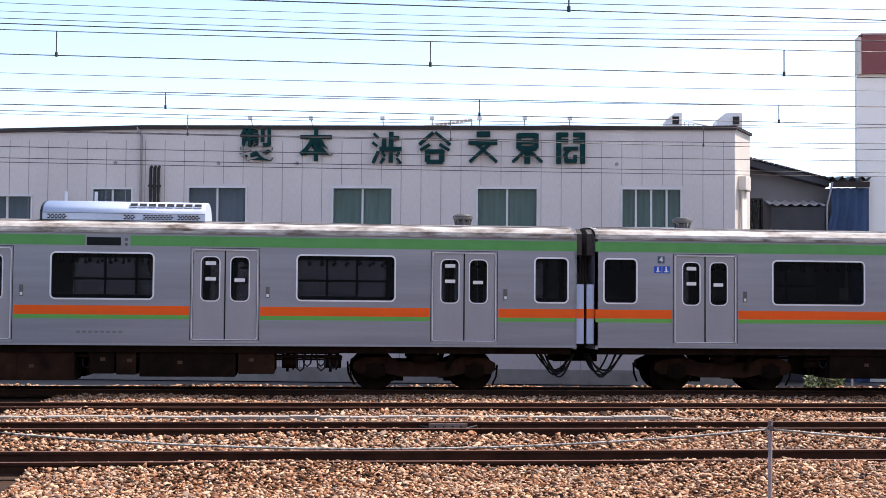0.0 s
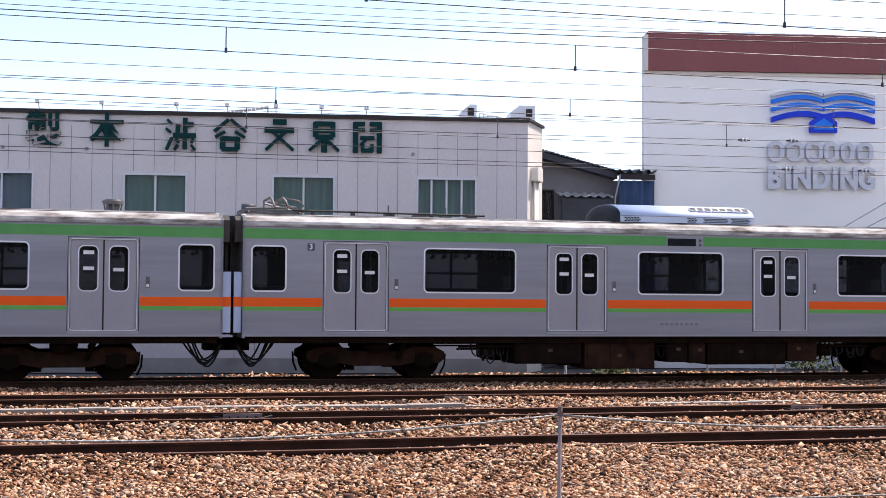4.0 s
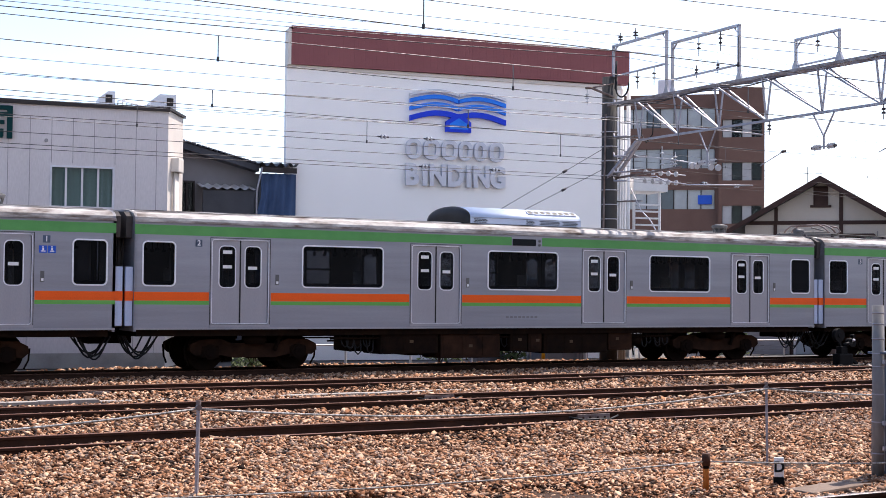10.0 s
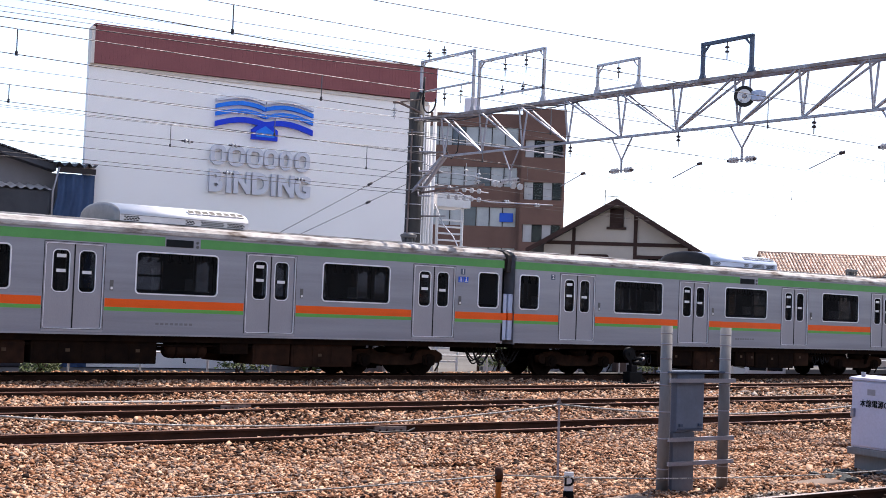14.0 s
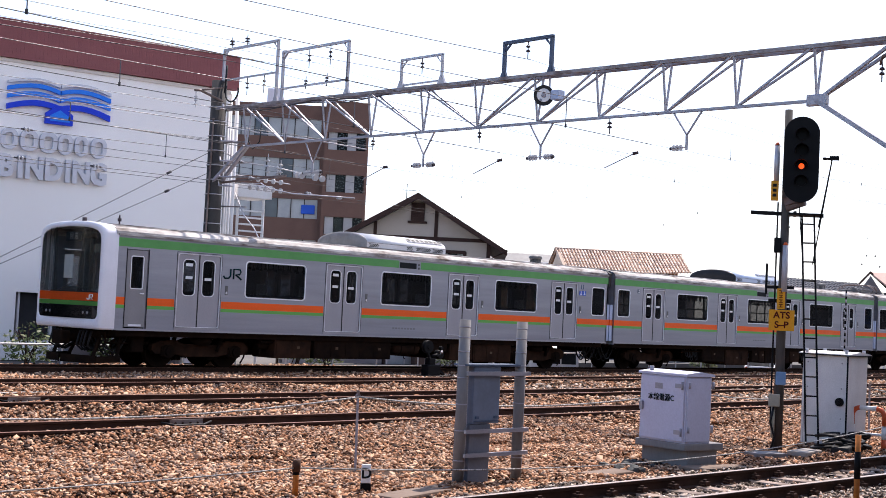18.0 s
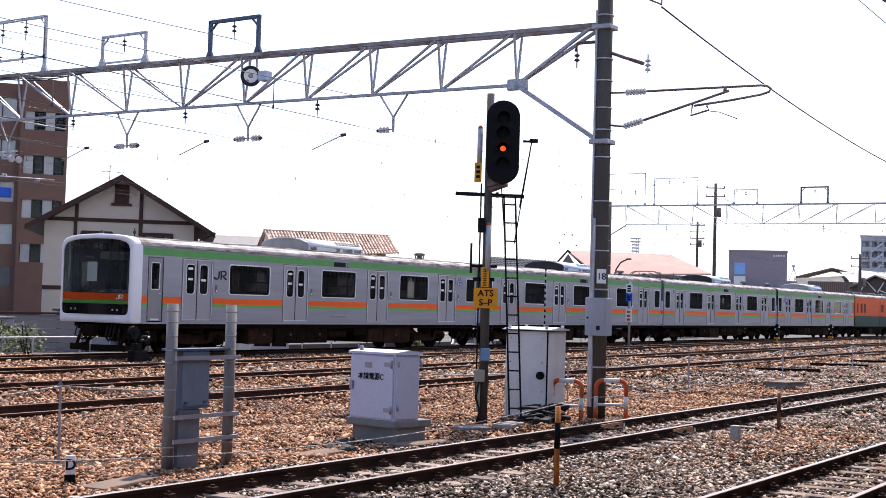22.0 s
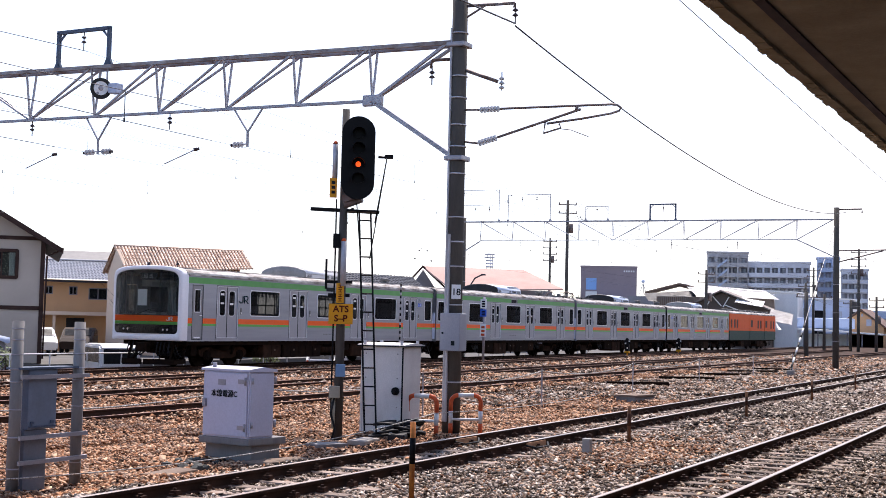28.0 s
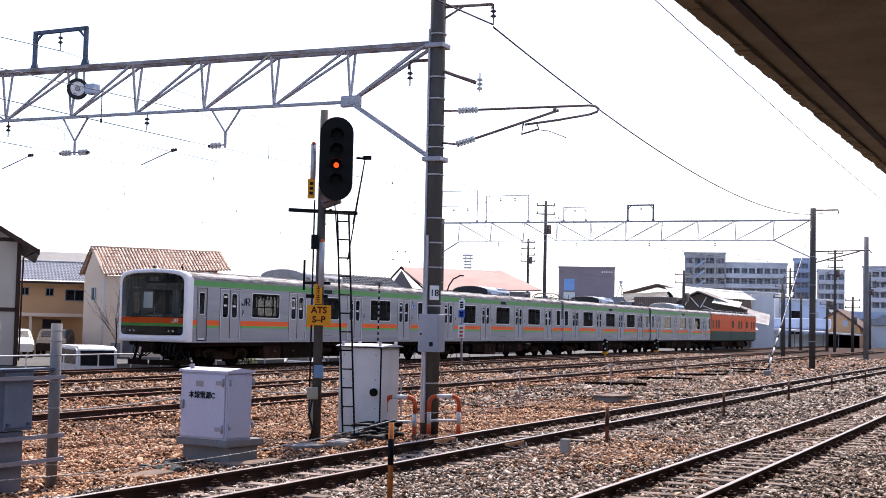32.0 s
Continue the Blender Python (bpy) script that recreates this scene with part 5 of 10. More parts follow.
BLUESHEET = material("blue_tarpaulin", (0.045, 0.085, 0.18), 0.6, 0, (0.03, 0.055, 0.12), 2, 0.7, 30, 0.3)
FROSTED = material("frosted_pane", (0.34, 0.38, 0.42), 0.35, 0, (0.27, 0.30, 0.34), 1.5, 0.7, 30, 0.03, spec=0.4)
SWITCHBOX = material("grey_meter_box", (0.36, 0.36, 0.38), 0.5, 0, (0.28, 0.28, 0.30), 2, 0.5, 40, 0.05)
# dark grey that holds the annex's shade; plain grey where used elsewhere
SHADEWALL = material("shade_grey_wall", (0.24, 0.23, 0.25), 0.8, 0, (0.18, 0.17, 0.18), 1, 0.6, 40, 0.1)
LETTERMETAL = material("brushed_letter", (0.62, 0.625, 0.69), 0.40, 0.15, (0.52, 0.525, 0.59), 3, 0.5, 60, 0.05)
LOGO_A = material("mid_blue_band", (0.012, 0.21, 0.85), 0.5, 0, None, 4, 0.3, 40, 0.02)
LOGO_B = material("deep_blue_band", (0.008, 0.05, 0.66), 0.5, 0, None, 4, 0.3, 40, 0.02)
# balcony glass painted pale to stand for the reflection in it
SHEENPANE = material("sheen_balcony_pane", (0.42, 0.42, 0.43), 0.2, 0, (0.30, 0.30, 0.31), 0.7, 0.8, 20, 0.02, spec=0.5)
ROOMPANE = material("dark_balcony_pane", (0.06, 0.075, 0.10), 0.15, 0, (0.03, 0.035, 0.045), 0.7, 0.8, 20, 0.02, spec=0.5)
BROWNTILE = material("brown_wall_tile", (0.17, 0.090, 0.068), 0.6, 0, (0.13, 0.068, 0.053), 0.8, 0.7, 14, 0.15)
PALEPANEL = material("balcony_panel", (0.50, 0.48, 0.48), 0.5, 0, (0.24, 0.22, 0.22), 0.6, 0.7, 30, 0.05)
BEIGE = material("beige_stucco", (0.46, 0.41, 0.365), 0.85, 0, (0.38, 0.335, 0.295), 0.8, 0.6, 50, 0.15)
DARKWOOD = material("dark_timber", (0.045, 0.022, 0.018), 0.7, 0, (0.03, 0.016, 0.013), 4, 0.6, 40, 0.15)
DARKROOF = material("dark_slate", (0.035, 0.030, 0.032), 0.6, 0, (0.06, 0.05, 0.05), 2, 0.6, 40, 0.2)
OCHRE = material("ochre_wall", (0.62, 0.36, 0.19), 0.85, 0, (0.53, 0.31, 0.165), 0.8, 0.6, 50, 0.1)
CREAM = material("cream_wall", (0.80, 0.61, 0.46), 0.85, 0, (0.70, 0.53, 0.40), 0.8, 0.6, 50, 0.1)
GREYTILE = material("pale_roof_tile", (0.36, 0.37, 0.405), 0.5, 0, (0.25, 0.258, 0.285), 1.5, 0.7, 40, 0.1)
CLAYTILE = material("clay_roof_tile", (0.36, 0.20, 0.13), 0.75, 0, (0.55, 0.39, 0.30), 5.0, 1.0, 30, 0.1)
# the light on the tile ridges is put into this pale colour
COVERTILE = material("ridge_light_tile", (0.78, 0.64, 0.52), 0.75, 0, (0.55, 0.37, 0.27), 5.0, 1.0, 30, 0.1, island=0.35)
PINKROOF = material("pink_roof", (0.50, 0.315, 0.265), 0.8, 0, (0.43, 0.265, 0.225), 1.2, 0.6, 40, 0.1)
WHITEPAINT = material("white_paint", (0.70, 0.69, 0.69), 0.5, 0, (0.58, 0.57, 0.57), 2, 0.5, 40, 0.05)
VIOLETWALL = material("violet_brown_wall", (0.29, 0.23, 0.25), 0.7, 0, (0.24, 0.19, 0.21), 0.3, 0.6, 20, 0.03)
# wall and opening colours of the far blocks are lifted for distance haze
HAZEWALL = material("hazed_violet_concrete", (0.72, 0.71, 0.76), 0.8, 0, (0.44, 0.43, 0.48), 0.15, 0.7, 10, 0.03)
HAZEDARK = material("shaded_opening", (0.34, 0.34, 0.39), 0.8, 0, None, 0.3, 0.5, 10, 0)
RUSTROOF = material("rusty_sheet_roof", (0.20, 0.12, 0.09), 0.7, 0.2, (0.10, 0.07, 0.06), 0.8, 0.8, 20, 0.1)
SHEETROOF = material("grey_sheet_roof", (0.66, 0.64, 0.63), 0.6, 0.1, (0.36, 0.33, 0.31), 1.0, 0.8, 20, 0.1)
# far panes paled by the same painted haze
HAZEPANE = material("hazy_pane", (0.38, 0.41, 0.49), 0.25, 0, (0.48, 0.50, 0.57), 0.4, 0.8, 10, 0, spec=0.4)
SHEDWALL = material("pale_shed_board", (0.80, 0.80, 0.81), 0.8, 0, (0.66, 0.65, 0.66), 0.5, 0.8, 20, 0.1, (1, 1, 0.2))
SHEDBLUE = material("pale_blue_board", (0.52, 0.60, 0.78), 0.7, 0, (0.44, 0.50, 0.64), 0.5, 0.7, 20, 0.05)
WHITESHEET = material("white_sheet_roof", (0.82, 0.81, 0.80), 0.6, 0, (0.66, 0.64, 0.62), 0.8, 0.7, 20, 0.05)
LEAF_MAT = material("shrub_leaf", (0.060, 0.095, 0.030), 0.6, 0, (0.11, 0.12, 0.035), 1.5, 0.8, 20, 0.1, island=0.4)


def window(house, x0, x1, z0, z1, frame_mat, panes=2, back=CURTAIN, inset=0.05, label="", deep=0.12, name="window"):
    """A framed window set in an opening of a wall whose face is at y = 0."""
    bm = bmesh.new()
    w = 0.05
    box(bm, x0, x1, inset - 0.08, inset + 0.05, z1 - w, z1)
    box(bm, x0, x1, inset - 0.10, inset + 0.05, z0, z0 + w)
    for a in (x0, x1 - w):
        box(bm, a, a + w, inset - 0.08, inset + 0.05, z0 + w, z1 - w)
    o = part(name, bm, frame_mat, house, label)
    for k in range(1, panes):
        a = x0 + (x1 - x0) * k / panes
        bm = bmesh.new()
        box(bm, a - 0.025, a + 0.025, inset - 0.03, inset + 0.04, z0 + w, z1 - w)
        part("mullion", bm, frame_mat, o)
    for k in range(panes):
        a, b = x0 + (x1 - x0) * k / panes, x0 + (x1 - x0) * (k + 1) / panes
        bm = bmesh.new()
        box(bm, a + 0.03, b - 0.03, inset, inset + 0.008, z0 + w, z1 - w)
        part("pane", bm, WINGLASS, o).visible_shadow = False
    bm = bmesh.new()
    n = max(8, int((x1 - x0) / 0.06))
    prev = None
    for k in range(n + 1):
        a = x0 + (x1 - x0) * k / n
        y = inset + deep + 0.025 * math.sin(k * 1.9) + 0.012 * math.sin(k * 0.7)
        p = (bm.verts.new((a, y, z0)), bm.verts.new((a, y, z1)))
        if prev:
            bm.faces.new((prev[0], p[0], p[1], prev[1])).smooth = True
        prev = p
    # with ROOMDARK this is no blind but a dark sheet for room shade
    part("curtain" if back is CURTAIN else "blind", bm, back, o)
    return o


def strokes(bm, pattern, x, z, w, h, depth=0.08):
    """A raised plain shape built of upright and level bars inside a cell."""
    for kind, a, b, c, t in pattern:
        t *= 1.3
        if kind == "h":
            box(bm, x + a * w, x + b * w, -depth, 0.0, z + (c - t / 2) * h, z + (c + t / 2) * h)
        elif kind == "v":
            box(bm, x + (c - t / 2) * w, x + (c + t / 2) * w, -depth + 0.003, 0.0, z + a * h, z + b * h)
        else:
            bar(bm, (x + a * w, -depth / 2 - 0.002, z + kind[1] * h), (x + b * w, -depth / 2 - 0.002, z + c * h), depth - 0.006, t * h, (0, 1, 0))


PLAIN_MARKS = [
    [("h", 0.05, 0.95, 0.86, 0.11), ("v", 0.55, 1.0, 0.25, 0.13), ("v", 0.6, 1.0, 0.75, 0.13), ("h", 0.0, 1.0, 0.45, 0.11), ("h", 0.1, 0.9, 0.66, 0.09), (("d", 0.42), 0.45, 0.05, 0.02, 0.12), (("d", 0.42), 0.5, 0.95, 0.02, 0.12), ("v", 0.1, 0.45, 0.5, 0.13)],
    [("v", 0.42, 1.0, 0.64, 0.12), ("h", 0.62, 0.92, 0.80, 0.10), ("v", 0.42, 0.80, 0.40, 0.11), ("h", 0.24, 1.0, 0.45, 0.11), (("d", 0.36), 0.34, 0.42, 0.22, 0.10), (("d", 0.36), 0.92, 0.84, 0.22, 0.10), (("d", 0.16), 0.40, 0.28, 0.0, 0.10), (("d", 0.16), 0.84, 0.98, 0.0, 0.10), ("v", 0.02, 0.34, 0.63, 0.11), (("d", 0.0), 0.02, 0.20, 0.38, 0.12), (("d", 0.94), 0.04, 0.20, 0.80, 0.12), (("d", 0.66), 0.0, 0.16, 0.54, 0.12)],
    [(("d", 0.98), 0.45, 0.02, 0.6, 0.14), (("d", 0.98), 0.52, 0.98, 0.6, 0.14), ("h", 0.25, 0.75, 0.38, 0.1), ("h", 0.25, 0.75, 0.05, 0.1), ("v", 0.05, 0.42, 0.28, 0.13), ("v", 0.05, 0.42, 0.72, 0.13), (("d", 0.6), 0.35, 0.05, 0.42, 0.12), (("d", 0.6), 0.65, 0.95, 0.42, 0.12)],
    [("h", 0.28, 0.75, 0.93, 0.13), ("h", 0.0, 1.0, 0.68, 0.13), (("d", 0.62), 0.72, 0.05, 0.05, 0.15), (("d", 0.62), 0.28, 0.98, 0.05, 0.15)],
    [("h", 0.2, 0.8, 0.9, 0.11), ("h", 0.2, 0.8, 0.68, 0.09), ("h", 0.2, 0.8, 0.48, 0.11), ("v", 0.48, 0.95, 0.22, 0.13), ("v", 0.48, 0.95, 0.78, 0.13), ("v", 0.0, 0.45, 0.5, 0.15), (("d", 0.4), 0.42, 0.02, 0.05, 0.13), (("d", 0.4), 0.58, 0.98, 0.05, 0.13)],
    [("v", 0.0, 0.98, 0.08, 0.14), ("v", 0.0, 0.98, 0.92, 0.14), ("h", 0.05, 0.42, 0.92, 0.1), ("h", 0.58, 0.95, 0.92, 0.1), ("h", 0.05, 0.42, 0.72, 0.09), ("h", 0.58, 0.95, 0.72, 0.09), ("h", 0.25, 0.75, 0.48, 0.09), (("d", 0.45), 0.5, 0.25, 0.25, 0.09), ("h", 0.3, 0.7, 0.08, 0.1), ("v", 0.05, 0.28, 0.34, 0.1), ("v", 0.05, 0.28, 0.66, 0.1)],
]


def print_works():
    """Long two-storey works with panelled siding, sliding windows and raised signs."""
    L = 27.0
    b = thing("works_building", pose(11.72, 35.8, -0.3, 0, 0, -9) @ Matrix.Translation((-L, 0, 0)), "long lilac-grey panelled works with dark green raised signs", "building")
    base = 0.3

    def u(v):
        return v + L
    wins = [(u(-15.07), u(-13.38)), (u(-11.03), u(-9.32)), (u(-7.04), u(-5.33)), (u(-3.09), u(-1.42))]
    z0, z1 = 3.95 + base, 5.08 + base
    small = [(u(-17.76), u(-16.59), 4.3 + base, 5.03 + base), (u(-20.9), u(-19.43), 4.0 + base, 4.82 + base)]
    bm = bmesh.new()
    holed_wall(bm, 0, L, 0, 6.40 + base, [(a, c, z0, z1) for a, c in wins] + small, 0, 0.2)
    wall = part("front_wall", bm, SIDING, b)
    # the gable above the level top of the wall, falling away beyond the ridge
    bm = bmesh.new()
    prism(bm, [(0, 6.40 + base), (L, 6.40 + base), (L, 6.66 + base), (u(-16.3), 6.66 + base), (0, 5.95 + base + 0.001 + 0.45)], 0, 0.2)
    part("front_wall_top", bm, SIDING, wall)
    bm = bmesh.new()
    k = 0
    x = u(-0.31)
    while x > 0.3:
        if not any(a - 0.05 < x < c + 0.05 for a, c in wins):
            box(bm, x - 0.008, x + 0.008, -0.004, 0.01, 0.0, 6.35 + base)
        else:
            box(bm, x - 0.008, x + 0.008, -0.004, 0.01, z1 + 0.06, 6.35 + base)
        x -= 0.55
    part("panel_joint", bm, SIDINGEDGE, wall)
    bm = bmesh.new()
    prism(bm, [(u(-16.3), 6.66 + base), (L + 0.03, 6.66 + base), (L + 0.03, 6.77 + base), (u(-16.3), 6.77 + base)], -0.08, 0.25)
    prism(bm, [(0, 6.402 + base), (u(-16.3), 6.66 + base), (u(-16.3), 6.77 + base), (0, 6.51 + base)], -0.08, 0.25)
    part("coping", bm, COPING, b, "dark roof edge")
    bm = bmesh.new()
    box(bm, 0, L - 0.1, 0.2, 9.0, 6.3 + base, 6.42 + base)
    box(bm, 0, 0.2, 0.2, 9.0, 0, 6.3 + base)
    box(bm, 0.2, L - 0.1, 8.8, 9.0, 0, 6.3 + base)
    box(bm, 0.2, L - 0.1, 0.2, 8.8, 3.2, 3.4)
    part("roof_deck", bm, SHADEWALL, b)
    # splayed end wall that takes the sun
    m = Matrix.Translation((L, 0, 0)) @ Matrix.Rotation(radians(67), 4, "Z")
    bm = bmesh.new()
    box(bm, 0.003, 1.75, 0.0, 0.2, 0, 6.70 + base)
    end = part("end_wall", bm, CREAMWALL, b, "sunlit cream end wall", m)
    bm = bmesh.new()
    box(bm, -0.04, 1.80, -0.06, 0.2, 6.705 + base, 6.78 + base)
    part("end_coping", bm, COPING, end)
    bm = bmesh.new()
    soft_box(bm, 0.35, 0.95, -0.22, 0.0, 5.05 + base, 5.45 + base, 0.03)
    for x in (0.5, 0.66, 0.82):
        rod(bm, (x, -0.08, 0.3), (x, -0.08, 5.1 + base), 0.045, 8)
    part("conduit_box", bm, CREAMWALL, end, "cream conduit box with pipes below")
    for i, (a, c) in enumerate(wins):
        window(wall, a, c, z0, z1, ALU, 4 if i == 3 else 2, CURTAIN if i else BLUEBLIND)
    for a, c, p, q in small:
        window(wall, a, c, p, q, ALU, 2, BLUEBLIND)
    marks = [(-9.9, -9.1, 1), (-8.63, -7.74, 2), (-7.26, -6.46, 3), (-6.06, -5.22, 4), (-4.85, -4.07, 5)]
    for a, c, k in marks:
        mark = None
        for stroke in PLAIN_MARKS[k]:
            bm = bmesh.new()
            strokes(bm, [stroke], 0, 0, c - a, 0.87)
            if mark is None:
                mark = part("sign_mark", bm, SIGNGREEN, wall, "dark green raised mark", (u(a), -0.05, 5.72 + base))
            else:
                part("stroke", bm, SIGNGREEN, mark)
    for ch, a, c in (("製", -13.54, -12.72), ("本", -11.9, -11.04)):
        writing(ch, 0.98, SIGNGREEN, wall, (u((a + c) / 2), -0.07, 6.16 + base), 0.045, 0.012, "sign_letter")
    bm = bmesh.new()
    for x in (-16.08, -15.97, -15.86):
        rod(bm, (u(x), -0.09, 3.0), (u(x), -0.09, 5.55 + base), 0.04, 8)
        rod(bm, (u(x), -0.09, 5.55 + base), (u(x), 0.0, 5.62 + base), 0.04, 8)
    box(bm, u(-16.15), u(-15.80), -0.12, -0.02, 5.05 + base, 5.10 + base)
    part("vent_pipe", bm, COPING, wall, "three dark vent pipes")
    bm = bmesh.new()
    path(bm, [(u(-16.5), -0.05, 6.72 + base), (u(-16.36), -0.06, 6.45 + base), (u(-16.36), -0.06, 0.2)], 0.035, 8)
    part("downpipe", bm, SIDINGEDGE, wall)
    for x in (-17.9, -17.05):
        bm = bmesh.new()
        rod(bm, (u(x - 0.55), -0.1, 3.5), (u(x - 0.55), -0.1, 4.9 + base), 0.05, 8)
        part("flue", bm, ACWHITE, wall)
    for x in (-13.24, -11.57, -9.6, -8.25, -6.95, -5.72, -4.5):
        bm = bmesh.new()
        rod(bm, (u(x), -0.15, 6.77 + base), (u(x), -0.35, 6.92 + base), 0.015, 5)
        box(bm, u(x) - 0.06, u(x) + 0.06, -0.45, -0.3, 6.88 + base, 6.97 + base)
        part("sign_lamp", bm, ACWHITE, b)
    for x in (-14.2, -17.1, -12.0, -9.2, -3.2):
        bm = bmesh.new()
        rod(bm, (u(x), -0.05, 5.72 + base), (u(x), 0, 5.72 + base), 0.05, 10)
        part("vent_cap", bm, SIDINGEDGE, wall)
    # roof plant
    for a, c in ((-1.8, -1.36), (-0.4, 0.3)):
        bm = bmesh.new()
        prism(bm, [(u(a), 6.75 + base), (u(c), 6.75 + base), (u(c), 7.22 + base), (u(a) + 0.25, 7.22 + base), (u(a), 7.02 + base)], 0.6, 1.3)
        o = part("roof_unit", bm, ACWHITE, b)
        bm = bmesh.new()
        box(bm, u(c) - 0.26, u(c) - 0.08, 0.585, 0.6, 6.90 + base, 7.12 + base)
        part("fan_grille", bm, COPING, o)
    bm = bmesh.new()
    for i in range(6):
        path(bm, [(u(-1.3 + i * 0.12), 0.5, 6.75 + base), (u(-1.3 + i * 0.12), 0.5, 6.95 + base - 0.02 * i), (u(-1.05 + i * 0.1), 0.6, 7.0 + base - 0.03 * i)], 0.02, 5)
    part("roof_pipe", bm, ACWHITE, b)
    bm = bmesh.new()
    for i in range(14):
        x = u(-8.8) + i * 0.115
        z = 6.8 + base + i * 0.018
        rod(bm, (x, 0.8, z), (x + 0.1, 0.8, z + 0.02), 0.05, 6)
    rod(bm, (u(-7.2), 0.8, 6.7 + base), (u(-7.2), 0.8, 7.08 + base), 0.02, 5)
    part("roof_frame", bm, SHEETROOF, b)
    bm = bmesh.new()
    box(bm, 0, L, -0.02, 0.0, 0.0, 0.4)
    part("plinth", bm, CONCRETE, wall)


def tiled_slope(a, b, d, e, rows, cols, mat, parent, name="roof_slope", swell=0.028):
    """A tiled roof plane with rounded courses between corners a, b (eaves) and d, e (ridge)."""
    a, b, d, e = (Vector(p) for p in (a, b, d, e))
    n = (b - a).cross(d - a).normalized()
    if n.z < 0:
        n = -n
    bm = bmesh.new()
    k = cols * 4
    prev = None
    for r in range(rows + 1):
        for step in ((0.0, 0.012), (0.98, 0.045)) if r < rows else ((0.0, 0.012),):
            t = (r + step[0]) / rows
            p, q = a.lerp(d, t), b.lerp(e, t)
            row = []
            for i in range(k + 1):
                w = math.sin(i * math.pi / 2) * swell
                row.append(bm.verts.new(p.lerp(q, i / k) + n * (0.045 - step[1] + w + 0.03)))
            if prev:
                for i in range(k):
                    bm.faces.new((prev[i], prev[i + 1], row[i + 1], row[i]))
            prev = row
    return part(name, bm, mat, parent)


def annex():
    """Shaded outbuilding with a blue-black tiled lean-to, a corrugated porch and a blue tarpaulin."""
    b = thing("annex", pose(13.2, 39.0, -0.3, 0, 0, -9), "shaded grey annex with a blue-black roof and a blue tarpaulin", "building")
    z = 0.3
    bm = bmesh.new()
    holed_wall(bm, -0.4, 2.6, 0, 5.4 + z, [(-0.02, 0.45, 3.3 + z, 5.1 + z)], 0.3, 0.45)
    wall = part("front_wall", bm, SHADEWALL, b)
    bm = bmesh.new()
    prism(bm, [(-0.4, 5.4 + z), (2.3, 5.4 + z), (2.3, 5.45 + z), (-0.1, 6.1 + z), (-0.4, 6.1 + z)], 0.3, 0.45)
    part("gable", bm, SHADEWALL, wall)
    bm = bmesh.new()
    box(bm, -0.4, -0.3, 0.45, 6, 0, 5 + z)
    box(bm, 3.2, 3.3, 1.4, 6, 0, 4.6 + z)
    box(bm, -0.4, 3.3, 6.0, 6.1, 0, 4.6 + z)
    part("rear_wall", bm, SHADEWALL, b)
    window(wall, -0.02, 0.45, 3.3 + z, 5.1 + z, COPING, 2, ROOMDARK, 0.34)
    bm = bmesh.new()
    prism(bm, [(-0.25, 6.27 + z), (2.3, 5.60 + z), (2.3, 5.42 + z), (-0.25, 6.07 + z)], -0.25, 6)
    part("roof_board", bm, BLUETILE, b)
    tiled_slope((-0.25, -0.25, 6.27 + z), (-0.25, 6, 6.27 + z), (2.32, -0.25, 5.60 + z), (2.32, 6, 5.60 + z), 16, 20, BLUETILE, b)
    for i in range(16):
        bm = bmesh.new()
        a = -0.22 + i * 0.162
        zz = 6.27 + z - (a + 0.25) * 0.2627
        rod(bm, (a, -0.28, zz + 0.035), (a + 0.095, -0.28, zz + 0.01), 0.038, 8)
        part("eaves_tile", bm, BLUETILE, b)
    bm = bmesh.new()
    prev = None
    for i in range(61):
        x = 0.5 + i * 0.027
        w = 0.03 * math.sin(i * math.pi / 5)
        p = (bm.verts.new((x, -0.6, 4.84 + z + w)), bm.verts.new((x, 0.3, 5.02 + z + w)))
        if prev:
            bm.faces.new((prev[0], p[0], p[1], prev[1]))
        prev = p
    part("corrugated_porch", bm, SHEETROOF, b)
    bm = bmesh.new()
    box(bm, 0.55, 2.1, -0.52, -0.46, 0, 4.79 + z)
    part("porch_front", bm, BLUETILE, b)
    bm = bmesh.new()
    prev = None
    for i in range(51):
        x = 2.2 + i * 0.024
        w = 0.06 * math.sin(i * math.pi / 6)
        p = (bm.verts.new((x, -0.75, 5.60 + z + w)), bm.verts.new((x, 3.5, 5.9 + z + w)))
        if prev:
            bm.faces.new((prev[0], p[0], p[1], prev[1]))
        prev = p
    part("corrugated_roof", bm, COPING, b)
    bm = bmesh.new()
    box(bm, 2.25, 3.35, -0.70, -0.62, 5.36 + z, 5.52 + z)
    part("fascia", bm, COPING, b)
    bm = bmesh.new()
    prev = None
    for i in range(31):
        col = []
        for j in range(9):
            zz = (5.34 + z) * (1 - j / 8)
            y = -0.60 + 0.05 * math.sin(i * 0.9 + j * 0.5) + 0.03 * math.sin(i * 0.33 - j)
            col.append(bm.verts.new((2.28 + i * 0.036 - 0.18 * (1 - i / 30) * (j > 1), y, zz)))
        if prev:
            for j in range(8):
                bm.faces.new((prev[j], col[j], col[j + 1], prev[j + 1])).smooth = True
        prev = col
    part("tarpaulin", bm, BLUESHEET, b, "blue tarpaulin hung as a wall")
    bm = bmesh.new()
    path(bm, [(2.28, -0.72, 5.5 + z), (2.12, -0.72, 4.8 + z), (2.1, -0.72, 0.0)], 0.03, 6)
    part("downpipe", bm, GALV, b)


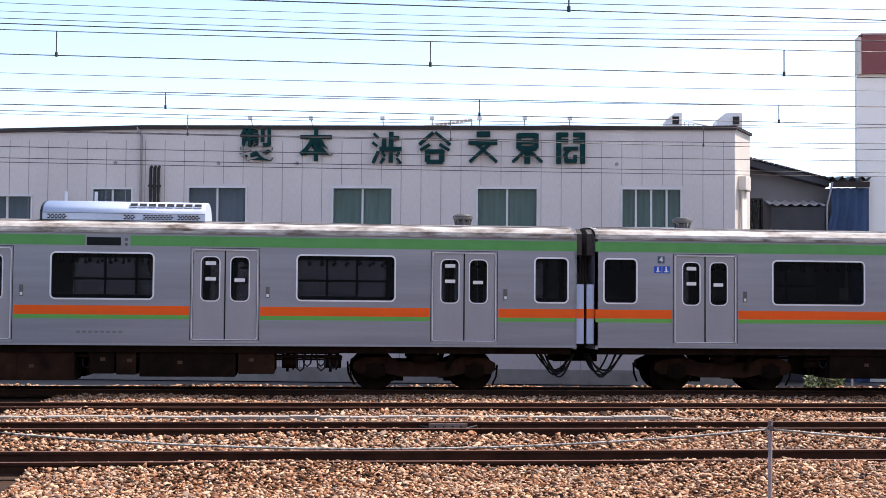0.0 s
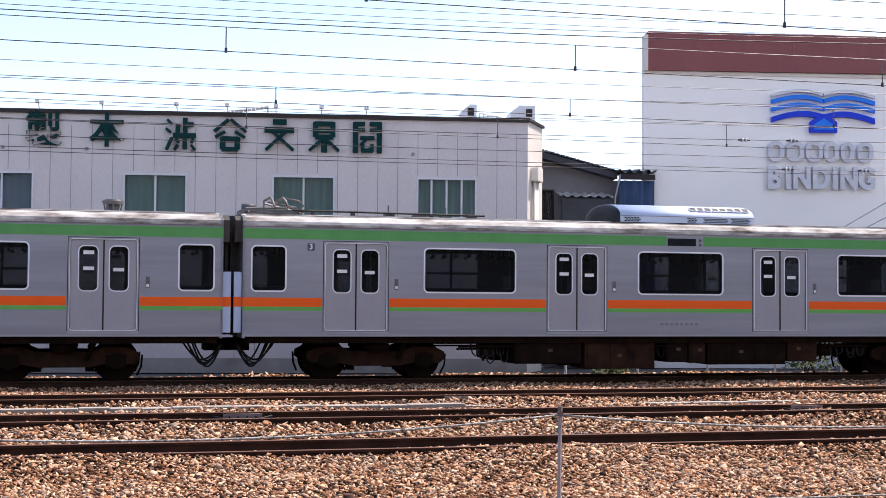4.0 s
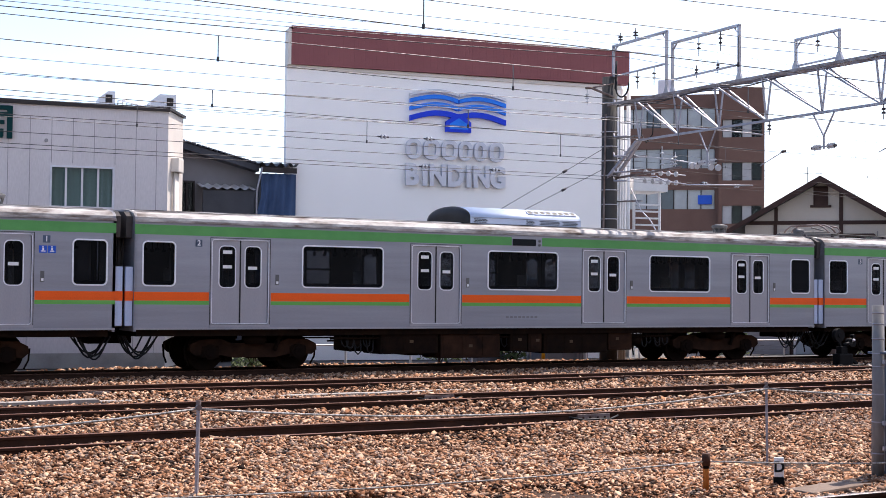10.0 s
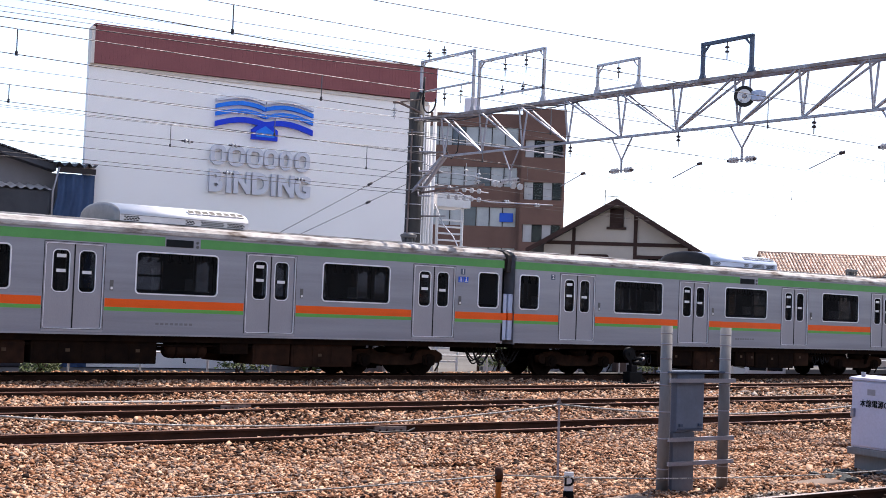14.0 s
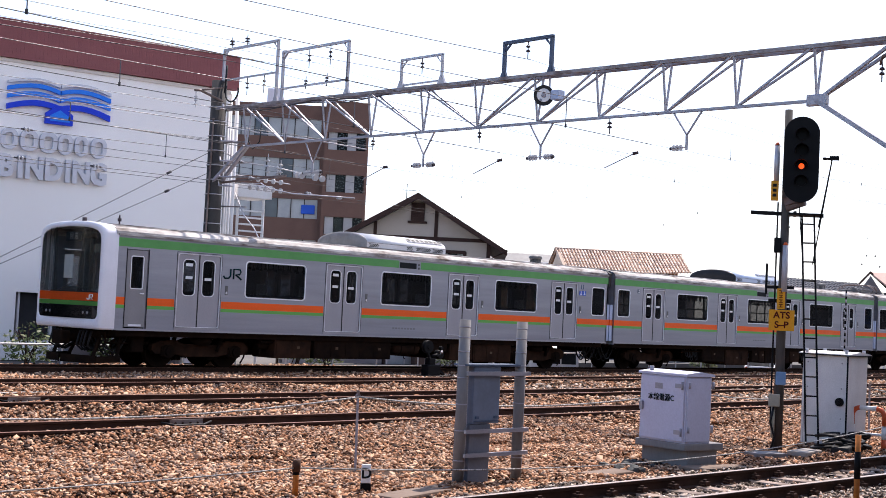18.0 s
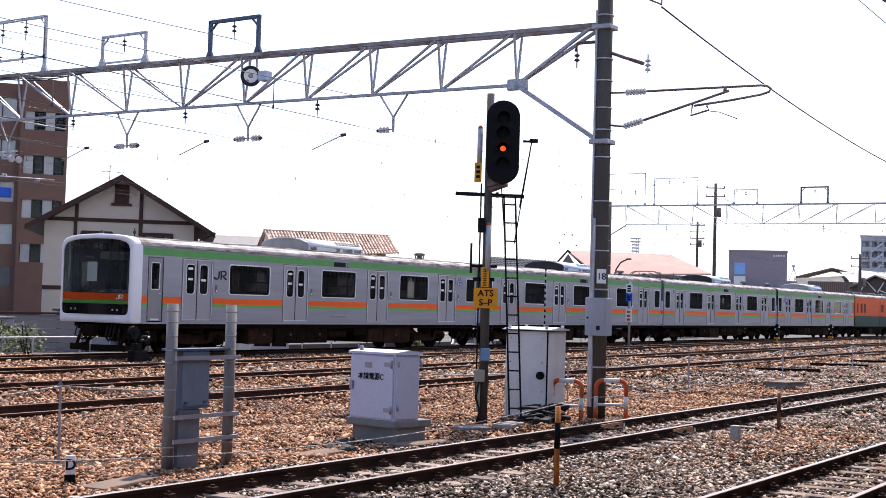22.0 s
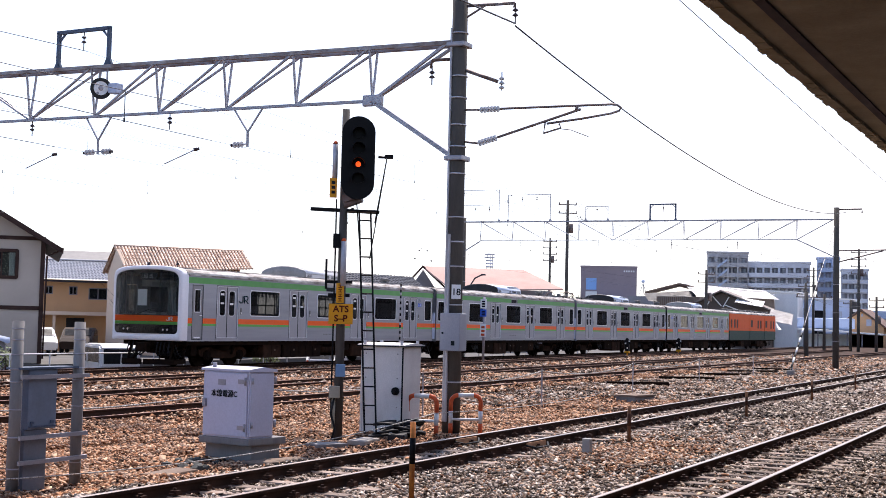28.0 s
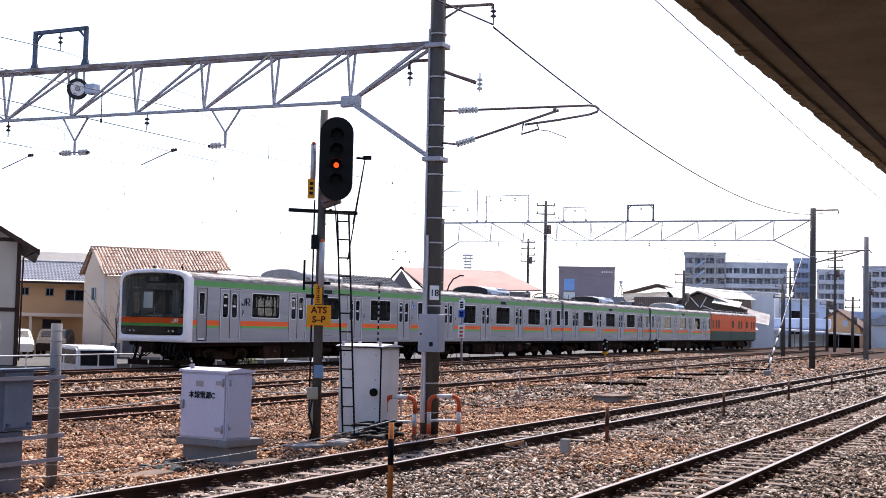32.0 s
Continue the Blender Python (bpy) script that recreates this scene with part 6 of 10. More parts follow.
def bindery():
    """Tall white rendered block with a maroon parapet, a blue emblem and raised metal shapes."""
    b = thing("bindery_building", pose(16.2, 38.2, -0.3, 0, 0, -10), "white rendered block with a maroon parapet and a blue emblem", "building")
    z = 0.3
    bm = bmesh.new()
    holed_wall(bm, 0, 11.35, 0, 8.75 + z, [(4.6, 10.9, 0.6, 1.75 + z)], 0, 0.25)
    wall = part("front_wall", bm, RENDER, b)
    # the plot is skewed: the side walls run back at a slant
    bm = bmesh.new()
    for x in (0.02, 11.1):
        a = [(x, 0.25), (x + 0.22, 0.25), (x + 0.22 + 4.7, 9.0), (x + 4.7, 9.0)]
        lo, hi = [bm.verts.new((*p, 0)) for p in a], [bm.verts.new((*p, 8.75 + z)) for p in a]
        bm.faces.new(lo[::-1])
        bm.faces.new(hi)
        for i in range(4):
            bm.faces.new((lo[i], lo[(i + 1) % 4], hi[(i + 1) % 4], hi[i]))
    box(bm, 4.8, 15.9, 9, 9.2, 0, 8.75 + z)
    part("rear_walls", bm, RENDER, b)
    bm = bmesh.new()
    v = [bm.verts.new(p) for p in ((0.3, 0.26, 8.4), (11.1, 0.26, 8.4), (15.7, 8.95, 8.4), (5.0, 8.95, 8.4))]
    bm.faces.new(v)
    v = [bm.verts.new(p) for p in ((4.2, 3.0, 0.0), (13.0, 3.0, 0.0), (13.0, 3.0, 3.0), (4.2, 3.0, 3.0))]
    bm.faces.new(v)
    part("roof_deck", bm, RENDER, b)
    bm = bmesh.new()
    prism(bm, [(0.10, 8.72 + z), (11.60, 8.78 + z), (11.60, 9.86 + z), (0.20, 9.86 + z), (0.10, 9.76 + z)], -0.14, 0.25)
    par = part("parapet", bm, MAROON, b, "maroon ribbed metal parapet")
    bm = bmesh.new()
    for i in range(96):
        x = 0.2 + i * 0.1185
        box(bm, x, x + 0.025, -0.144, -0.139, 8.80 + z, 9.80 + z)
    part("cladding_rib", bm, MAROON, par)
    bm = bmesh.new()
    box(bm, 0.0, 0.098, -0.16, 0.25, 8.70 + z, 9.80 + z)
    box(bm, 0.0, 11.36, -0.05, -0.001, 8.62 + z, 8.72 + z)
    part("flashing", bm, CREAMWALL, b)
    bm = bmesh.new()
    box(bm, 0.10, 11.62, -0.17, 0.28, 9.862 + z, 9.90 + z)
    part("parapet_cap", bm, MAROON, b)
    # emblem: waved bands like an opened book over a small house shape
    for i, (mat, dz, th) in enumerate(((LETTERMETAL, 0.13, 0.10), (LOGO_A, -0.04, 0.14), (LOGO_A, -0.28, 0.14), (LOGO_B, -0.51, 0.17))):
        for s in (-1, 1):
            bm = bmesh.new()
            pts = []
            n = 16
            for k in range(n + 1):
                t = k / n
                x = 5.55 + s * (0.02 + 1.6 * t)
                pts.append((x, 7.98 + z + dz + 0.14 * math.sin(math.pi * t ** 0.9) - (0.11 if i == 3 else 0.05) * t))
            out = pts + [(x, q - th * (1.0 if i == 3 else 0.9)) for x, q in pts[::-1]]
            if s > 0:
                out = out[::-1]
            prism(bm, out, -0.16, -0.04)
            part("emblem_band", bm, mat, wall)
    bm = bmesh.new()
    prism(bm, [(5.12, 6.90 + z), (5.97, 6.90 + z), (5.97, 7.22 + z), (5.76, 7.38 + z), (5.64, 7.48 + z), (5.44, 7.48 + z), (5.34, 7.38 + z), (5.12, 7.22 + z)], -0.18, -0.04)
    part("emblem_house", bm, LOGO_B, wall)
    bm = bmesh.new()
    prism(bm, [(5.24, 6.99 + z), (5.86, 6.99 + z), (5.86, 7.15 + z), (5.55, 7.34 + z), (5.24, 7.15 + z)], -0.19, -0.17)
    part("emblem_house_face", bm, LOGO_A, wall)
    # two rows of raised metal shapes in place of the company's name
    for xx, wd in ((4.06, 0.50), (4.66, 0.54), (5.26, 0.54), (5.79, 0.46), (6.30, 0.42), (6.86, 0.50)):
        bm = bmesh.new()
        ring(bm, xx - wd / 2 + 0.13, xx + wd / 2 - 0.13, 6.43, 6.80, 0.09, 0.13, -0.17, -0.05)
        part("raised_mark", bm, LETTERMETAL, wall, "raised brushed-metal mark")
    for ch, xx in zip("BINDING", (4.00, 4.44, 4.87, 5.46, 5.91, 6.34, 6.90)):
        writing(ch, 0.90, LETTERMETAL, wall, Matrix.Translation((xx, -0.11, 5.77)) @ Matrix.Diagonal((0.84, 1, 1, 1)), 0.06, 0.042, "raised_letter")
    # dark sheet in place of the shaded inside
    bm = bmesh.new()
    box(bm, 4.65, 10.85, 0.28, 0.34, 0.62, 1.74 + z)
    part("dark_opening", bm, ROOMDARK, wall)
    for k in range(6):
        bm = bmesh.new()
        a = 4.7 + k * 1.04
        box(bm, a, a + 0.06, 0.1, 0.27, 0.6, 1.75 + z)
        part("window_post", bm, ALU, wall)
    # pipes and caged stair on the end by the mast
    for x in (11.55, 11.8):
        bm = bmesh.new()
        rod(bm, (x, 0.3, 0), (x, 0.3, 8.7 + z), 0.07, 8)
        part("downpipe", bm, WHITEPAINT, b)
    bm = bmesh.new()
    for k in range(22):
        zz = 0.3 + k * 0.23
        box(bm, 12.15, 13.05, 0.4, 0.62, zz, zz + 0.05)
    for x in (12.1, 13.07):
        bar(bm, (x, 0.45, 0), (x, 0.45, 5.4 + z), 0.08)
    part("outside_stair", bm, WHITEPAINT, b, "white steel outside stair")
    bm = bmesh.new()
    box(bm, 12.0, 13.3, 0.3, 1.6, 5.3 + z, 5.75 + z)
    part("stair_head", bm, WHITEPAINT, b)


def apartment_block():
    b = thing("apartment_building", pose(70.5, 77, -0.3, 0, 0, -42), "six-storey brown tiled apartment building with banded balconies", "building")
    z = 0.3
    bm = bmesh.new()
    rows = [(16.04 - 3.1 * k, 14.57 - 3.1 * k) for k in range(5)]
    holes = [(-15.0, -2.75, lo + z, hi + z) for hi, lo in rows]
    holed_wall(bm, -16, -2.46, 0, 17.1 + z, holes, 0.0, 0.3)
    wall = part("wall", bm, BROWNTILE, b)
    rr = [(15.05 - 3.24 * k, 13.7 - 3.24 * k) for k in range(4)]
    bm = bmesh.new()
    holed_wall(bm, -2.46, 0.9, 0, 17.45 + z, [(-2.2, 0.7, lo + z, hi + z) for hi, lo in rr], -0.8, -0.5)
    wing = part("side_wall", bm, BROWNTILE, b)
    bm = bmesh.new()
    box(bm, -2.46, -2.2, -0.5, 0.3, 0, 17.4 + z)
    box(bm, 0.6, 0.9, -0.5, 11, 0, 17.4 + z)
    box(bm, -16, 0.6, 11, 11.3, 0, 17.1 + z)
    box(bm, -16, 0.9, 0.3, 11, 16.9, 17.1)
    box(bm, -16.0, -15.7, 0.3, 11, 0, 17.1)
    part("rear_wall", bm, BROWNTILE, b)
    for hi, lo in rows:
        bm = bmesh.new()
        box(bm, -15.0, -2.75, 1.3, 1.35, lo + z - 0.9, hi + z)
        part("balcony_back", bm, PALEPANEL, wall)
        bm = bmesh.new()
        box(bm, -15, -2.75, 0.3, 1.3, lo + z - 0.2, lo + z - 0.05)
        part("balcony_floor", bm, PALEPANEL, wall)
        for k in range(12):
            a = -15.0 + k * 1.021
            bm = bmesh.new()
            box(bm, a + 0.03, a + 0.99, 0.16, 0.18, lo + z, hi + z)
            part("pane", bm, ROOMPANE if (k * 7 + int(hi)) % 5 == 0 else SHEENPANE, wall)
            bm = bmesh.new()
            box(bm, a - 0.035, a + 0.035, 0.06, 0.22, lo + z, hi + z)
            part("mullion", bm, COPING, wall)
    for hi, lo in rr:
        for k in range(4):
            a = -2.2 + k * 0.725
            bm = bmesh.new()
            box(bm, a + 0.04, a + 0.70, -0.62, -0.6, lo + z, hi + z)
            part("pane", bm, WINGLASS if k % 2 else PALEPANEL, wing)
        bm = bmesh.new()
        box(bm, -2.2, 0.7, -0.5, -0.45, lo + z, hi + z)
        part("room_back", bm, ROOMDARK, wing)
    bm = bmesh.new()
    soft_box(bm, -4.0, -2.95, -0.05, 0.04, 8.72 + z, 9.42 + z, 0.05)
    part("laundry", bm, SIGNBLUE, wall, "blue cloth hung on the balcony")
    bm = bmesh.new()
    soft_box(bm, -7.2, -6.2, 3, 4, 17.1, 18.75 + z, 0.1)
    part("water_tank", bm, HAZEWALL, b)


def timber_house():
    b = thing("timber_house", pose(44.5, 39.6, -0.3, 0, 0, -48), "beige stucco house with dark timber framing and a gable roof", "house")
    z = 0.3
    apex = (-3.24, 6.86 + z)
    bm = bmesh.new()
    holes = [(-2.32, -1.12, 3.30 + z, 4.38 + z), (-4.82, -3.64, 3.30 + z, 4.38 + z)]
    holed_wall(bm, -6.4, 0, 0, 4.55 + z, holes, 0, 0.2)
    wall = part("front_wall", bm, BEIGE, b)
    bm = bmesh.new()
    prism(bm, [(-6.4, 4.55 + z), (0, 4.55 + z), (0, 4.78 + z), (apex[0], apex[1] - 0.18), (-6.4, 4.82 + z)], 0, 0.2)
    part("gable", bm, BEIGE, wall)
    bm = bmesh.new()
    box(bm, -0.2, 0, 0.2, 9, 0, 4.7 + z)
    box(bm, -6.4, -6.2, 0.2, 9, 0, 4.7 + z)
    box(bm, -6.2, -0.2, 8.8, 9, 0, 4.7 + z)
    box(bm, -6.2, -0.2, 0.2, 8.8, 2.4, 2.6)
    part("side_walls", bm, BEIGE, b)
    for s, ex, ez in ((1, 0.72, 4.50 + z), (-1, -7.1, 4.60 + z)):
        bm = bmesh.new()
        prism(bm, [(apex[0], apex[1]), (ex, ez), (ex, ez - 0.17), (apex[0], apex[1] - 0.20)][::s], -0.75, 9.6)
        part("roof_slope", bm, DARKROOF, b)
        bm = bmesh.new()
        prism(bm, [(apex[0], apex[1] + 0.02), (ex + s * 0.02, ez + 0.01), (ex + s * 0.02, ez - 0.20), (apex[0], apex[1] - 0.24)][::s], -0.80, -0.752)
        part("barge_board", bm, DARKWOOD, b)
    for x0, x1, z0, z1 in ((-6.4, 0.02, 4.86, 5.02), (-6.4, 0.02, 1.93, 2.10), (-2.50, -2.34, 0.0, 4.86), (-2.50, -2.34, 5.02, 6.36), (-5.17, -5.02, 5.02, 5.6), (-0.16, 0.02, 0, 4.86), (-5.2, -5.05, 0.0, 4.86)):
        bm = bmesh.new()
        box(bm, x0, x1, -0.05, -0.001, z0 + z * (z0 > 0), z1 + z)
        part("timber", bm, DARKWOOD, wall)
    bm = bmesh.new()
    box(bm, -3.55, -2.95, -0.08, -0.002, 5.68 + z, 6.48 + z)
    for k in range(7):
        box(bm, -3.5, -3.0, -0.10, -0.08, 5.72 + z + k * 0.105, 5.79 + z + k * 0.105)
    box(bm, -3.68, -2.82, -0.12, -0.002, 5.58 + z, 5.68 + z)
    part("gable_vent", bm, DARKWOOD, wall, "dark louvred gable vent")
    for h in holes:
        window(wall, *h, DARKWOOD, 2, ROOMDARK, 0.02, deep=0.5)
        for a, c in ((h[0] + 0.10, h[0] + 0.46), (h[1] - 0.30, h[1] - 0.06)):
            bm = bmesh.new()
            prev = None
            for k in range(13):
                q = (a + (c - a) * k / 12, 0.16 + 0.03 * math.sin(k * 1.7))
                p = (bm.verts.new((*q, h[2] + 0.04)), bm.verts.new((*q, h[3] - 0.04)))
                if prev:
                    bm.faces.new((prev[0], p[0], p[1], prev[1])).smooth = True
                prev = p
            part("curtain", bm, material_cache("pale_curtain", (0.50, 0.54, 0.56), 0.9), wall)
        bm = bmesh.new()
        ring(bm, h[0], h[1], h[2], h[3], 0.01, 0.09, -0.06, -0.001)
        part("window_surround", bm, DARKWOOD, wall)
    bm = bmesh.new()
    rod(bm, (0.70, -0.9, 4.50 + z), (0.70, 9.5, 4.50 + z), 0.06, 8)
    path(bm, [(0.68, -0.2, 4.5 + z), (0.1, -0.1, 4.2 + z), (0.06, -0.08, 0.2)], 0.04, 8)
    part("gutter", bm, DARKWOOD, b)
    # lean-to shed at the foot
    s = thing("garden_shed", (35.75, 37.0, -1.3), "low pale grey shed with a glazed sliding door", "shed")
    bm = bmesh.new()
    holed_wall(bm, 0.0, 2.55, 0.0, 2.42, [(0.26, 2.02, 0.95, 2.12)], 0, 0.08)
    w = part("front_wall", bm, material_cache("pale_grey_boards", (0.30, 0.295, 0.31)), s)
    bm = bmesh.new()
    box(bm, 0.0, 0.08, 0.08, 1.6, 0, 2.42)
    box(bm, 2.47, 2.55, 0.08, 1.6, 0, 2.42)
    box(bm, 0.08, 2.47, 1.52, 1.6, 0, 2.42)
    part("side_walls", bm, SHADEWALL, s)
    bm = bmesh.new()
    box(bm, -0.12, 2.68, -0.22, 1.7, 2.422, 2.50)
    part("flat_roof", bm, COPING, s)
    for x in (-0.04, 2.51):
        bm = bmesh.new()
        box(bm, x, x + 0.08, -0.10, -0.002, 0, 2.42)
        part("corner_post", bm, DARKWOOD, s)
    bm = bmesh.new()
    ring(bm, 0.24, 2.04, 0.93, 2.14, 0.01, 0.05, -0.012, 0.03)
    part("door_frame", bm, ALU, w)
    for x0, x1, y in ((0.29, 1.16, 0.03), (1.12, 1.99, 0.05)):
        bm = bmesh.new()
        ring(bm, x0, x1, 0.96, 2.09, 0.01, 0.045, y - 0.015, y + 0.015)
        leaf = part("sliding_door", bm, ALU, w)
        bm = bmesh.new()
        box(bm, x0 + 0.03, x1 - 0.03, y - 0.004, y + 0.004, 0.98, 2.07)
        part("pane", bm, FROSTED, leaf)
    bm = bmesh.new()
    soft_box(bm, 1.45, 2.0, -0.30, -0.06, 0.98, 1.75, 0.04)
    part("rubbish_basket", bm, material_cache("brown_wire_basket", (0.10, 0.07, 0.06)), s)
    t = thing("tarpaulin", (38.5, 37.2, -1.3), "creased blue-white tarpaulin over a low stack", "tarpaulin")
    bm = bmesh.new()
    soft_box(bm, 0.0, 1.35, 0.0, 0.9, 0.0, 2.12, 0.05)
    st = part("stack", bm, SHADEWALL, t)
    bm = bmesh.new()
    prev = None
    for k in range(15):
        x = -0.1 + 1.6 * k / 14
        row = [bm.verts.new((x, y, z + 0.03 * math.sin(k * 1.3 + 2 * y))) for y, z in ((-0.06, 1.98 + 0.05 * math.sin(k * 0.9)), (-0.05, 2.17), (0.45, 2.21), (0.98, 2.17))]
        if prev:
            for i in range(3):
                bm.faces.new((prev[i], row[i], row[i + 1], prev[i + 1])).smooth = True
        prev = row
    part("sheet", bm, PALESHEET, t)
    # thin aerial on the roof
    bm = bmesh.new()
    rod(bm, (-3.9, 2, 6.5 + z), (-3.9, 2, 7.5 + z), 0.02, 5)
    for k in range(5):
        rod(bm, (-4.3, 2, 7.2 + z), (-3.3, 2, 7.2 + z), 0.012, 4)
        rod(bm, (-4.2 + k * 0.22, 1.8, 7.2 + z), (-4.2 + k * 0.22, 2.2, 7.2 + z), 0.008, 4)
    part("aerial", bm, WIRE, b)


def ochre_house():
    b = thing("ochre_house", pose(62, 50.5, -0.3, 0, 0, -45), "ochre house with a pale grey tiled roof", "house")
    z = 0.3
    wins = [(-3.45, -2.98, 2.92, 3.38), (-2.10, -1.64, 2.90, 3.38), (-1.02, 0.04, 2.66, 3.32)]
    bm = bmesh.new()
    holed_wall(bm, -8, 0.6, 0, 3.75 + z, [(a, c, p + z, q + z) for a, c, p, q in wins], 0, 0.2)
    wall = part("front_wall", bm, OCHRE, b)
    for a, c, p, q in wins:
        window(wall, a, c, p + z, q + z, SHADEWALL, 2, ROOMDARK, 0.04)
    bm = bmesh.new()
    box(bm, -8, -7.8, 0.2, 7, 0, 3.75 + z)
    box(bm, 0.4, 0.6, 0.2, 7, 0, 3.75 + z)
    box(bm, -7.8, 0.4, 6.8, 7, 0, 3.75 + z)
    part("side_walls", bm, OCHRE, b)
    tiled_slope((-8.6, -0.7, 3.72 + z), (1.0, -0.7, 3.72 + z), (-8.6, 2.1, 4.88 + z), (1.0, 2.1, 4.88 + z), 12, 52, GREYTILE, b)
    bm = bmesh.new()
    bar(bm, (-3.8, 2.05, 4.90 + z), (-3.8, 3.6, 5.54 + z), 9.5, 0.06, (0, 0, 1))
    part("upper_roof", bm, material_cache("grey_roof_sheet", (0.13, 0.13, 0.135)), b, "plain grey sheet roof above the tiles")
    bm = bmesh.new()
    rod(bm, (-8.6, 2.1, 4.95 + z), (1.0, 2.1, 4.95 + z), 0.07, 8)
    part("ridge_tile", bm, GREYTILE, b)
    bm = bmesh.new()
    prism(bm, [(-8.55, 3.60 + z), (0.95, 3.60 + z), (0.95, 3.71 + z), (-8.55, 3.71 + z)], -0.72, -0.60)
    part("gutter", bm, COPING, b)
    bm = bmesh.new()
    box(bm, -8.4, 0.4, -1.2, -0.002, 1.75 + z, 1.95 + z)
    part("porch_roof", bm, CREAM, b, "cream porch roof over the ground floor")
    for x in (-6.5, -3.0, 0.2):
        bm = bmesh.new()
        box(bm, x, x + 0.15, -1.1, -0.95, 0, 1.75 + z)
        part("porch_post", bm, CREAM, b)
    # dark sheets on the wall imitate shaded openings under the porch
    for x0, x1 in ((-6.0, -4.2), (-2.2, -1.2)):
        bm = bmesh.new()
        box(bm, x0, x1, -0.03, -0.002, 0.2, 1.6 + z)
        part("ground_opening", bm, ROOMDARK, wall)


def cream_house():
    b = thing("cream_house", pose(58.5, 45.5, -0.3, 0, 0, -48), "cream stucco house with a patterned clay tile roof", "house")
    z = 0.3
    bm = bmesh.new()
    holed_wall(bm, -0.6, 6.3, 0, 4.0 + z, [(0.4, 1.2, 0.2, 1.3)], 0, 0.2)
    wall = part("front_wall", bm, CREAM, b)
    bm = bmesh.new()
    box(bm, 0.42, 1.18, 0.05, 0.07, 0.2, 1.3)
    part("shutter", bm, ACDARK, wall)
    # gable end set back to the left, turned a little to the tracks
    g = Matrix.Translation((-0.6, 0, 0)) @ Matrix.Rotation(radians(-52), 4, "Z")
    bm = bmesh.new()
    holed_wall(bm, -1.62, 0, 0, 3.95 + z, [(-1.05, -0.60, 2.63 + z, 3.4 + z)], 0, 0.2)
    prism(bm, [(-1.62, 3.95 + z), (0, 3.95 + z), (-1.0, 5.36 + z)], 0, 0.2)
    gab = part("gable_wall", bm, CREAM, b, "", g)
    window(gab, -1.05, -0.60, 2.63 + z, 3.4 + z, WHITEPAINT, 2, ROOMDARK, 0.04)
    bm = bmesh.new()
    box(bm, 6.1, 6.3, 0.2, 6, 0, 4.4)
    box(bm, -0.5, 6.2, 5.8, 6, 0, 4.4)
    part("rear_wall", bm, CREAM, b)
    tiled_slope((-0.75, -0.35, 3.98 + z), (6.02, -0.35, 4.44 + z), (-1.30, 2.2, 5.54 + z), (5.80, 2.2, 5.48 + z), 9, 42, CLAYTILE, b, swell=0.05)
    tiled_slope((-1.80, 3.6, 4.05 + z), (6.0, 4.8, 4.3 + z), (-1.30, 2.2, 5.54 + z), (5.80, 2.2, 5.48 + z), 8, 40, CLAYTILE, b, swell=0.05)
    # round cover tiles over the brown pans, coloured pale to imitate lit ridges
    bm = bmesh.new()
    for k in range(40):
        t = (k + 0.5) / 40
        p, q = Vector((-0.75, -0.35, 3.98 + z)).lerp(Vector((6.02, -0.35, 4.44 + z)), t), Vector((-1.30, 2.2, 5.54 + z)).lerp(Vector((5.80, 2.2, 5.48 + z)), t)
        up = Vector((0, -0.03, 0.06))
        for i in range(8):
            rod(bm, p.lerp(q, i / 8) + up, p.lerp(q, (i + 1.02) / 8) + up * 0.75, 0.056, 6, 0.050)
    part("cover_tiles", bm, COVERTILE, b, "rounded cover tiles, paled like lit ridges")
    bm = bmesh.new()
    path(bm, [(-0.7, -0.08, 3.8 + z), (-0.66, -0.08, 0.1)], 0.045, 8)
    part("downpipe", bm, WHITEPAINT, b)
    bm = bmesh.new()
    rod(bm, (-1.30, 2.2, 5.58 + z), (5.80, 2.2, 5.52 + z), 0.09, 8)
    part("ridge_tile", bm, CLAYTILE, b)
    bm = bmesh.new()
    soft_box(bm, -0.2, 0.25, -0.5, -0.1, 0, 0.75, 0.03)
    part("meter_box", bm, SHADEWALL, b)


def bare_tree(x, y, h, seed):
    """A young leafless tree: tapered trunk, limbs and twigs."""
    t = thing("bare_tree", (x, y, -0.33), "young leafless tree with thin brown branches", "tree")
    rng = random.Random(seed)
    bm = bmesh.new()
    path(bm, [(0, 0, 0), (0.05, 0, h * 0.3), (-0.03, 0.02, h * 0.5)], 0.035, 7)
    trunk = part("trunk", bm, DARKWOOD, t)
    for k in range(11):
        z = h * (0.22 + 0.03 * k)
        a, up = rng.uniform(0, math.tau), rng.uniform(0.5, 1.0)
        d = Vector((math.cos(a), math.sin(a) * 0.6, up * 1.3)).normalized()
        p = Vector((0, 0, z))
        q = p + d * h * rng.uniform(0.35, 0.55)
        bm = bmesh.new()
        m = p.lerp(q, 0.5) + Vector((rng.uniform(-0.12, 0.12), rng.uniform(-0.12, 0.12), 0))
        rod(bm, p, m, 0.012, 6, 0.008)
        rod(bm, m, q, 0.008, 6, 0.003)
        limb = part("limb", bm, DARKWOOD, t)
        bm = bmesh.new()
        for j in range(9):
            s0 = p.lerp(q, rng.uniform(0.3, 0.95))
            rod(bm, s0, s0 + (d + Vector((rng.uniform(-1, 1), rng.uniform(-1, 1), rng.uniform(0, 0.8))) * 0.7) * h * rng.uniform(0.07, 0.18), 0.004, 4)
        part("twigs", bm, DARKWOOD, limb)


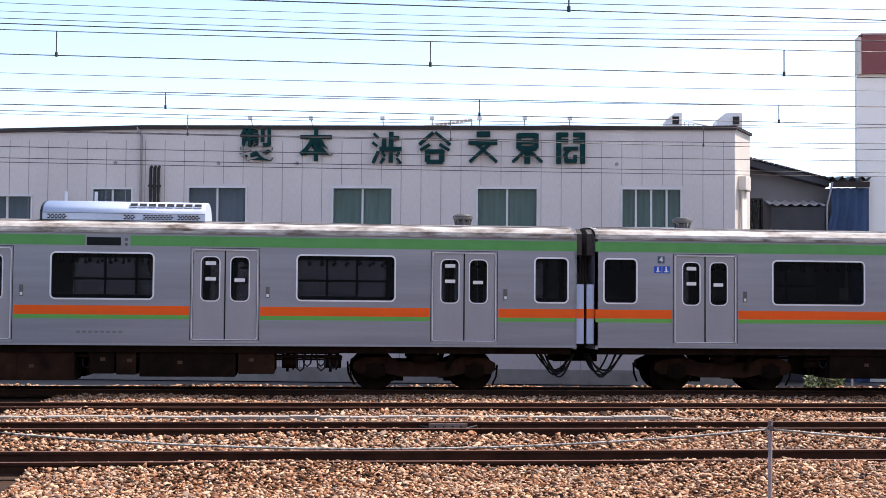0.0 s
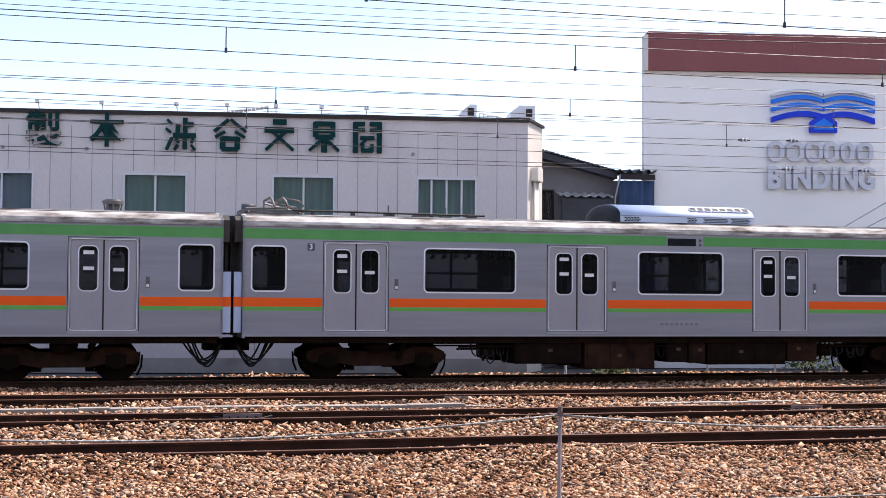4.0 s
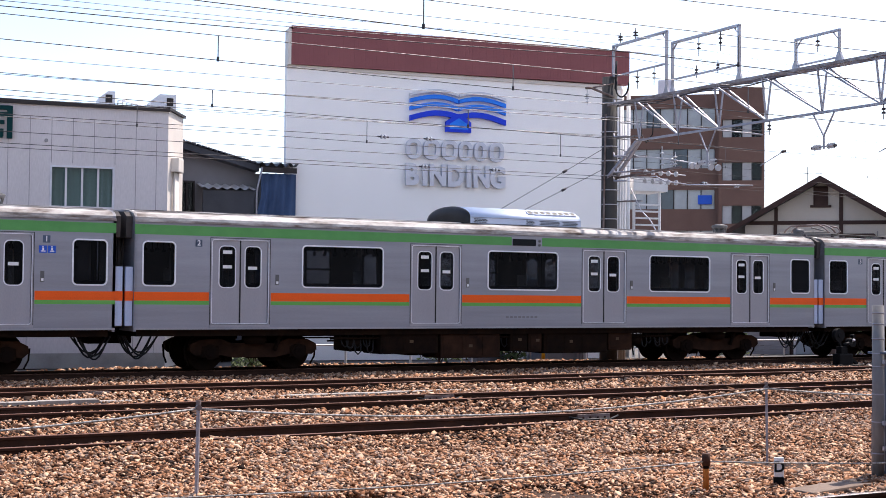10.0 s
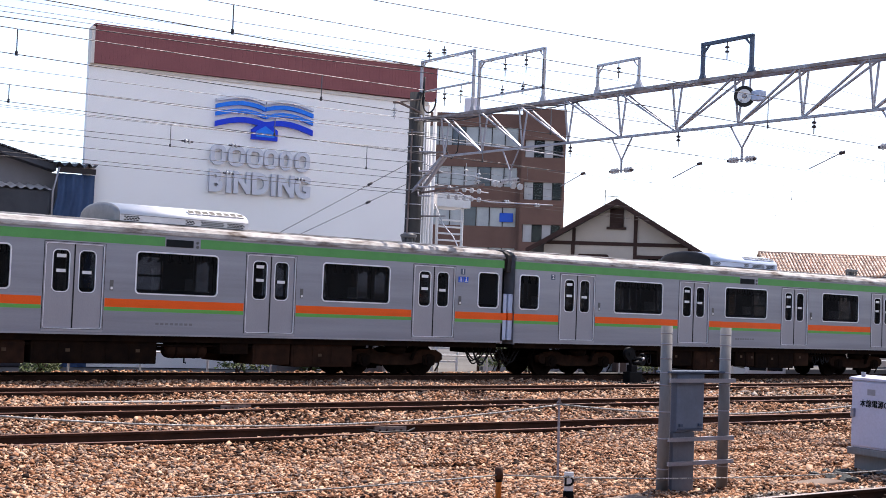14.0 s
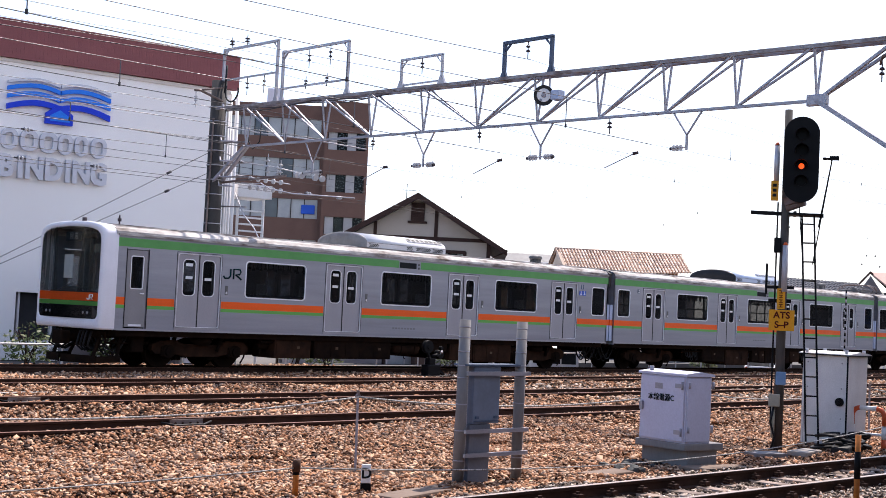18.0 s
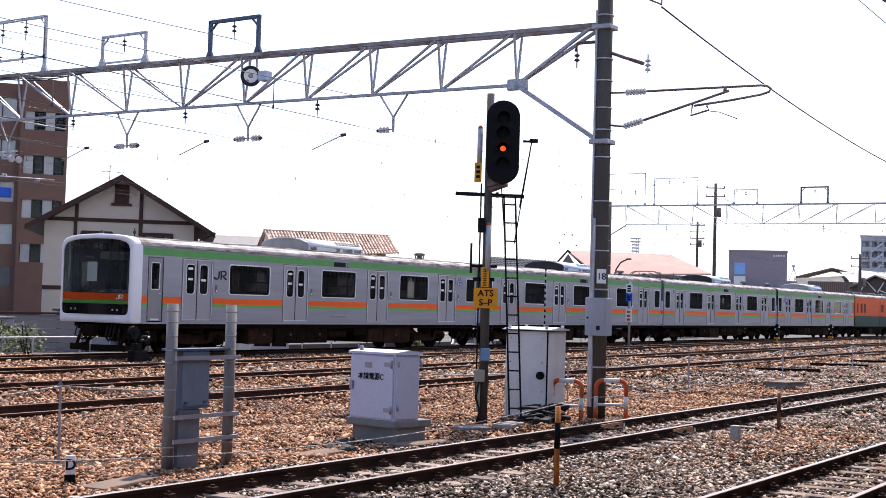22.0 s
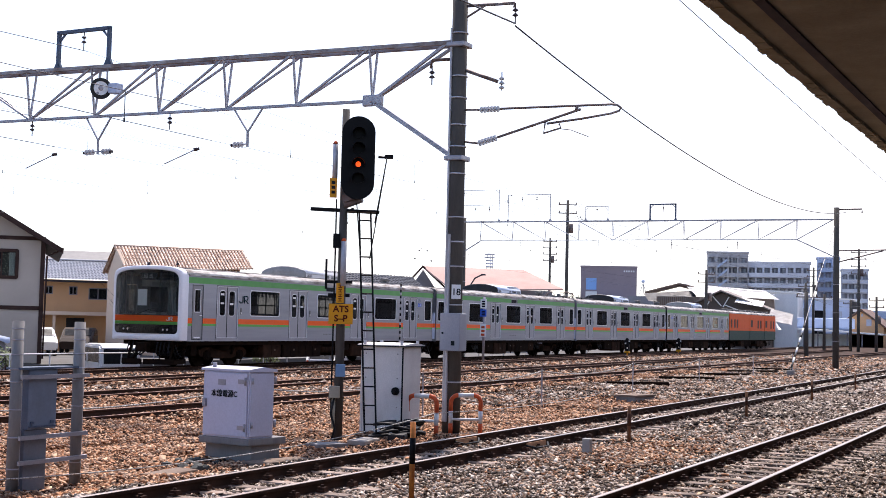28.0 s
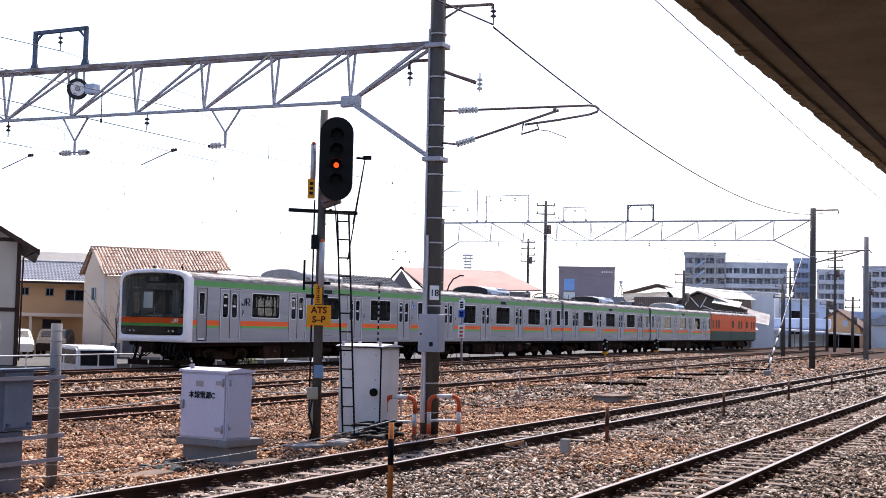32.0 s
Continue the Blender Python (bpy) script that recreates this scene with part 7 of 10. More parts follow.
def far_houses():
    # pink-roofed house
    b = thing("pink_roof_house", pose(100, 45, -0.3, 0, 0, -60), "low house with a wide pink metal roof", "house", "far houses")
    bm = bmesh.new()
    box(bm, -4.6, 7.0, 0.5, 6, 0, 4.9)
    prism(bm, [(-4.6, 4.9), (-2.6, 4.9), (-3.6, 6.4)], 0.5, 0.7)
    part("wall", bm, SHADEWALL, b)
    bm = bmesh.new()
    f = [bm.verts.new(p) for p in ((-3.7, 0.0, 6.66), (4.6, 0.4, 6.55), (7.2, -3.6, 5.0), (-1.7, -4.4, 4.72))]
    bm.faces.new(f)
    g = [bm.verts.new(p) for p in ((-3.7, 0.0, 6.54), (4.6, 0.4, 6.43), (7.2, -3.6, 4.88), (-1.7, -4.4, 4.60))]
    bm.faces.new(g[::-1])
    for i in range(4):
        bm.faces.new((f[i], f[(i + 1) % 4], g[(i + 1) % 4], g[i]))
    part("roof", bm, PINKROOF, b)
    bm = bmesh.new()
    prism(bm, [(-5.2, 5.0), (-3.7, 6.72), (-1.6, 4.8), (-1.75, 4.75), (-3.7, 6.5), (-5.05, 4.95)], -0.45, -0.3)
    part("barge_board", bm, DARKWOOD, b)
    # dark ribbed roof before it
    b = thing("dark_roof_house", pose(80, 45, -0.3, 0, 0, -60), "house with a dark ribbed tile roof", "house", "far houses")
    bm = bmesh.new()
    box(bm, 0, 5, 1.0, 5, 0, 4.5)
    part("wall", bm, SHADEWALL, b)
    tiled_slope((-0.3, 0.4, 4.55), (5.2, 0.4, 4.55), (-0.2, 2.4, 5.4), (4.6, 2.4, 5.2), 6, 22, BLUETILE, b)
    # long shed by the end of the train
    b = thing("goods_shed", pose(165, 39.1, -0.72, 0, 0, -75) @ Matrix.Diagonal((1.222, 1.222, 1.222, 1)), "weathered goods shed with grey and rusty sheet roofs", "shed")
    bm = bmesh.new()
    holed_wall(bm, -6, 4.3, 0, 5.3, [(1.2, 2.6, 0.2, 2.2)], 0.3, 0.6)
    box(bm, -6, 4.3, 0.6, 9, 0, 5.0)
    w = part("wall", bm, material_cache("weathered_boards", (0.23, 0.19, 0.165)), b)
    for o, mat, nm in (([(-8.5, 5.8), (-5.0, 6.75), (-2.2, 6.05), (-2.2, 5.9), (-5.0, 6.55), (-8.5, 5.6)], RUSTROOF, "rusty_roof"),):
        bm = bmesh.new()
        prism(bm, o, -0.4 if mat is SHEETROOF else 2.0, 9)
        part(nm, bm, mat, b)
    for nm, mat, q in (("sheet_roof", WHITESHEET, ((-3.4, -1.6, 5.45), (4.7, -1.6, 5.15), (3.6, 3.4, 6.15), (-4.6, 3.4, 6.75))), ("tile_roof", BLUETILE, ((-8.0, -1.8, 4.75), (-3.0, -1.8, 4.6), (-3.6, 1.2, 5.95), (-8.6, 1.2, 5.6)))):
        bm = bmesh.new()
        bm.faces.new([bm.verts.new(p) for p in q])
        bmesh.ops.solidify(bm, geom=bm.faces[:], thickness=0.14)
        part(nm, bm, mat, b)
    bm = bmesh.new()
    prism(bm, [(-7.5, 5.0), (0.5, 5.4), (0.5, 4.6), (-7.5, 4.2)], -1.2, -1.0)
    part("tiled_verge", bm, BLUETILE, b)
    bm = bmesh.new()
    f = [bm.verts.new(p) for p in ((2.2, -2.2, 2.3), (4.9, -2.2, 2.2), (4.3, 0.2, 3.2), (2.0, 0.2, 3.3))]
    bm.faces.new(f)
    part("porch_sheet", bm, SHEETROOF, b)
    bm = bmesh.new()
    box(bm, 4.4, 6.6, 0.5, 8, 0, 5.8)
    part("grey_block", bm, SHEDWALL, b)
    b = thing("timber_shed", pose(160, 0, -0.3, 0, 0, -90), "dark timber shed with pale braces and a striped awning", "shed", "far sheds")
    dark = material_cache("weathered_boards", (0.23, 0.19, 0.165))
    bm = bmesh.new()
    prism(bm, [(-41.6, 0), (-33.6, 0), (-33.6, 4.6), (-38.9, 6.5), (-41.6, 5.4)], 0, 3)
    w = part("wall", bm, material_cache("brown_shed_boards", (0.10, 0.075, 0.062)), b)
    for p, q in (((-41.9, 5.3), (-38.9, 6.72)), ((-38.9, 6.72), (-33.2, 4.6))):
        bm = bmesh.new()
        bar(bm, (p[0], 1.2, p[1]), (q[0], 1.2, q[1]), 4.0, 0.14, (0, 0, 1))
        part("roof", bm, dark, b)
    for p, q in (((-40.6, 5.0), (-40.1, 6.0)), ((-40.0, 6.1), (-38.9, 4.9)), ((-38.7, 4.8), (-38.0, 6.0)), ((-38.4, 5.0), (-37.0, 4.5))):
        bm = bmesh.new()
        bar(bm, (p[0], -0.1, p[1]), (q[0], -0.1, q[1]), 0.10, 0.16, (0, 1, 0))
        part("brace", bm, WHITESHEET, w)
    for k in range(9):
        bm = bmesh.new()
        u = -36.8 + k * 0.36
        bar(bm, (u, -1.6, 5.35 - k * 0.06), (u - 0.1, 0.3, 6.0 - k * 0.06), 0.34, 0.04)
        part("awning_strip", bm, WHITESHEET if k % 2 == 0 else SHEETROOF, b)
    bm = bmesh.new()
    box(bm, -47.0, -41.65, 0.4, 3, 0, 6.0)
    part("boarded_wall", bm, dark, b)
    bm = bmesh.new()
    box(bm, 0, 0.09, 0.34, 0.398, 0.1, 5.95)
    strip = mesh_of("cover_strip", bm, RUSTROOF)
    for k in range(22):
        part("cover_strip", strip, RUSTROOF, b, "", (-46.95 + k * 0.24, 0, 0))
    bm = bmesh.new()
    bm.faces.new([bm.verts.new(p) for p in ((-33.0, -2.4, 3.35), (-30.2, -2.4, 2.85), (-30.6, 0.5, 4.1), (-33.2, 0.5, 4.7))])
    bmesh.ops.solidify(bm, geom=bm.faces[:], thickness=0.08)
    part("lean_to_roof", bm, SHEETROOF, b)
    # sheds, canopy and cottage past the far mast; here u runs along the row and the fronts face the yard
    row = lambda x: pose(x, 0, -0.3, 0, 0, -90)
    b = thing("far_shed", row(201), "plain grey boarded shed with a flat pale roof", "shed", "far sheds")
    bm = bmesh.new()
    holed_wall(bm, -43.0, -37.9, 0, 7.7, [(-41.6, -40.6, 4.6, 5.4), (-39.6, -38.9, 0.3, 2.3)], 0, 0.3)
    box(bm, -43.0, -37.9, 0.5, 9, 0, 7.6)
    part("wall", bm, SHEDWALL, b)
    bm = bmesh.new()
    prism(bm, [(-43.4, 7.72), (-37.6, 7.72), (-37.6, 7.9), (-43.4, 8.1)], -0.6, 9.4)
    part("roof", bm, WHITESHEET, b)
    bm = bmesh.new()
    f = [bm.verts.new(p) for p in ((-41.4, -3.2, 3.6), (-38.2, -3.2, 3.2), (-38.0, 0.0, 4.6), (-41.6, 0.0, 5.0))]
    bm.faces.new(f)
    bmesh.ops.solidify(bm, geom=bm.faces[:], thickness=0.1)
    part("lean_to_roof", bm, WHITESHEET, b)
    b = thing("blue_works", row(206), "pale blue works with a dark loading door", "shed", "far sheds")
    bm = bmesh.new()
    holed_wall(bm, -38.8, -31.2, 0, 6.9, [(-36.2, -34.6, 0.2, 5.3), (-38.2, -37.2, 4.6, 5.6), (-33.6, -32.2, 4.3, 5.2)], 0, 0.3)
    w = part("wall", bm, SHEDBLUE, b)
    bm = bmesh.new()
    box(bm, -38.8, -31.2, 1.2, 8, 0, 6.8)
    part("rear_block", bm, ROOMDARK, b)
    bm = bmesh.new()
    prism(bm, [(-39.1, 6.92), (-30.9, 6.92), (-30.9, 7.1), (-39.1, 7.3)], -0.5, 8.4)
    part("roof", bm, WHITESHEET, b)
    for x0, x1, z0, z1 in ((-38.2, -37.2, 4.6, 5.6), (-33.6, -32.2, 4.3, 5.2)):
        bm = bmesh.new()
        box(bm, x0, x1, 0.1, 0.15, z0, z1)
        part("window_pane", bm, HAZEPANE, w)
    b = thing("loading_canopy", row(197), "long white platform canopy with a pale blue parapet", "canopy", "far sheds")
    bm = bmesh.new()
    prism(bm, [(-38.4, 2.70), (-25.4, 2.05), (-25.4, 1.85), (-38.4, 2.45)], -2.2, 5)
    part("roof", bm, WHITESHEET, b)
    bm = bmesh.new()
    soft_box(bm, -37.6, -29.2, 0.2, 1.4, 2.62, 4.1, 0.25)
    part("parapet", bm, SHEDBLUE, b)
    for k in range(7):
        bm = bmesh.new()
        box(bm, -37.9 + k * 2.0, -37.75 + k * 2.0, -1.6, -1.45, 0, 2.2)
        part("post", bm, SHADEWALL, b)
    bm = bmesh.new()
    box(bm, -38.2, -25.6, 3.0, 3.2, 0, 1.85)
    part("rear_wall", bm, SHEDWALL, b)
    b = thing("white_roof_shed", row(210), "low shed with a bright white roof", "shed", "far sheds")
    bm = bmesh.new()
    box(bm, -35.0, -31.4, 0, 5, 0, 5.2)
    part("wall", bm, SHEDBLUE, b)
    bm = bmesh.new()
    prism(bm, [(-35.3, 5.22), (-31.1, 5.22), (-31.3, 6.1), (-35.1, 6.3)], -0.5, 5.4)
    part("roof", bm, WHITESHEET, b)
    b = thing("ochre_cottage", row(200), "small ochre cottage with a wide brown gable roof", "house", "far houses")
    bm = bmesh.new()
    prism(bm, [(-30.1, 0), (-25.5, 0), (-25.5, 2.9), (-28.6, 5.15), (-30.1, 4.2)], 0, 9)
    w = part("wall", bm, OCHRE, b)
    bm = bmesh.new()
    prism(bm, [(-30.7, 4.05), (-28.59, 5.55), (-24.9, 2.85), (-24.9, 2.62), (-28.6, 5.3), (-30.7, 3.85)], -0.6, 9.6)
    part("roof", bm, RUSTROOF, b)
    for x0, x1, z0, z1 in ((-27.9, -27.2, 3.1, 4.05), (-29.1, -28.85, 4.45, 4.8), (-28.6, -28.35, 4.45, 4.8)):
        bm = bmesh.new()
        box(bm, x0, x1, -0.05, -0.002, z0, z1)
        part("window_pane", bm, HAZEPANE, w)
    b = thing("far_shed", row(205), "low far shed with a grey sheet roof", "shed", "far sheds")
    bm = bmesh.new()
    box(bm, -25.0, -16.0, 0, 7, 0, 3.4)
    part("wall", bm, SHEDWALL, b)
    bm = bmesh.new()
    prism(bm, [(-25.3, 3.42), (-15.7, 3.42), (-17.5, 4.9), (-23.0, 4.9)], -0.5, 7.5)
    part("roof", bm, GREYTILE, b)


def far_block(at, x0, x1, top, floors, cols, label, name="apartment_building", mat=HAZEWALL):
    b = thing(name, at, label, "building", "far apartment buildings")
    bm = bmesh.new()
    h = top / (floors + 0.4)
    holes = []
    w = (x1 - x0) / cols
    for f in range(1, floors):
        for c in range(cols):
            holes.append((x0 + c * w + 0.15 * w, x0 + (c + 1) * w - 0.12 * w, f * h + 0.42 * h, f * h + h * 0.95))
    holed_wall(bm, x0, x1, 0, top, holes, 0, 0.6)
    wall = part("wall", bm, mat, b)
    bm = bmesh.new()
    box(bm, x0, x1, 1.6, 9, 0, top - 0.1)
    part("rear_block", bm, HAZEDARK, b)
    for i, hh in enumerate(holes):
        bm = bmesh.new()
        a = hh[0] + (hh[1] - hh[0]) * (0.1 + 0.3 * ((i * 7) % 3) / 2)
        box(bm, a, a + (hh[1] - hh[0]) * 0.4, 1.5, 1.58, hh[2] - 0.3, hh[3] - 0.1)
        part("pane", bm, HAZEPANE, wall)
    for c in range(1, cols):
        if c % 2 or cols < 6:
            bm = bmesh.new()
            box(bm, x0 + c * w - 0.06, x0 + c * w + 0.06, -0.94, -0.003, h, top - 0.3)
            part("partition", bm, mat, b)
    for f in range(1, floors):
        bm = bmesh.new()
        box(bm, x0 + 0.3, x1 - 0.3, -1.1, -0.95, f * h, f * h + 0.42 * h)
        box(bm, x0 + 0.3, x1 - 0.3, -0.95, -0.002, f * h, f * h + 0.06 * h)
        part("balcony", bm, mat, b)
    bm = bmesh.new()
    box(bm, x0 - 0.2, x1 + 0.2, -0.2, 9, top, top + 0.35)
    part("roof_edge", bm, mat, b)
    return b


def far_town():
    b = thing("store_building", pose(237, 79, -0.3, 0, 0, -72), "windowless violet-brown store with a blue panel", "building")
    bm = bmesh.new()
    box(bm, -4.6, 5.6, 0, 12, 0, 13.0)
    w = part("wall", bm, VIOLETWALL, b)
    bm = bmesh.new()
    box(bm, -4.7, 5.7, -0.1, 12.1, 13.0, 13.3)
    part("roof_edge", bm, VIOLETWALL, b)
    bm = bmesh.new()
    box(bm, -3.6, -1.7, -0.06, -0.001, 8.9, 11.0)
    part("blue_panel", bm, material_cache("pale_blue_panel", (0.24, 0.42, 0.75)), w, "plain blue panel")
    bm = bmesh.new()
    for k in range(5):
        box(bm, 3.2 + k * 0.42, 3.45 + k * 0.42, -0.06, -0.001, 12.2, 12.5)
    part("sign_bar", bm, PAPER, w)
    bm = bmesh.new()
    box(bm, -3.6, -1.6, -3, -1, 0, 8.5)
    part("white_tank", bm, WHITEPAINT, b)
    bm = bmesh.new()
    box(bm, -1.5, 6.5, -4, -1, 0, 6.6)
    part("low_wing", bm, PALESHEET, b)
    # tower concrete lightened too, the haze being part of its colour
    tower = material_cache("hazed_brown_concrete", (0.50, 0.475, 0.485))
    b = far_block(pose(340, 86.5, -0.3, 0, 0, -76), 0, 10.2, 21.6, 8, 5, "far brown-grey tower block with open stairs", mat=tower)
    for k in range(6):
        bm = bmesh.new()
        z = 5.2 + k * 2.55
        bar(bm, (2.6, -1.3, z), (5.0, -1.3, z + 1.9), 0.25, 0.5)
        part("stair_flight", bm, PALESHEET, b)
    for x in (2.4, 5.2, 7.6):
        bm = bmesh.new()
        box(bm, x - 0.18, x + 0.18, -1.5, -1.11, 0, 21.2)
        part("pier", bm, tower, b)
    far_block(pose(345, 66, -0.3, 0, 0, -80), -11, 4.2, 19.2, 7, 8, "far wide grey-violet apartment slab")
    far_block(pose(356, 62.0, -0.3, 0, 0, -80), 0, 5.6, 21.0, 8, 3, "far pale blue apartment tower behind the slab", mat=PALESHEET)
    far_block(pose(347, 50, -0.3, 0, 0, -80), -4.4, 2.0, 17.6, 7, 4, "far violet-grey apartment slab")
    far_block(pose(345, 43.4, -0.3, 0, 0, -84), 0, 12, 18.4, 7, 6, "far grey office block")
    # banded radio mast, and a small lit cone on a roof
    t = thing("radio_mast", (300, 129.4, -0.3), "far banded radio mast over the roofs", "mast")
    bm = bmesh.new()
    for dx, dy in ((-0.5, -0.5), (0.5, -0.5), (0, 0.6)):
        rod(bm, (dx * 2.0, dy * 2.0, 0), (dx, dy, 19.0), 0.07, 6)
    part("leg", bm, HAZEWALL, t)
    for k in range(5):
        bm = bmesh.new()
        rod(bm, (0, 0, 15.8 + k * 0.75), (0, 0, 16.1 + k * 0.75), 1.25 if k > 2 else 0.95, 12)
        part("aerial_ring", bm, HAZEWALL, t)
    t = thing("roof_beacon", (220, 66.8, -0.3), "small frame with a ball on a far roof", "beacon")
    bm = bmesh.new()
    for dx, dy in ((0, -0.75), (0, 0.75), (0.6, 0)):
        rod(bm, (dx, dy, 7.4), (0, 0, 9.6), 0.06, 5)
    part("frame", bm, HAZEDARK, t)
    bm = bmesh.new()
    bmesh.ops.create_icosphere(bm, subdivisions=2, radius=0.32)
    part("ball", bm, PALESHEET, t, "", (0, 0, 9.9))
    bm = bmesh.new()
    box(bm, -1.5, 1.5, -2.2, 2.2, 0, 7.4)
    part("roof_box", bm, SHADEWALL, t)
    t = thing("street_lamp", (95, 42.6, -0.3), "dark curved street lamp", "lamp")
    bm = bmesh.new()
    path(bm, [(0, 0.1, 0), (0, 0.05, 4.6), (0, -0.1, 5.1), (0, -0.45, 5.6), (0, -1.0, 5.85)], 0.06, 8)
    part("post", bm, WIRE, t)
    bm = bmesh.new()
    soft_box(bm, -0.1, 0.1, -1.3, -0.95, 5.80, 5.92, 0.03)
    part("lamp_head", bm, WIRE, t)
    far_block(pose(300, 34, -0.3, 0, 0, -84), -7, 5, 6.5, 2, 6, "far low pale works", "low_works", PALESHEET)
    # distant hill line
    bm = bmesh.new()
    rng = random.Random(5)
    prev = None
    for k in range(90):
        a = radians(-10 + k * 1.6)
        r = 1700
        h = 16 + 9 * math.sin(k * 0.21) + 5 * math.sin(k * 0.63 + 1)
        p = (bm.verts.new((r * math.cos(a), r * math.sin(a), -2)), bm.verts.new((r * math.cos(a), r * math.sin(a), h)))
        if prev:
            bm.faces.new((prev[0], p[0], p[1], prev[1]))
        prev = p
    # the air's haze is painted in: pale bluish grey over the whole ridge
    solo("backdrop_hills", bm, material_cache("hazed_hills", (0.45, 0.47, 0.52)), "pale far hills on the horizon", "hills", kind="structure")


print_works()
annex()
bare_tree(54.6, 42.4, 4.2, 4)
bindery()
apartment_block()
timber_house()
ochre_house()
cream_house()
far_houses()
far_town()


# ---- overhead line ----
SWITCHGREY = material("grey_switch_paint", (0.33, 0.33, 0.37), 0.5, 0, (0.26, 0.26, 0.29), 2, 0.5, 40, 0.05)
CHORD = material("stained_chord_steel", (0.34, 0.32, 0.33), 0.55, 0.3, (0.16, 0.11, 0.09), 3, 0.9, 40, 0.1)
GANTRY = pose(22.5, 10.4, -0.2, 0, 0, 87.04)


def lattice(b, length, top, bottom, feet, mid, mat_top, mat_web, web=0.036, chord=0.065):
    """Triangular lattice beam: two upper chords, one lower chord, webs that lean towards the middle."""
    s = 0.15
    for y in (-s, s):
        bm = bmesh.new()
        bar(bm, (0.1, y, top(0)), (length, y, top(length)), chord, chord * 1.15)
        part("upper_chord", bm, mat_top, b)
    bm = bmesh.new()
    bar(bm, (feet[0], 0, bottom(feet[0])), (feet[-1], 0, bottom(feet[-1])), chord * 1.1, chord * 0.85)
    part("lower_chord", bm, mat_web, b)
    for u in feet:
        for y in (-s, s):
            bm = bmesh.new()
            bar(bm, (u, 0, bottom(u)), (u, y, top(u)), web)
            part("web_post", bm, mat_web, b)
    for a, c in zip(feet, feet[1:]):
        lo, hi = (c, a) if (a + c) / 2 < mid else (a, c)
        for y in (-s, s):
            bm = bmesh.new()
            bar(bm, (lo, 0, bottom(lo)), (hi, y, top(hi)), web * 1.1)
            part("web_diagonal", bm, mat_web, b)
    for k in range(int(length / 0.9)):
        bm = bmesh.new()
        bar(bm, (0.4 + k * 0.9, -s, top(0.4 + k * 0.9)), (0.4 + k * 0.9 + (0.45 if k % 2 else 0), s, top(0.4 + k * 0.9)), web * 0.8)
        part("cross_tie", bm, mat_top, b)


def insulator(parent, at, down=0.42, discs=2, mat=DARKPORC, r=0.058):
    """A hanging rod with flared discs on it."""
    bm = bmesh.new()
    x, y, z = at
    rod(bm, (x, y, z), (x, y, z - down), 0.012, 6)
    o = part("insulator", bm, mat, parent)
    for k in range(discs):
        zz = z - down * (0.28 + 0.24 * k)
        bm = bmesh.new()
        rod(bm, (x, y, zz), (x, y, zz - 0.035), r * 0.55, 10, r)
        rod(bm, (x, y, zz - 0.035), (x, y, zz - 0.05), r, 10, r * 0.5)
        part("disc", bm, mat, o)
    return o


def hoop(b, u0, u1, z0, z1, w, mat, name="wire_frame", midbar=None, foot=0.15):
    """Upright frame on the beam from which a feeder hangs."""
    bm = bmesh.new()
    bar(bm, (u0, 0, z0), (u0 + 0.0, 0, z1), w, w, (0, 1, 0))
    bar(bm, (u1, 0, z0), (u1, 0, z1), w, w, (0, 1, 0))
    bar(bm, (u0 - w / 2, 0, z1), (u1 + w / 2, 0, z1), w, w)
    for u, s in ((u0, 1), (u1, -1)):
        prism(bm, [(u - 0.5 * foot - 0.03, z0), (u + 0.5 * foot + 0.03, z0), (u + 0.035, z0 + foot), (u - 0.035, z0 + foot)], -0.03, 0.03)
        bar(bm, (u, 0, z1 - 0.22), (u + s * 0.22, 0, z1), w * 0.5, w * 0.5, (0, 1, 0))
    if midbar:
        bar(bm, (u0, 0, midbar), (u1, 0, midbar), w * 0.7)
    return part(name, bm, mat, b)


def dropper_v(b, u, z, bottom, sides=(-1, 1)):
    """V hanger under the beam with a level bar that carries pairs of pale insulator discs."""
    bm = bmesh.new()
    for k in (-0.36, 0.36):
        bar(bm, (u + k, 0, bottom(u + k)), (u, 0, z + 0.24), 0.030)
    bar(bm, (u, 0, z + 0.24), (u, 0, z - 0.06), 0.05)
    o = part("hanger", bm, GALV, b)
    for s in sides:
        bm = bmesh.new()
        rod(bm, (u, 0, z), (u + s * 0.36, 0, z - 0.015), 0.016, 6)
        part("hanger_bar", bm, GALV, o)
        for k in (0.15, 0.235, 0.32):
            bm = bmesh.new()
            rod(bm, (u + s * k - 0.012, 0, z - 0.01), (u + s * k + 0.012, 0, z - 0.01), 0.068, 12, 0.055)
            part("disc_insulator", bm, PORCELAIN, o)
        bm = bmesh.new()
        rod(bm, (u + s * 0.35, 0, z - 0.015), (u + s * 0.40, 0, z - 0.015), 0.035, 8)
        part("end_clamp", bm, DARKPORC, o)


def ring_bands(parent, x, y, zs, r, mat=GALVBRIGHT):
    for z in zs:
        bm = bmesh.new()
        rod(bm, (x, y, z), (x, y, z + 0.025), r, 16)
        part("clamp_band", bm, mat, parent)


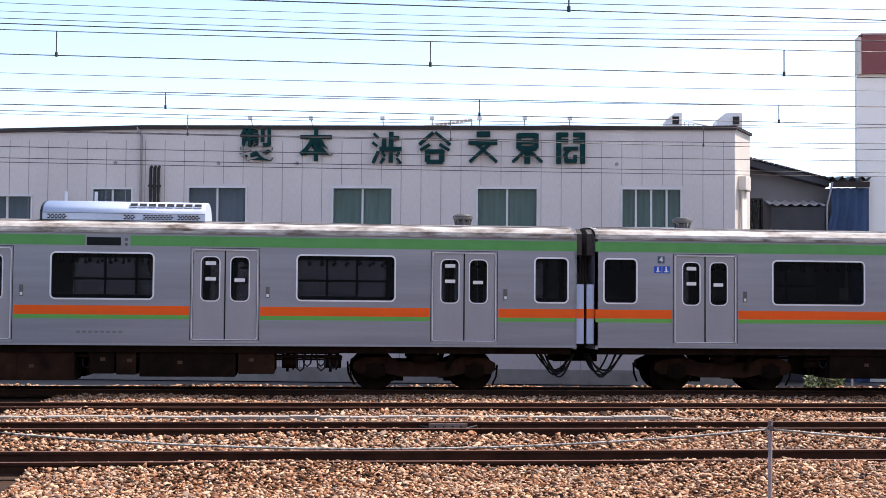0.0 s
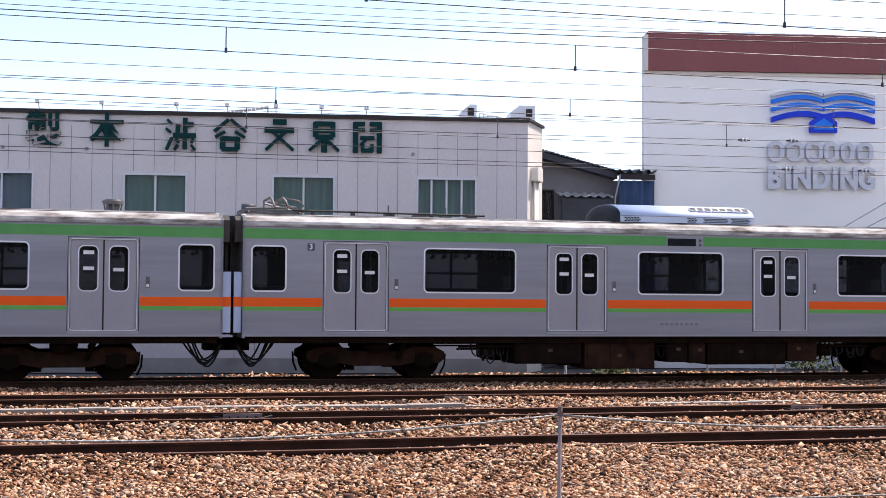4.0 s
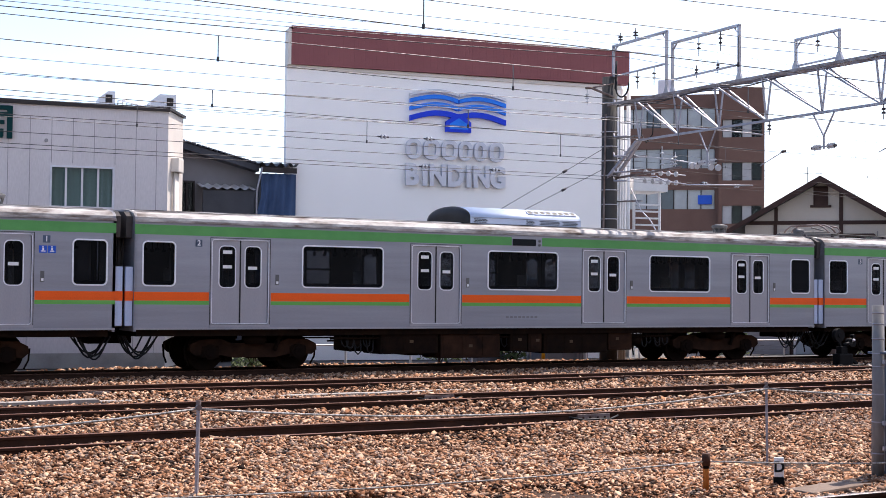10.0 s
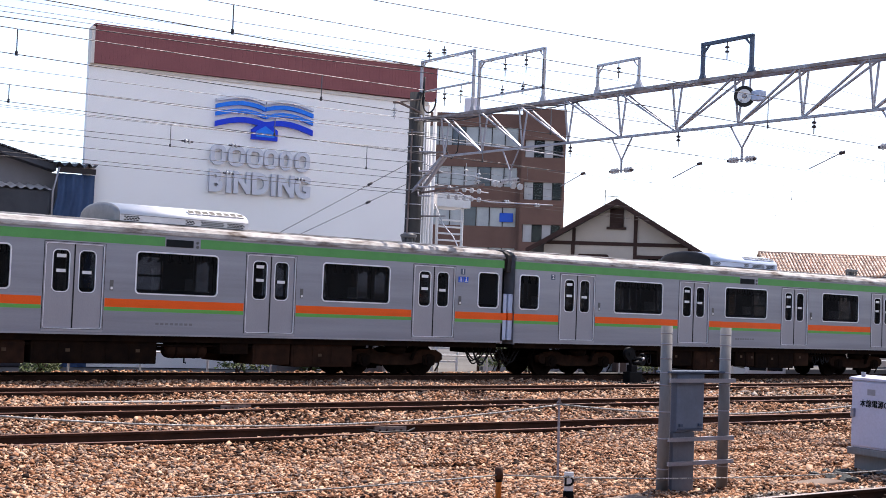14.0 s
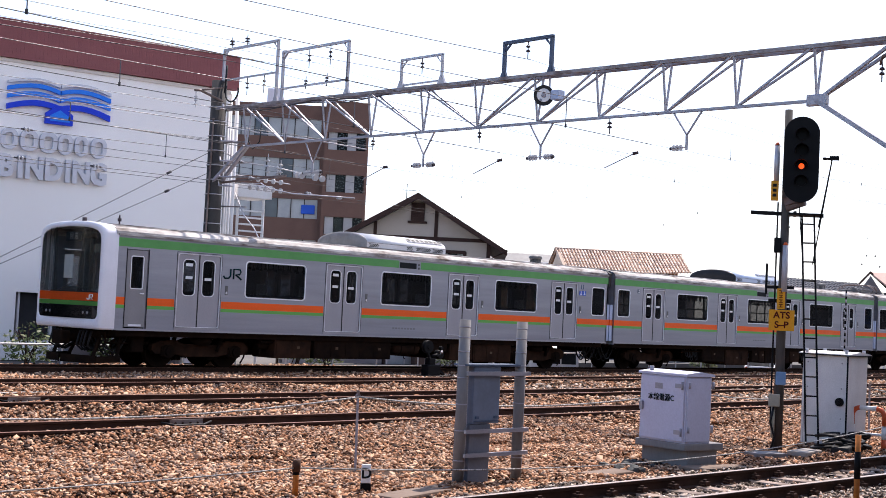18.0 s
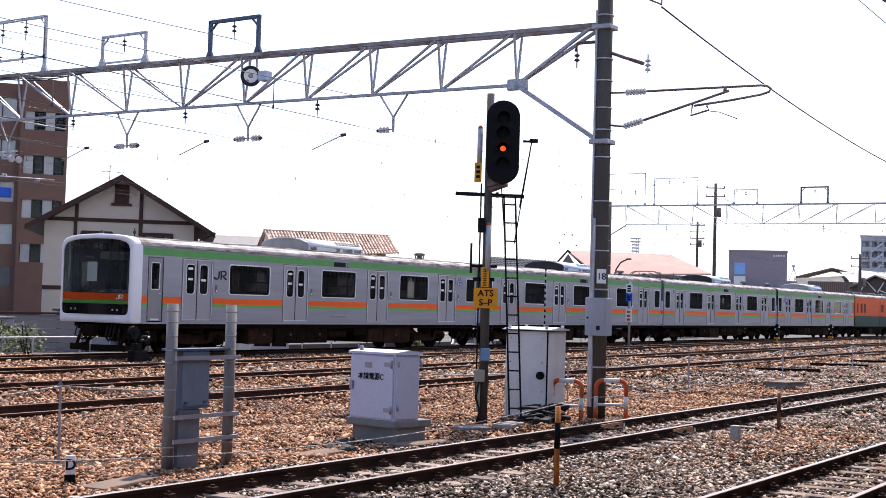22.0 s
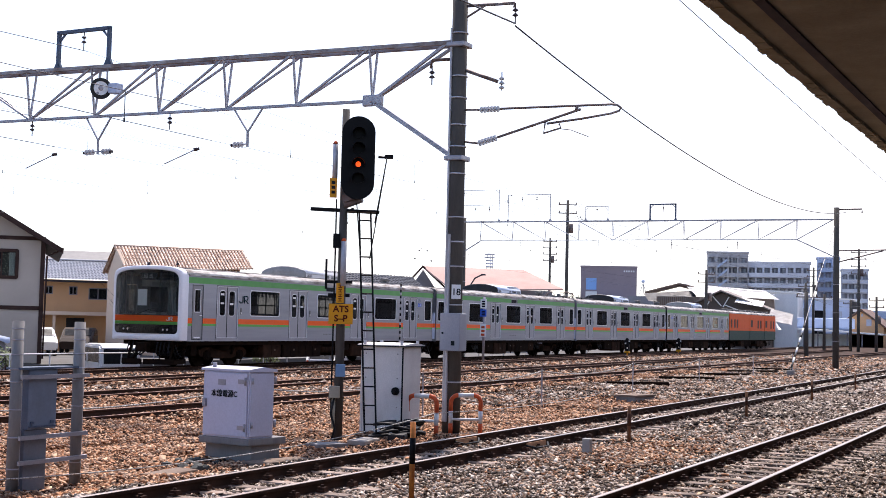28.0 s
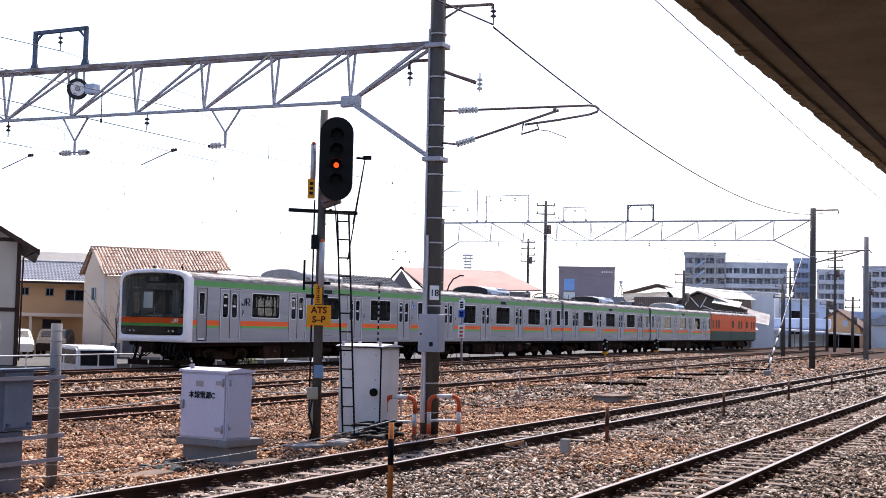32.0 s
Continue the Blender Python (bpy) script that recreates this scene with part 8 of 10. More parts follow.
def near_gantry():
    g = thing("overhead_gantry", GANTRY, "galvanised lattice beam spanning the yard between two masts", "gantry")
    z0 = 0.2

    def top(u):
        return 6.93 + z0 + 0.016 * u

    def bottom(u):
        return 5.95 + z0 + 0.009 * u
    feet = [1.85, 3.6, 5.3, 7.05, 8.82, 10.7, 12.55, 14.5, 16.35, 18.1, 19.9]
    lattice(g, 21.3, top, bottom, feet, 10.0, CHORD, GALV)
    bm = bmesh.new()
    bar(bm, (1.85, 0, bottom(1.85)), (0.12, 0, 4.85 + z0), 0.10, 0.08)
    soft_box(bm, 1.62, 2.05, -0.05, 0.05, bottom(1.85) - 0.10, bottom(1.85) + 0.12, 0.03)
    part("knee_brace", bm, GALV, g)
    for y in (-0.15, 0.15):
        bm = bmesh.new()
        bar(bm, (1.85, 0, bottom(1.85)), (0.15, y, top(0.15)), 0.055)
        part("web_diagonal", bm, GALV, g)
    for y in (-0.16, 0.16):
        bm = bmesh.new()
        bar(bm, (19.9, y * 0.3, bottom(19.9)), (21.5, y, 5.0 + z0), 0.08)
        part("knee_brace", bm, GALV, g)
    hoop(g, 8.48, 9.92, top(9), 7.93 + z0, 0.075, BLUESTEEL, foot=0.22)
    hoop(g, 11.99, 13.45, top(12.7), 7.90 + z0, 0.055, GALVBRIGHT, midbar=top(12.7) + 0.14, foot=0.26)
    hoop(g, 15.55, 18.35, top(17), 8.62 + z0, 0.068, GALVBRIGHT, midbar=7.62 + z0, foot=0.22)
    hoop(g, 18.62, 21.2, top(20), 8.98 + z0, 0.068, GALVBRIGHT, midbar=8.10 + z0, foot=0.22)
    insulator(g, (9.2, 0, 7.92 + z0))
    insulator(g, (12.7, 0, 7.88 + z0), 0.38)
    for u in (16.3, 17.2):
        insulator(g, (u, 0, 8.58 + z0), 0.5)
        insulator(g, (u + 0.1, 0, 7.86 + z0), 0.34, 2)
    for u in (19.2, 20.0):
        insulator(g, (u, 0, 8.08 + z0), 0.5)
    for u in (20.1, 20.85):
        insulator(g, (u, 0, 9.32 + z0), 0.34, 2, DARKPORC, 0.085)
    for u, sides in ((12.5, (-1, 1)), (8.69, (-1, 1)), (4.75, (1,)), (16.82, (-1, 1))):
        dropper_v(g, u, 5.27 + z0, bottom, sides)
    # pull-off arms that hold the contact wires aside
    for u, z in ((9.95, 5.45), (6.05, 5.41), (13.9, 5.47)):
        bm = bmesh.new()
        rod(bm, (u, 0, z), (u + 0.76, 0.06, z - 0.28), 0.012, 6)
        part("pull_off_arm", bm, GALV, g)
        bm = bmesh.new()
        rod(bm, (u - 0.06, -0.04, z + 0.02), (u + 0.02, 0.04, z - 0.01), 0.035, 8)
        part("arm_clamp", bm, DARKPORC, g)
    for u in (6.75, 10.62, 14.4):
        insulator(g, (u, 0, bottom(u)), 0.36)
    # round lamp under the beam, turned to the platform, with a pale ballast box behind it
    c, d = Vector((8.62, 0.05, 6.62 + z0)), Vector((-0.67, 0.74, -0.05)).normalized()
    bm = bmesh.new()
    rod(bm, c - d * 0.20, c - d * 0.06, 0.13, 18, 0.225)
    rod(bm, c - d * 0.06, c + d * 0.05, 0.225, 24)
    sp = part("yard_lamp", bm, ACEND, g, "round dark lamp housing")
    bm = bmesh.new()
    rod(bm, c + d * 0.051, c + d * 0.056, 0.150, 20)
    part("reflector", bm, PAPER, sp)
    bm = bmesh.new()
    rod(bm, c + d * 0.057, c + d * 0.075, 0.055, 12, 0.035)
    rod(bm, c + d * 0.057 + Vector((0.05, 0.04, -0.11)), c + d * 0.065 + Vector((0.05, 0.04, -0.11)), 0.03, 8)
    part("bulb", bm, GALV, sp)
    bm = bmesh.new()
    soft_box(bm, 8.18, 8.42, -0.16, 0.06, 6.50 + z0, 6.72 + z0, 0.03)
    part("ballast_box", bm, PALESHEET, sp)
    bm = bmesh.new()
    bar(bm, (8.5, 0, 6.8 + z0), (8.5, 0, top(8.6) + 0.02), 0.04)
    part("lamp_bracket", bm, GALV, sp)
    bm = bmesh.new()
    bar(bm, (8.72, 0, 6.8 + z0), (8.72, 0, top(8.6) + 0.02), 0.04)
    part("lamp_bracket", bm, GALV, sp)
    # service arm, standing insulators and loose leads by the far mast
    bm = bmesh.new()
    bar(bm, (18.1, -0.1, 5.44), (21.2, -0.1, 5.36), 0.055)
    arm = part("service_arm", bm, RUSTGALV, g)
    for u, z, h in ((18.95, 5.46, 0.62), (18.35, 5.47, 0.40), (18.5, 5.47, 0.32)):
        insulator(g, (u, -0.1, z + h), h, 3, PORCELAIN, 0.07)
    for pts in ([(20.5, -0.15, 5.35), (19.6, -0.15, 5.27), (19.3, -0.15, 5.28), (18.9, -0.15, 5.12), (17.85, -0.15, 4.95), (15.2, -0.15, 4.75)], [(21.0, -0.12, 6.95), (19.5, -0.12, 6.70), (17.0, -0.12, 6.35), (14.8, -0.12, 5.98)],
                [(20.6, -0.2, 5.05), (20.1, -0.2, 4.4), (19.6, -0.2, 4.05), (19.2, -0.2, 3.6)], [(21.1, -0.2, 6.2), (20.2, -0.2, 5.9), (19.0, -0.2, 5.75), (17.6, -0.2, 5.5)], [(19.9, -0.1, 7.05), (19.95, -0.1, 6.5), (19.7, -0.1, 6.25), (19.4, -0.1, 6.45), (19.35, -0.1, 6.95)]):
        bm = bmesh.new()
        path(bm, pts, 0.017, 6)
        part("loose_lead", bm, GALVBRIGHT if pts[0][2] < 7.0 else RUBBER, g)
    for u in (16.45, 16.75, 17.35, 17.55):
        bm = bmesh.new()
        rod(bm, (u, -0.08, 5.42 - 0.13 * (17.5 - u)), (u + 0.06, -0.08, 5.43 - 0.13 * (17.5 - u)), 0.085, 12)
        part("disc_insulator", bm, PORCELAIN, arm)
    for u, z in ((21.0, 6.55), (20.8, 5.95), (20.95, 5.55), (21.0, 4.7)):
        bm = bmesh.new()
        bar(bm, (u - 0.9, -0.25, z - 0.05), (u + 0.5, -0.25, z), 0.045)
        part("mast_bracket", bm, CHORD, g)
    # cables sagging along the beam
    bm = bmesh.new()
    for k in range(3):
        pts = [(u, 0.12 * k - 0.1, top(u) - 0.08 - 0.05 * math.sin(u * 1.7 + k)) for u in [14 + 0.4 * i for i in range(18)]]
        path(bm, pts, 0.012, 5)
    part("loose_cable", bm, WIRE, g)
    bm = bmesh.new()
    pts = [(20.6 + 0.32 * math.cos(a), 0.1, 7.75 + z0 + 0.32 * math.sin(a)) for a in [radians(170 + 20 * i) for i in range(12)]]
    path(bm, pts, 0.025, 6)
    path(bm, [(20.95, 0.1, 7.7 + z0), (20.9, 0.1, 8.5 + z0)], 0.03, 6)
    part("cable_loop", bm, RUBBER, g)

    # near pole
    p = thing("line_pole", (22.5, 10.4, -0.2), "tall weathered concrete line pole with clamped cables", "pole", "line poles")
    bm = bmesh.new()
    rod(bm, (0, 0, 0), (0, 0, 9.6), 0.165, 20, 0.135)
    part("shaft", bm, POLECON, p)
    ring_bands(p, 0, 0, (0.9, 1.6, 2.3, 3.0, 3.45, 3.9, 4.7, 5.2, 5.6, 6.1, 6.5, 7.3), 0.165)
    bm = bmesh.new()
    rod(bm, (-0.14, 0.10, 0.2), (-0.14, 0.10, 7.4), 0.022, 6)
    rod(bm, (-0.17, 0.04, 0.2), (-0.17, 0.04, 3.6), 0.03, 6)
    part("conduit", bm, GALVBRIGHT, p)
    bm = bmesh.new()
    soft_box(bm, -0.36, -0.05, -0.30, 0.10, 1.48, 2.16, 0.02)
    bx = part("switch_box", bm, SWITCHGREY, p, "pale grey switch box on the pole")
    bm = bmesh.new()
    box(bm, -0.364, -0.355, -0.20, -0.13, 1.58, 1.66)
    rod(bm, (-0.37, 0.04, 1.8), (-0.355, 0.04, 1.8), 0.02, 8)
    part("lock", bm, INK, bx)
    turn = Matrix.Rotation(radians(-52), 4, "Z")
    bm = bmesh.new()
    box(bm, -0.085, 0.085, -0.182, -0.168, 2.42, 2.68)
    pl = part("number_plate", bm, PAPER, p, "", turn)
    writing("18", 0.17, INK, pl, (0, -0.185, 2.54), 0.002, 0.002)
    for z in (4.95, 7.05):
        bm = bmesh.new()
        soft_box(bm, -0.185, 0.185, -0.185, 0.185, z, z + 0.09, 0.02)
        part("collar", bm, GALV, p)
    # arms towards the near track
    bm = bmesh.new()
    path(bm, [(0, -0.15, 5.89), (0, -0.45, 5.88)], 0.02)
    path(bm, [(0, -0.85, 5.88), (0, -2.95, 5.86), (0, -3.06, 5.84), (0, -3.12, 5.79), (0, -3.09, 5.74), (0, -2.95, 5.70), (0, -2.4, 5.63), (0, -1.75, 5.57)], 0.022, 8)
    path(bm, [(0, -0.8, 5.36), (0, -2.38, 5.80)], 0.024, 8)
    path(bm, [(0, -2.30, 5.78), (0, -2.32, 5.88)], 0.03, 6)
    path(bm, [(0, -1.72, 5.60), (0, -1.69, 5.40), (0, -2.02, 5.48), (0, -1.98, 5.56)], 0.018, 6)
    path(bm, [(0, -1.98, 5.47), (0, -2.2, 5.44), (0.1, -2.5, 5.32)], 0.008, 5)
    part("cantilever_arm", bm, RUSTGALV, p)
    for (a, b_) in (((0, -0.42, 5.88), (0, -0.85, 5.88)), ((0, -0.4, 5.26), (0, -0.8, 5.36))):
        bm = bmesh.new()
        rod(bm, a, b_, 0.02, 6)
        for k in range(6):
            q = Vector(a).lerp(Vector(b_), 0.1 + k * 0.15)
            q2 = Vector(a).lerp(Vector(b_), 0.16 + k * 0.15)
            rod(bm, q, q2, 0.06, 10)
        part("arm_insulator", bm, PORCELAIN, p)
    bm = bmesh.new()
    path(bm, [(0, -0.14, 5.30), (0, -0.45, 5.26)], 0.02)
    part("bracket", bm, RUSTGALV, p)
    for pts, r in (([(0, -0.15, 6.62), (0, -0.78, 6.38)], 0.035), ([(0, -0.12, 7.82), (0, -1.08, 7.80), (0, -1.08, 7.72)], 0.03), ([(0, -0.12, 7.6), (0, -0.5, 7.80)], 0.02), ([(0, 0.12, 6.85), (0, 0.55, 6.85), (0, 0.58, 6.7)], 0.03)):
        bm = bmesh.new()
        path(bm, pts, r)
        part("bracket", bm, RUSTGALV, p)
    insulator(p, (0, -1.10, 7.80), 0.38)
    insulator(p, (0, -0.86, 6.55), 0.34, 3, PORCELAIN)
    insulator(p, (0, 0.55, 6.75), 0.36)

    # far mast behind the train
    m = thing("line_pole", (23.6, 31.75, -0.2), "dark steel-banded mast with brackets and cables", "pole", "line poles")
    bm = bmesh.new()
    rod(bm, (0, 0, 0), (0, 0, 8.3), 0.26, 16, 0.22)
    part("shaft", bm, DARKPOLE, m)
    ring_bands(m, 0, 0, [0.8 + 0.42 * k for k in range(17)], 0.262)
    bm = bmesh.new()
    for k, x in enumerate((0.32, 0.40, 0.5)):
        rod(bm, (x, -0.08, 0), (x, -0.08, 7.6 - 0.3 * k), 0.04, 8)
    part("conduit", bm, WHITEPAINT, m)
    bm = bmesh.new()
    rod(bm, (-0.3, -0.1, 2.5), (-0.22, -0.1, 7.2), 0.03, 6)
    path(bm, [(0, -0.2, 7.7), (-0.8, -0.2, 7.9), (-1.0, -0.2, 7.88)], 0.035)
    path(bm, [(0, -0.2, 8.1), (-0.75, -0.2, 7.92)], 0.025)
    part("bracket", bm, RUSTGALV, m)
    insulator(m, (-0.95, -0.2, 7.85), 0.45, 3, PORCELAIN)
    for k, z in enumerate((5.05, 5.3, 5.75, 6.3)):
        bm = bmesh.new()
        path(bm, [(0, -0.2, z + 0.35), (-0.5, -0.9, z + 0.15), (-0.6, -1.6, z + 0.1)], 0.022)
        part("steady_arm", bm, GALV, m)
    for z in (5.25, 5.5):
        bm = bmesh.new()
        for k in range(5):
            rod(bm, (0.5 + 0.28 * k, -1.0, z), (0.5 + 0.28 * k + 0.05, -1.0, z), 0.075, 10)
        rod(bm, (0.0, -1.0, z + 0.05), (2.0, -1.0, z - 0.02), 0.015)
        part("tension_insulator", bm, PORCELAIN, m)


def far_gantry():
    g = thing("overhead_gantry", pose(73.8, 11.9, -0.2, 0, 0, 90), "far lattice beam over the yard on two masts", "gantry")
    z0 = 0.2

    def top(u):
        return 7.77 + z0 + 0.004 * u

    def bottom(u):
        return 6.70 + z0 + 0.003 * u
    feet = [2.02 + 2.06 * k for k in range(10)]
    lattice(g, 21.6, top, bottom, feet, 11.4, GALV, GALVBRIGHT, 0.026, 0.055)
    bm = bmesh.new()
    bar(bm, (feet[0], 0, bottom(2)), (0, 0, 5.95), 0.06)
    bar(bm, (feet[0], 0, bottom(2)), (0.1, 0, top(0)), 0.045)
    bar(bm, (feet[-1], 0, bottom(2)), (21.6, 0, 6.3), 0.06)
    part("knee_brace", bm, GALV, g)
    hoop(g, 8.69, 10.16, top(9), 8.93, 0.075, BLUESTEEL)
    hoop(g, 12.64, 13.98, top(13), 8.87, 0.035, GALV)
    hoop(g, 16.15, 18.8, top(17), 9.62, 0.035, GALV)
    hoop(g, 19.39, 21.68, top(20), 9.95, 0.035, GALV, midbar=9.05)
    for u, z in ((9.4, 8.9), (13.3, 8.84), (17.0, 9.58), (17.9, 9.58), (20.0, 9.02), (20.9, 9.02)):
        insulator(g, (u, 0, z), 0.4)
    for u in (5.2, 8.9, 13.2, 18.0):
        insulator(g, (u, 0, bottom(u)), 0.5)
    for y, h, r in ((11.85, 8.6, 0.17), (33.6, 8.3, 0.22)):
        m = thing("line_pole", (73.8, y, -0.2), "weathered concrete line pole", "pole", "line poles")
        bm = bmesh.new()
        rod(bm, (0, 0, 0), (0, 0, h), r, 14, r * 0.85)
        part("shaft", bm, POLECON, m)
        ring_bands(m, 0, 0, (1.5, 3.0, 4.5, 6.0), r)
        if y < 20:
            bm = bmesh.new()
            path(bm, [(0, -0.1, 8.5), (0, -1.3, 8.5), (0, -1.3, 8.3)], 0.04)
            path(bm, [(0, -0.1, 6.3), (0, -2.9, 6.35), (0, -3.0, 6.2)], 0.035)
            path(bm, [(0, -0.1, 5.7), (0, -2.4, 6.3)], 0.035)
            part("cantilever_arm", bm, RUSTGALV, m)
    m = thing("line_pole", (106.1, 13.1, -0.2), "plain grey far line pole", "pole", "line poles")
    bm = bmesh.new()
    rod(bm, (0, 0, 0), (0, 0, 9.3), 0.2, 12, 0.17)
    part("shaft", bm, STANDCON, m)
    # striped stay wire with its concrete foot
    s = thing("stay_wire", (60.9, 11.7, -0.2), "pole stay with a striped guard and a concrete foot", "stay")
    bm = bmesh.new()
    soft_box(bm, -0.17, 0.17, -0.15, 0.15, 0, 0.28, 0.05)
    part("foot", bm, STANDCON, s)
    a, b_ = Vector((0, 0, 0.3)), Vector((12.7, 0.2, 7.6))
    bm = bmesh.new()
    rod(bm, a, b_, 0.02, 6)
    part("wire", bm, PALEWIRE, s)
    for k in range(9):
        bm = bmesh.new()
        rod(bm, a.lerp(b_, 0.01 + 0.03 * k), a.lerp(b_, 0.04 + 0.03 * k), 0.045, 8)
        part("striped_guard", bm, WHITEPAINT if k % 2 else RUBBER, s)


def sagging(bm, a, b_, sag, r, n=24):
    a, b_ = Vector(a), Vector(b_)
    path(bm, [a.lerp(b_, k / n) - Vector((0, 0, 4 * sag * (k / n) * (1 - k / n))) for k in range(n + 1)], r, 5)


SPANS = [(-28.0, 23.1), (23.1, 73.8), (73.8, 124.0)]


def overhead_wires():
    # contact and carrying wires of each wired track, with droppers
    for y, zc, zm, turn, sag in ((16.25, 5.42, 6.05, -0.058, 0.30), (20.4, 5.44, 6.02, -0.052, 0.22), (24.6, 5.30, 5.78, -0.028, 0.2), (29.4, 5.42, 6.05, 0.0, 0.2)):
        t = thing("overhead_wire", (0, y, 0), "contact wire hung from a carrying wire by droppers", "wire", "overhead wires")
        bm = bmesh.new()
        bm2 = bmesh.new()
        for x0, x1 in SPANS:
            y0, y1 = float(swing(x0, turn)), float(swing(x1, turn))
            path(bm, [(x0, y0, zc), (x1, y1, zc)], 0.0075 if x0 < 0 else 0.004, 5)
            sagging(bm2, (x0, y0, zm), (x1, y1, zm), sag, 0.007 if x0 < 0 else 0.0035)
        part("contact_wire", bm, WIRE, t)
        part("carrying_wire", bm2, PALEWIRE, t)
        for x0, x1 in SPANS[:2]:
            n = 9
            for k in range(n):
                x = x0 + (x1 - x0) * (k + 0.5) / n if y != 20.4 else 1.92 + 5.55 * (k - 5 if x0 < 0 else k + 4)
                s = (x - x0) / (x1 - x0)
                yy = float(swing(x0, turn)) * (1 - s) + float(swing(x1, turn)) * s
                z = zm - 4 * sag * s * (1 - s)
                bm = bmesh.new()
                rod(bm, (x, yy, zc), (x, yy, z), 0.010 if x0 < 0 else 0.004, 5)
                part("dropper", bm, PALEWIRE, t)
                bm = bmesh.new()
                rod(bm, (x, yy, zc - 0.02), (x, yy, zc + 0.05), 0.022 if x0 < 0 else 0.010, 6)
                part("dropper_clip", bm, WIRE, t)
    # feeders on the frames of the beams
    for y, z, sag, r, mat in ((30.4, 8.45, 0.55, 0.012, WIRE), (29.6, 8.45, 0.6, 0.008, PALEWIRE), (27.9, 8.1, 0.45, 0.006, PALEWIRE), (26.9, 8.1, 0.5, 0.006, PALEWIRE), (23.1, 7.45, 0.4, 0.007, PALEWIRE), (19.6, 7.5, 0.5, 0.008, WIRE),
                              (31.2, 6.9, 0.35, 0.007, WIRE), (31.4, 6.35, 0.3, 0.006, PALEWIRE), (31.1, 5.95, 0.3, 0.008, WIRE), (31.3, 5.5, 0.2, 0.008, WIRE), (31.25, 5.16, 0.12, 0.008, WIRE), (31.4, 5.08, 0.12, 0.008, WIRE), (28.2, 6.75, 0.3, 0.006, PALEWIRE)):
        t = thing("feeder_wire", (0, y, 0), "thin feeder wire slung along the yard", "wire", "feeder wires")
        bm = bmesh.new()
        for x0, x1 in SPANS:
            sagging(bm, (x0, 0, z), (x1, 0, z), sag, r if x0 < 0 else r * 0.5)
        part("strand", bm, mat, t)
    t = thing("feeder_wire", (0, 9.3, 0), "thick dark feeder wire slung between the poles", "wire", "feeder wires")
    bm = bmesh.new()
    sagging(bm, (-28, 0.2, 7.9), (22.5, 0, 7.22), 0.75, 0.016, 40)
    sagging(bm, (22.5, 0, 7.18), (73.4, 2.0, 8.1), 1.08, 0.016, 40)
    part("strand", bm, WIRE, t)
    for y, z, sag in ((4.2, 6.2, 0.5),):
        t = thing("feeder_wire", (0, y, 0), "thin pale wire over the near track", "wire", "feeder wires")
        bm = bmesh.new()
        sagging(bm, (22.5 if y > 5 else -10, 0, z), (73.8, 0.8, z), sag, 0.006)
        part("strand", bm, PALEWIRE, t)
    # two guy wires down from the far mast in front of the white wall
    t = thing("guy_wire", (23.5, 31.8, 0), "pair of guy wires with insulator beads from the mast", "wire")
    for z, dx in ((6.05, -10.6), (5.45, -10.9)):
        bm = bmesh.new()
        a, b_ = Vector((0, 0.05, z)), Vector((dx, 1.2, 0.0))
        rod(bm, a, b_, 0.009, 5)
        part("strand", bm, WIRE, t)
        bm = bmesh.new()
        rod(bm, a.lerp(b_, 0.117), a.lerp(b_, 0.128), 0.038, 8)
        part("bead", bm, WIRE, t)
    # strings of porcelain on the low feeders
    first = None
    for x, y, z in ((17.2, 31.25, 5.11), (17.25, 31.1, 5.83), (19.38, 31.25, 5.14), (26.74, 31.25, 5.13), (27.99, 31.25, 5.12), (15.9, 31.1, 5.80)):
        if first is None:
            first = thing("wire_insulator", (x, y, z), "white porcelain strain insulator on a feeder wire", "insulator", "wire insulators")
            for k in (-1, 1):
                bm = bmesh.new()
                rod(bm, (k * 0.05 - 0.018, 0, 0), (k * 0.05 + 0.018, 0, 0), 0.055, 12)
                part("disc", bm, PORCELAIN, first)
            bm = bmesh.new()
            rod(bm, (-0.16, 0, 0), (0.16, 0, 0), 0.022, 8)
            part("core", bm, DARKPORC, first)
        else:
            copy_thing(first, pose(x, y, z))
    # utility poles of the town
    for x, y, h, arms in ((112.7, 41.2, 13.2, 2), (149.6, 56.8, 12.4, 4), (124.0, 31.6, 7.6, 2), (108.2, 19.6, 5.2, 1), (150, 27.3, 7.4, 1), (150, 25.3, 6.2, 1), (151, 22.7, 5.6, 1), (149, 21.6, 11.0, 4), (150, 19.9, 6.0, 2), (170, 30, 10, 3), (182, 22, 10, 3), (160, 12, 9, 2)):
        t = thing("utility_pole", (x, y, -0.3), "dark utility pole with cross-arms", "pole", "utility poles")
        bm = bmesh.new()
        rod(bm, (0, 0, 0), (0, 0, h), 0.18, 10, 0.12)
        part("shaft", bm, POLECON, t)
        for k in range(arms):
            bm = bmesh.new()
            z = h - 0.4 - k * 0.75
            bar(bm, (0.35, -0.75, z), (-0.35, 0.75, z), 0.09)
            for s in (-0.9, 0, 0.9):
                rod(bm, (-0.35 * s, 0.75 * s, z), (-0.35 * s, 0.75 * s, z + 0.22), 0.05, 6)
            part("cross_arm", bm, RUSTGALV, t)
        if arms > 1:
            bm = bmesh.new()
            rod(bm, (0.25, -0.25, h - 2.9), (0.25, -0.25, h - 2.1), 0.2, 10)
            part("transformer", bm, RUSTGALV, t)
    t = thing("town_wires", (0, 0, 0), "loose bundle of pale town wires", "wire")
